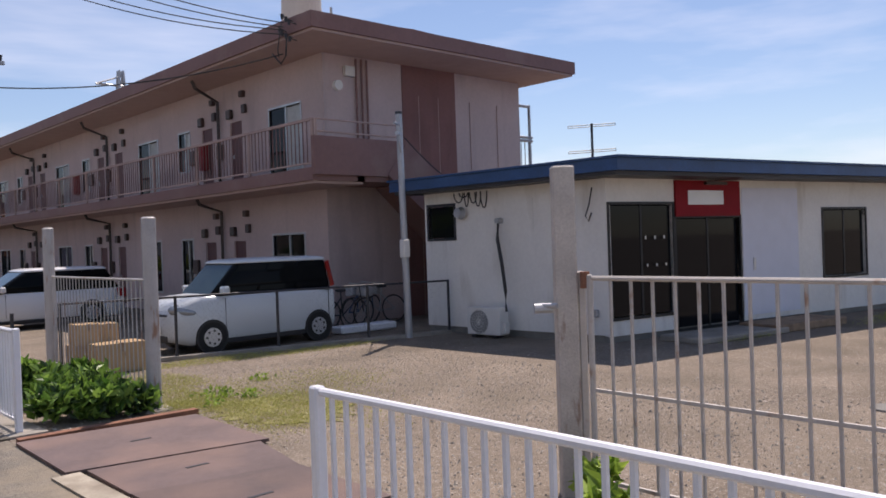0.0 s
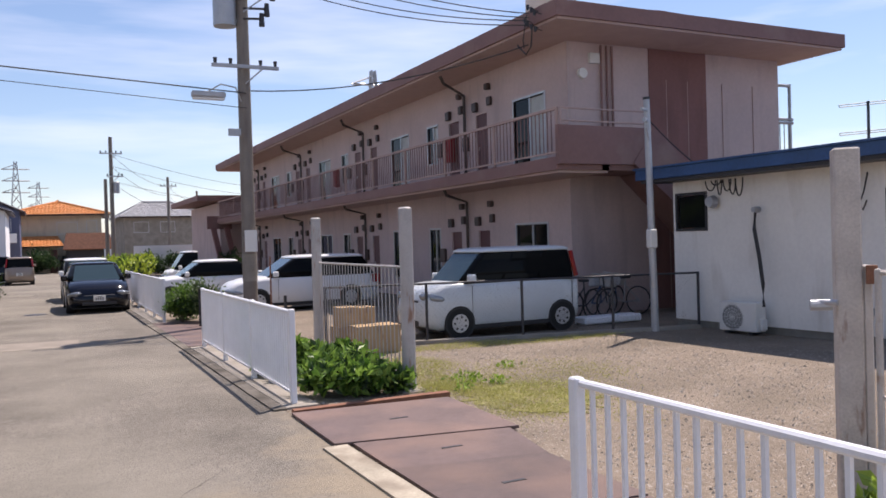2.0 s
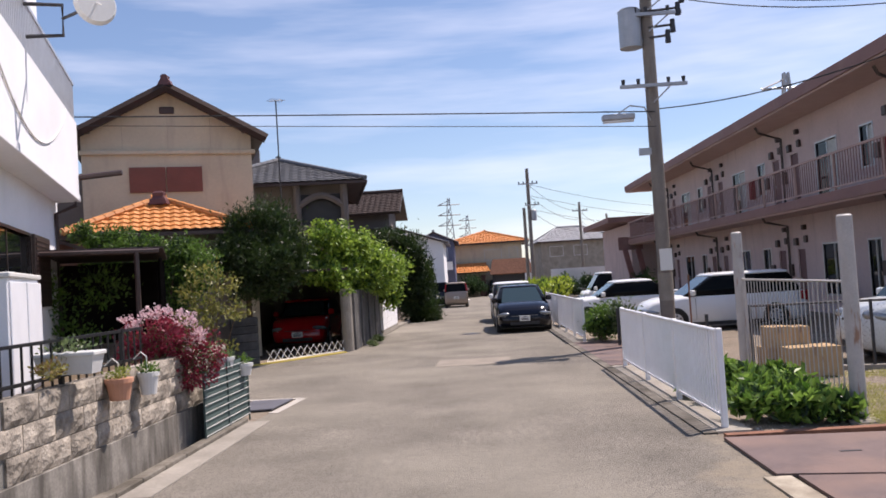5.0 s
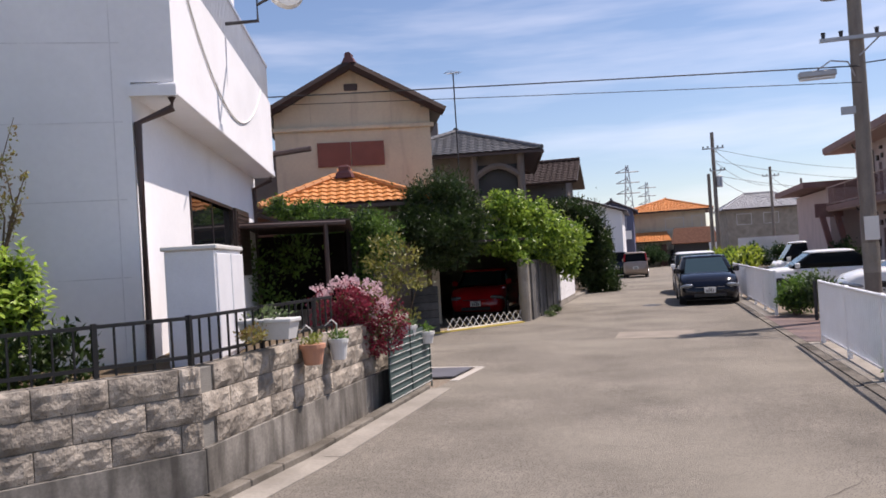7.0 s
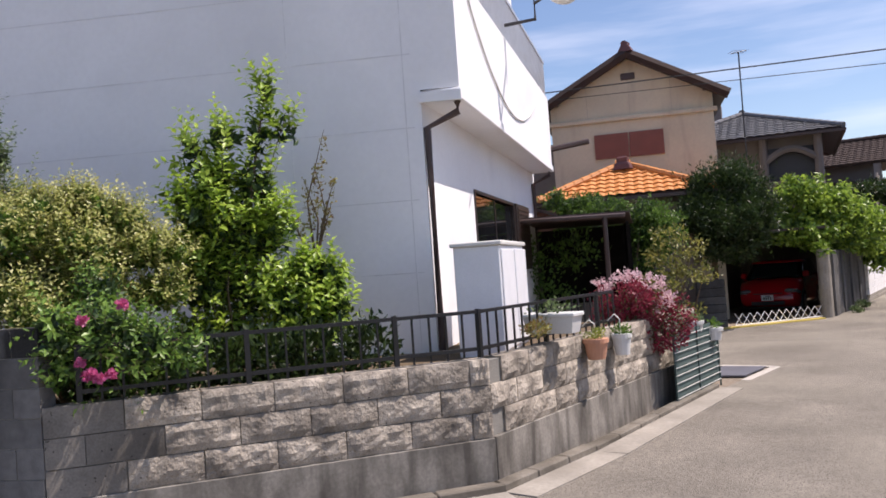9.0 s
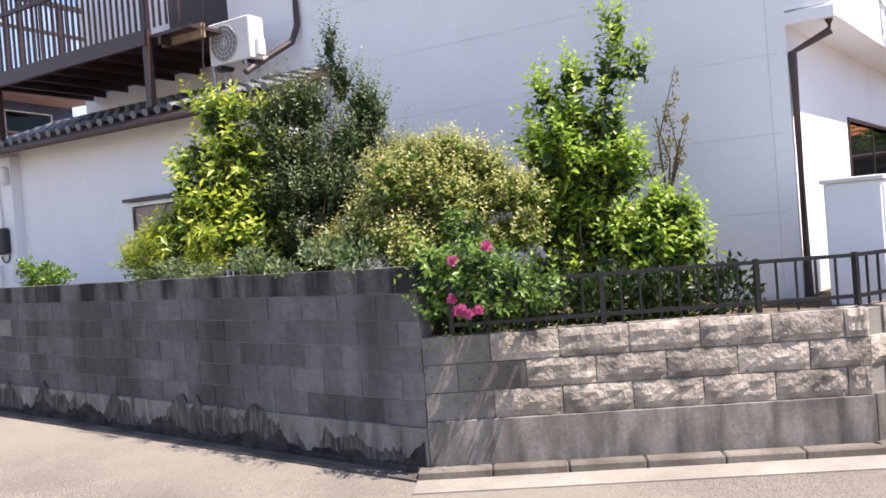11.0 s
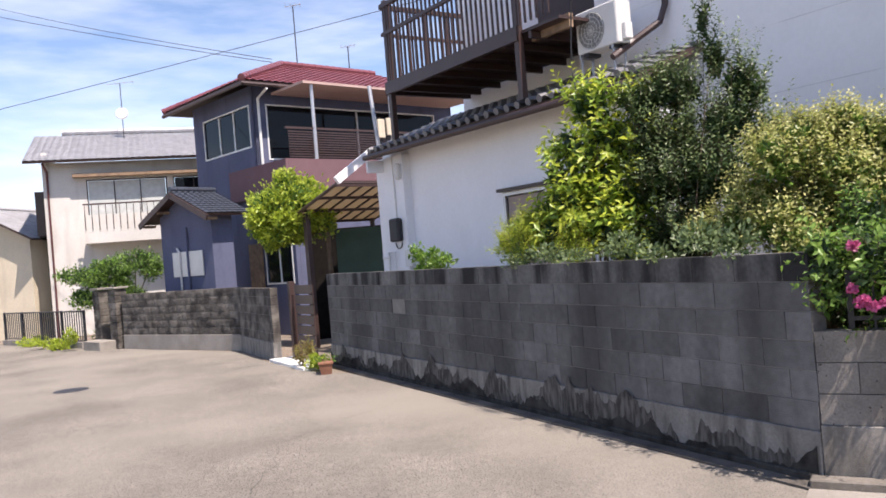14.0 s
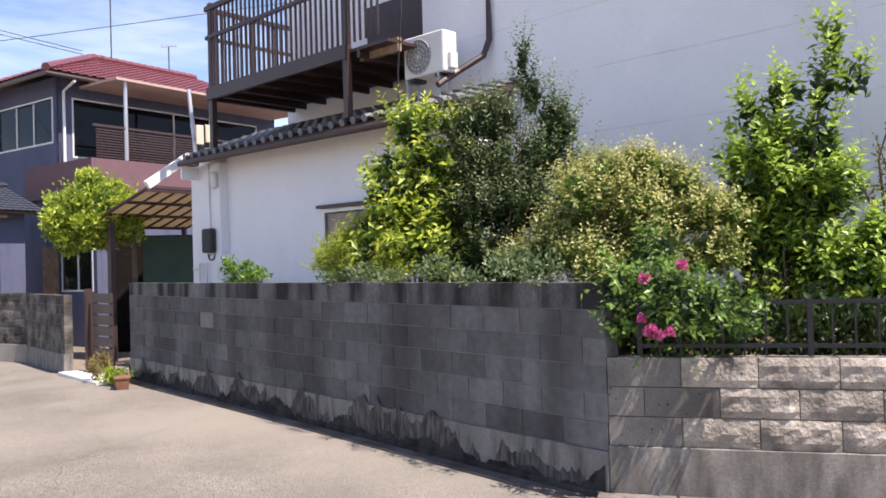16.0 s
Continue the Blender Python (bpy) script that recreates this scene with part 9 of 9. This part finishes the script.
part("dish", tube(tube(bmesh.new(), (-5.05, 11.25, 6.0), (-5.0, 11.2, 6.0), 0.3, 0.26, 22), (-5.0, 11.2, 6.0), (-4.8, 10.9, 5.85), 0.012, None, 6), M["sign_white"], dish)
part("bracket", poly_tube(bmesh.new(), [m_b @ Vector((3.6, 0.02, 6.2)), m_b @ Vector((3.6, -0.5, 6.2)), m_b @ Vector((3.6, -0.5, 5.75)), m_b @ Vector((3.6, 0.0, 5.72))], 0.03, 6), M["dark"], dish)
part("arm", tube(bmesh.new(), m_b @ Vector((3.6, -0.5, 6.0)), (-5.05, 11.25, 6.0), 0.025, None, 6), M["dark"], dish)


def pot(x, y, z, r, h, material, label, plant=None, square=False, group="flower pots"):
    p = thing("flower_pot", (x, y, z), label, "flower pot", group)
    if square:
        bm = loft(bmesh.new(), [[(x - r * 1.0, y - 0.09, z), (x + r * 1.0, y - 0.09, z), (x + r * 1.0, y + 0.09, z), (x - r * 1.0, y + 0.09, z)],
                                [(x - r * 1.15, y - 0.12, z + h), (x + r * 1.15, y - 0.12, z + h), (x + r * 1.15, y + 0.12, z + h), (x - r * 1.15, y + 0.12, z + h)]])
        part("trough", bm, material, p)
        part("rim", box(bmesh.new(), (x - r * 1.2, y - 0.13, z + h - 0.03), (x + r * 1.2, y + 0.13, z + h + 0.01), 0.008), material, p)
    else:
        part("bowl", tube(bmesh.new(), (x, y, z), (x, y, z + h), r * 0.72, r, 18), material, p)
        part("rim", tube(bmesh.new(), (x, y, z + h - 0.03), (x, y, z + h + 0.012), r * 1.06, r * 1.06, 18), material, p)
    if plant:
        leaves("leaves", [((x, y, z + h + 0.05), (r * 0.9, r * 0.9, 0.08))], 160, 0.05, plant, p, seed=int(abs(x * 100 + y * 37)))
    return p


pot(-3.72, 7.4, 1.2, 0.24, 0.19, M["ceramic"], "white oblong planter hooked on the railing", LEAF["olive"], True)
pot(-3.56, 8.05, 0.86, 0.13, 0.2, M["terracotta"], "terracotta hanging pot on the street wall", LEAF["yellow"])
pot(-3.55, 8.75, 0.82, 0.11, 0.22, M["ceramic"], "grey plastic hanging pot on the street wall", LEAF["mid"])
pot(-3.5, 11.3, 0.78, 0.13, 0.17, M["ceramic"], "grey plastic pot at the wall end", LEAF["olive"])
pot(-3.36, 11.75, 0.65, 0.12, 0.16, M["ceramic"], "grey plastic pot hung at the wall end", LEAF["mid"])
for y in (8.05, 8.75):
    part("pot_hook", poly_tube(bmesh.new(), [(-3.56, y, 1.05), (-3.56, y, 1.22), (-3.62, y, 1.27), (-3.70, y, 1.2)], 0.008, 5), M["ac"], None, "bent wire hook holding a pot on the wall", category="hook", group="pot hooks")
pot(-14.61, -0.29, 0.0, 0.2, 0.2, M["rust"], "terracotta trough at the foot of the wall", LEAF["mid"], True)
leaves("potted_flowers", [((-3.72, 7.05, 1.28), (0.12, 0.2, 0.08))], 200, 0.05, LEAF["rusty"], None, seed=90, label="orange flowers behind the railing", category="flowers", kind="stuff")
# netting at the end of the street wall
nt = thing("wire_netting", (-3.45, 11.0, 0), "green wire netting leaning on the wall end", "netting")
mn = along((-3.42, 10.15), (-3.36, 11.95))
for i in range(9):
    part("wire", obox(bmesh.new(), mn, (0, 0, 0.08 + i * 0.095), (1.8, 0.008, 0.087 + i * 0.095)), M["ac"], nt)
part("net", obox(bmesh.new(), mn, (0.02, 0.02, 0.06), (1.78, 0.03, 0.9)), M["green_mesh"], nt)
for x in (0.0, 0.9, 1.78):
    part("stake", obox(bmesh.new(), mn, (x, 0.0, -0.05), (x + 0.015, 0.02, 0.95)), M["green_mesh"], nt)


def ac_unit(m, w, h, d, label, feet=True):
    """An outdoor unit in the frame m: x along the wall, y towards it, front at y = 0."""
    loc = m.translation
    a = thing("ac_unit", tuple(loc), label, "air conditioner", "air conditioner units")
    part("casing", obox(bmesh.new(), m, (0, 0, 0.05), (w, d, h), 0.015), M["ac"], a)
    ft = part("fan_grille", tube(bmesh.new(), m @ Vector((w * 0.38, -0.006, h * 0.52)), m @ Vector((w * 0.38, 0.01, h * 0.52)), h * 0.40, None, 26), M["fan_grey"], a)
    for k in range(4):
        bm = bmesh.new()
        n = 28
        r = h * (0.1 + 0.095 * k)
        poly_tube(bm, [m @ Vector((w * 0.38 + r * math.cos(2 * math.pi * i / n), -0.012, h * 0.52 + r * math.sin(2 * math.pi * i / n))) for i in range(n + 1)], 0.004, 4)
        part("ring", bm, M["ac"], ft)
    for i in range(8):
        t = i * math.pi / 8
        part("spoke", tube(bmesh.new(), m @ Vector((w * 0.38 - h * 0.39 * math.cos(t), -0.01, h * 0.52 - h * 0.39 * math.sin(t))), m @ Vector((w * 0.38 + h * 0.39 * math.cos(t), -0.01, h * 0.52 + h * 0.39 * math.sin(t))), 0.003, None, 4), M["ac"], ft)
    part("side_panel", obox(bmesh.new(), m, (w * 0.78, -0.004, 0.09), (w * 0.97, 0.0, h * 0.95)), M["ac"], a)
    if feet:
        for x in (0.1, w - 0.2):
            part("foot", obox(bmesh.new(), m, (x, 0.02, 0), (x + 0.1, d - 0.02, 0.05)), M["plastic"], a)
    part("valve_cover", obox(bmesh.new(), m, (w, d * 0.3, h * 0.15), (w + 0.07, d * 0.8, h * 0.5), 0.01), M["ac"], a)
    return a


ac_unit(along((11.38, 11.35), (11.45, 10.4)) @ Matrix.Translation((0, 0, 0.0)), 0.82, 0.58, 0.29, "beige air conditioner outdoor unit beside the shop wall")
E_AC = along(Vector(at(7.69, OFF - 0.1)), Vector(at(6.8, OFF - 0.1)))
ac_unit(E_AC @ Matrix.Translation((0, 0, 4.6)), 0.82, 0.66, 0.3, "beige air conditioner outdoor unit on the tiled roof")
stand = thing("ac_stand", tuple(E_AC @ Vector((0.4, 0.1, 4.2))), "steel stand under the air conditioner on the roof", "stand")
for x in (0.03, 0.68):
    for y in (0.02, 0.24):
        part("leg", obox(bmesh.new(), E_AC, (x, y, 4.1), (x + 0.03, y + 0.03, 4.61)), M["galv"], stand)
    part("bar", obox(bmesh.new(), E_AC, (x, 0.0, 4.59), (x + 0.035, 0.28, 4.648)), M["galv"], stand)
part("roof_downpipe", poly_tube(bmesh.new(), [at(6.66, 0.06, 8.0), at(6.66, 0.06, 5.2), at(6.7, 0.15, 4.95), at(6.9, 0.5, 4.7), at(6.95, 0.9, 4.45)], 0.05, 8), M["brown_metal"], house)
part("hanging_wire", poly_tube(bmesh.new(), [at(7.15, OFF + 0.45, 6.6), at(7.1, OFF + 0.5, 5.4), at(7.2, OFF + 0.5, 4.6), at(7.25, OFF + 0.45, 3.9)], 0.012, 5), M["wire"], house)
part("lean_pole", tube(bmesh.new(), at(13.1, OFF + 0.3, 4.1), at(13.3, OFF + 0.3, 5.4), 0.04, None, 8), M["galv"], None, "pale steel pole standing on the wing roof", category="pole")
# meter and taps on the wing wall
mt = thing("electric_meter", at(12.8, OFF + 0.2, 2.2), "dark grey electric meter on the white wing wall", "electric meter")
part("case", obox(bmesh.new(), m_w, (W1 - 12.95, -0.32, 2.2), (W1 - 12.62, -0.183, 2.66), 0.03), M["plastic"], mt)
part("conduit", poly_tube(bmesh.new(), [m_w @ Vector((W1 - 12.8, -0.2, 2.66)), m_w @ Vector((W1 - 12.82, -0.2, 3.9))], 0.015, 6), M["ac"], mt)
part("cable_loop", poly_tube(bmesh.new(), [m_w @ Vector((W1 - 12.79 + 0.12 * math.cos(t), -0.2, 2.18 - 0.12 * math.sin(t))) for t in np.linspace(0, math.pi, 8)], 0.012, 5), M["plastic"], mt)
part("water_pipe", poly_tube(poly_tube(bmesh.new(), [m_w @ Vector((0.35, -0.24, 1.2)), m_w @ Vector((0.35, -0.24, 2.0)), m_w @ Vector((0.6, -0.24, 2.0)), m_w @ Vector((0.6, -0.24, 1.2))], 0.025, 6), [m_w @ Vector((0.1, -0.24, 1.9)), m_w @ Vector((0.4, -0.24, 1.9))], 0.02, 6), M["ac"], None, "grey water pipes with a tap on the wing wall", category="pipe")
part("gas_meter_box", obox(bmesh.new(), m_w, (1.05, -0.3, 1.7), (1.32, -0.183, 2.02), 0.01), M["ac"], None, "small grey utility box on the wing wall", category="utility box")
part("wall_lamp", obox(bmesh.new(), m_w, (0.88, -0.3, 3.4), (1.0, -0.183, 3.72), 0.03), M["ac"], None, "small round wall fitting under the eave", category="wall lamp")

# shop wall: pipe, vents, wires, aerial
part("drain_hose", poly_tube(bmesh.new(), [(11.68, 10.7, 2.25), (11.66, 10.72, 1.9), (11.64, 10.6, 1.4), (11.66, 10.55, 0.9), (11.66, 10.55, 0.5)], 0.035, 8), M["plastic"], shop)
part("hose_collar", tube(bmesh.new(), (11.74, 10.68, 2.25), (11.6, 10.68, 2.25), 0.06, 0.05, 12), M["galv"], shop)
rng = np.random.RandomState(6)
bm = bmesh.new()
for k in range(6):
    y, w_, d_ = 11.85 - 0.15 * k, rng.uniform(0.1, 0.28), rng.uniform(0.08, 0.42)
    poly_tube(bm, [(11.62, y - w_ * (1 - math.cos(t)) / 2, 2.85 - d_ * math.sin(t)) for t in np.linspace(0, math.pi, 12)], 0.013, 5)
part("wire_tangle", bm, M["wire"], shop, kind="stuff")
part("wall_vent", tube(bmesh.new(), (11.74, 11.78, 2.45), (11.62, 11.78, 2.45), 0.13, 0.1, 16), M["galv"], shop)
part("wall_patch", obox(bmesh.new(), m_sl, (2.2, -0.012, 2.05), (2.9, -0.002, 2.65)), M["shop_wall"], shop)
part("corner_wire", poly_tube(bmesh.new(), [(11.9, 8.62, 2.75), (11.86, 8.66, 2.45), (11.86, 8.75, 2.25), (11.88, 8.7, 2.15), (11.87, 8.62, 2.3)], 0.014, 5), M["wire"], shop)
part("tap_box", obox(bmesh.new(), m_sl, (4.15, -0.1, 0.45), (4.3, -0.002, 0.58), 0.01), M["galv"], shop)
part("door_sill_lamp", obox(bmesh.new(), m_sf, (2.5, -0.12, 2.8), (3.1, -0.06, 2.86)), M["bronze"], shop)
bm = bmesh.new()
for i in range(3):
    obox(bm, m_sf, (0.95 + 0.24 * i, 0.01, 1.8), (0.98 + 0.24 * i, 0.018, 1.86))
    obox(bm, m_sf, (0.98 + 0.24 * i, 0.01, 1.3), (1.01 + 0.24 * i, 0.018, 1.35))
part("glass_stickers", bm, M["sign_white"], shop)
part("handle_plate", obox(bmesh.new(), m_sf, (3.95, -0.03, 1.1), (4.02, -0.016, 1.35)), M["alu"], shop)
ya = thing("shop_aerial", (12.25, 8.85, 3.2), "two-tier dipole aerial on the shop roof", "antenna", "roof antennas")
part("mast", tube(bmesh.new(), (12.2, 8.8, 3.18), (12.2, 8.8, 3.92), 0.025, None, 6), M["dark"], ya)
for z in (3.39, 3.85):
    bm = bmesh.new()
    for dz in (0, 0.035):
        tube(bm, (11.9, 9.1, z + dz), (12.5, 8.5, z + dz + 0.03), 0.008, None, 5)
    tube(bm, (11.9, 9.1, z), (11.9, 9.1, z + 0.035), 0.008, None, 5)
    tube(bm, (12.5, 8.5, z + 0.03), (12.5, 8.5, z + 0.065), 0.008, None, 5)
    part("dipole", bm, M["dark"], ya)

# cardboard boxes by the gate, bundle by the fence, drain lids
for x0, y0, z0, w_, d_, h_ in ((4.75, 12.75, 0.0, 0.78, 0.5, 0.46), (4.6, 13.25, 0.0, 0.72, 0.5, 0.42), (4.62, 13.2, 0.42, 0.34, 0.42, 0.34), (4.98, 13.25, 0.42, 0.3, 0.4, 0.32)):
    b = thing("cardboard_box", (x0, y0, z0), "brown cardboard box stacked behind the gate", "box", "cardboard boxes")
    part("carton", box(bmesh.new(), (x0, y0, z0), (x0 + w_, y0 + d_, z0 + h_), 0.006), M["card"], b)
    part("tape", box(bmesh.new(), (x0 + w_ / 2 - 0.025, y0 - 0.002, z0 + h_ * 0.7), (x0 + w_ / 2 + 0.025, y0 + d_ + 0.002, z0 + h_ + 0.003)), M["wood"], b)
part("wrapped_panel", box(bmesh.new(), (10.2, 13.9, 0.0), (11.7, 14.3, 0.16), 0.03), M["white_paint"], None, "white wrapped panel lying flat behind the fence", category="panel")
for x, y, r_ in ((11.6, 2.4, 0.28), (9.2, 2.9, 0.22), (12.6, 1.6, 0.3)):
    part("soakaway_lid", tube(bmesh.new(), (x, y, -0.03), (x, y, 0.006), r_, r_ * 0.95, 18), M["mortar"], None, "dark round drain lid sunk in the gravel", category="drain lid", group="drain lids")
part("marker_post", tube(bmesh.new(), (3.95, 15.2, -0.1), (3.95, 15.2, 1.65), 0.016, None, 6), M["rust"], None, "thin rusty marker post beside the utility pole", category="post")
part("stub_post", tube(bmesh.new(), (4.0, 14.4, -0.1), (4.0, 14.4, 0.95), 0.03, None, 8), M["dark"], None, "short dark steel post beside the gate", category="post", group="short posts")
part("stub_post", tube(bmesh.new(), (3.4, 19.6, -0.1), (3.4, 19.6, 0.9), 0.04, None, 8), M["dark"], None, "short dark steel post beside the gate", category="post", group="short posts")


def bicycle(x, y, yaw, material):
    b = thing("bicycle", (0, 0, 0), "city bicycle with a front basket leaning by the wall", "bicycle", "parked bicycles")
    for cx in (-0.52, 0.55):
        w = part("wheel", poly_tube(bmesh.new(), [(cx + 0.32 * math.cos(t), 0, 0.33 + 0.32 * math.sin(t)) for t in np.linspace(0, 2 * math.pi, 25)], 0.018, 5), M["tyre"], b)
        bm = bmesh.new()
        for i in range(8):
            t = i * math.pi / 8
            tube(bm, (cx - 0.3 * math.cos(t), 0, 0.33 - 0.3 * math.sin(t)), (cx + 0.3 * math.cos(t), 0, 0.33 + 0.3 * math.sin(t)), 0.003, None, 4)
        part("spokes", bm, M["alu"], w)
    bm = bmesh.new()
    for p, q in (((-0.52, 0, 0.33), (-0.12, 0, 0.3)), ((-0.12, 0, 0.3), (-0.22, 0, 0.85)), ((-0.12, 0, 0.3), (0.4, 0, 0.7)), ((0.55, 0, 0.33), (0.36, 0, 0.95)), ((-0.52, 0, 0.33), (-0.2, 0, 0.7))):
        tube(bm, p, q, 0.017, None, 6)
    part("frame", bm, material, b)
    part("saddle", box(bmesh.new(), (-0.34, -0.07, 0.85), (-0.1, 0.07, 0.9), 0.02), M["plastic"], b)
    part("handlebar", tube(bmesh.new(), (0.32, -0.28, 0.98), (0.32, 0.28, 0.98), 0.014, None, 6), M["alu"], b)
    part("basket", box(bmesh.new(), (0.42, -0.16, 0.7), (0.68, 0.16, 0.92), 0.02), M["galv"], b)
    b.matrix_basis = pose(x, y, 0, 6, 0, yaw)


bicycle(11.1, 15.0, 8, M["dark"])
bicycle(12.1, 15.15, 172, M["galv"])
bicycle(11.8, 15.4, 20, M["blue_metal"])
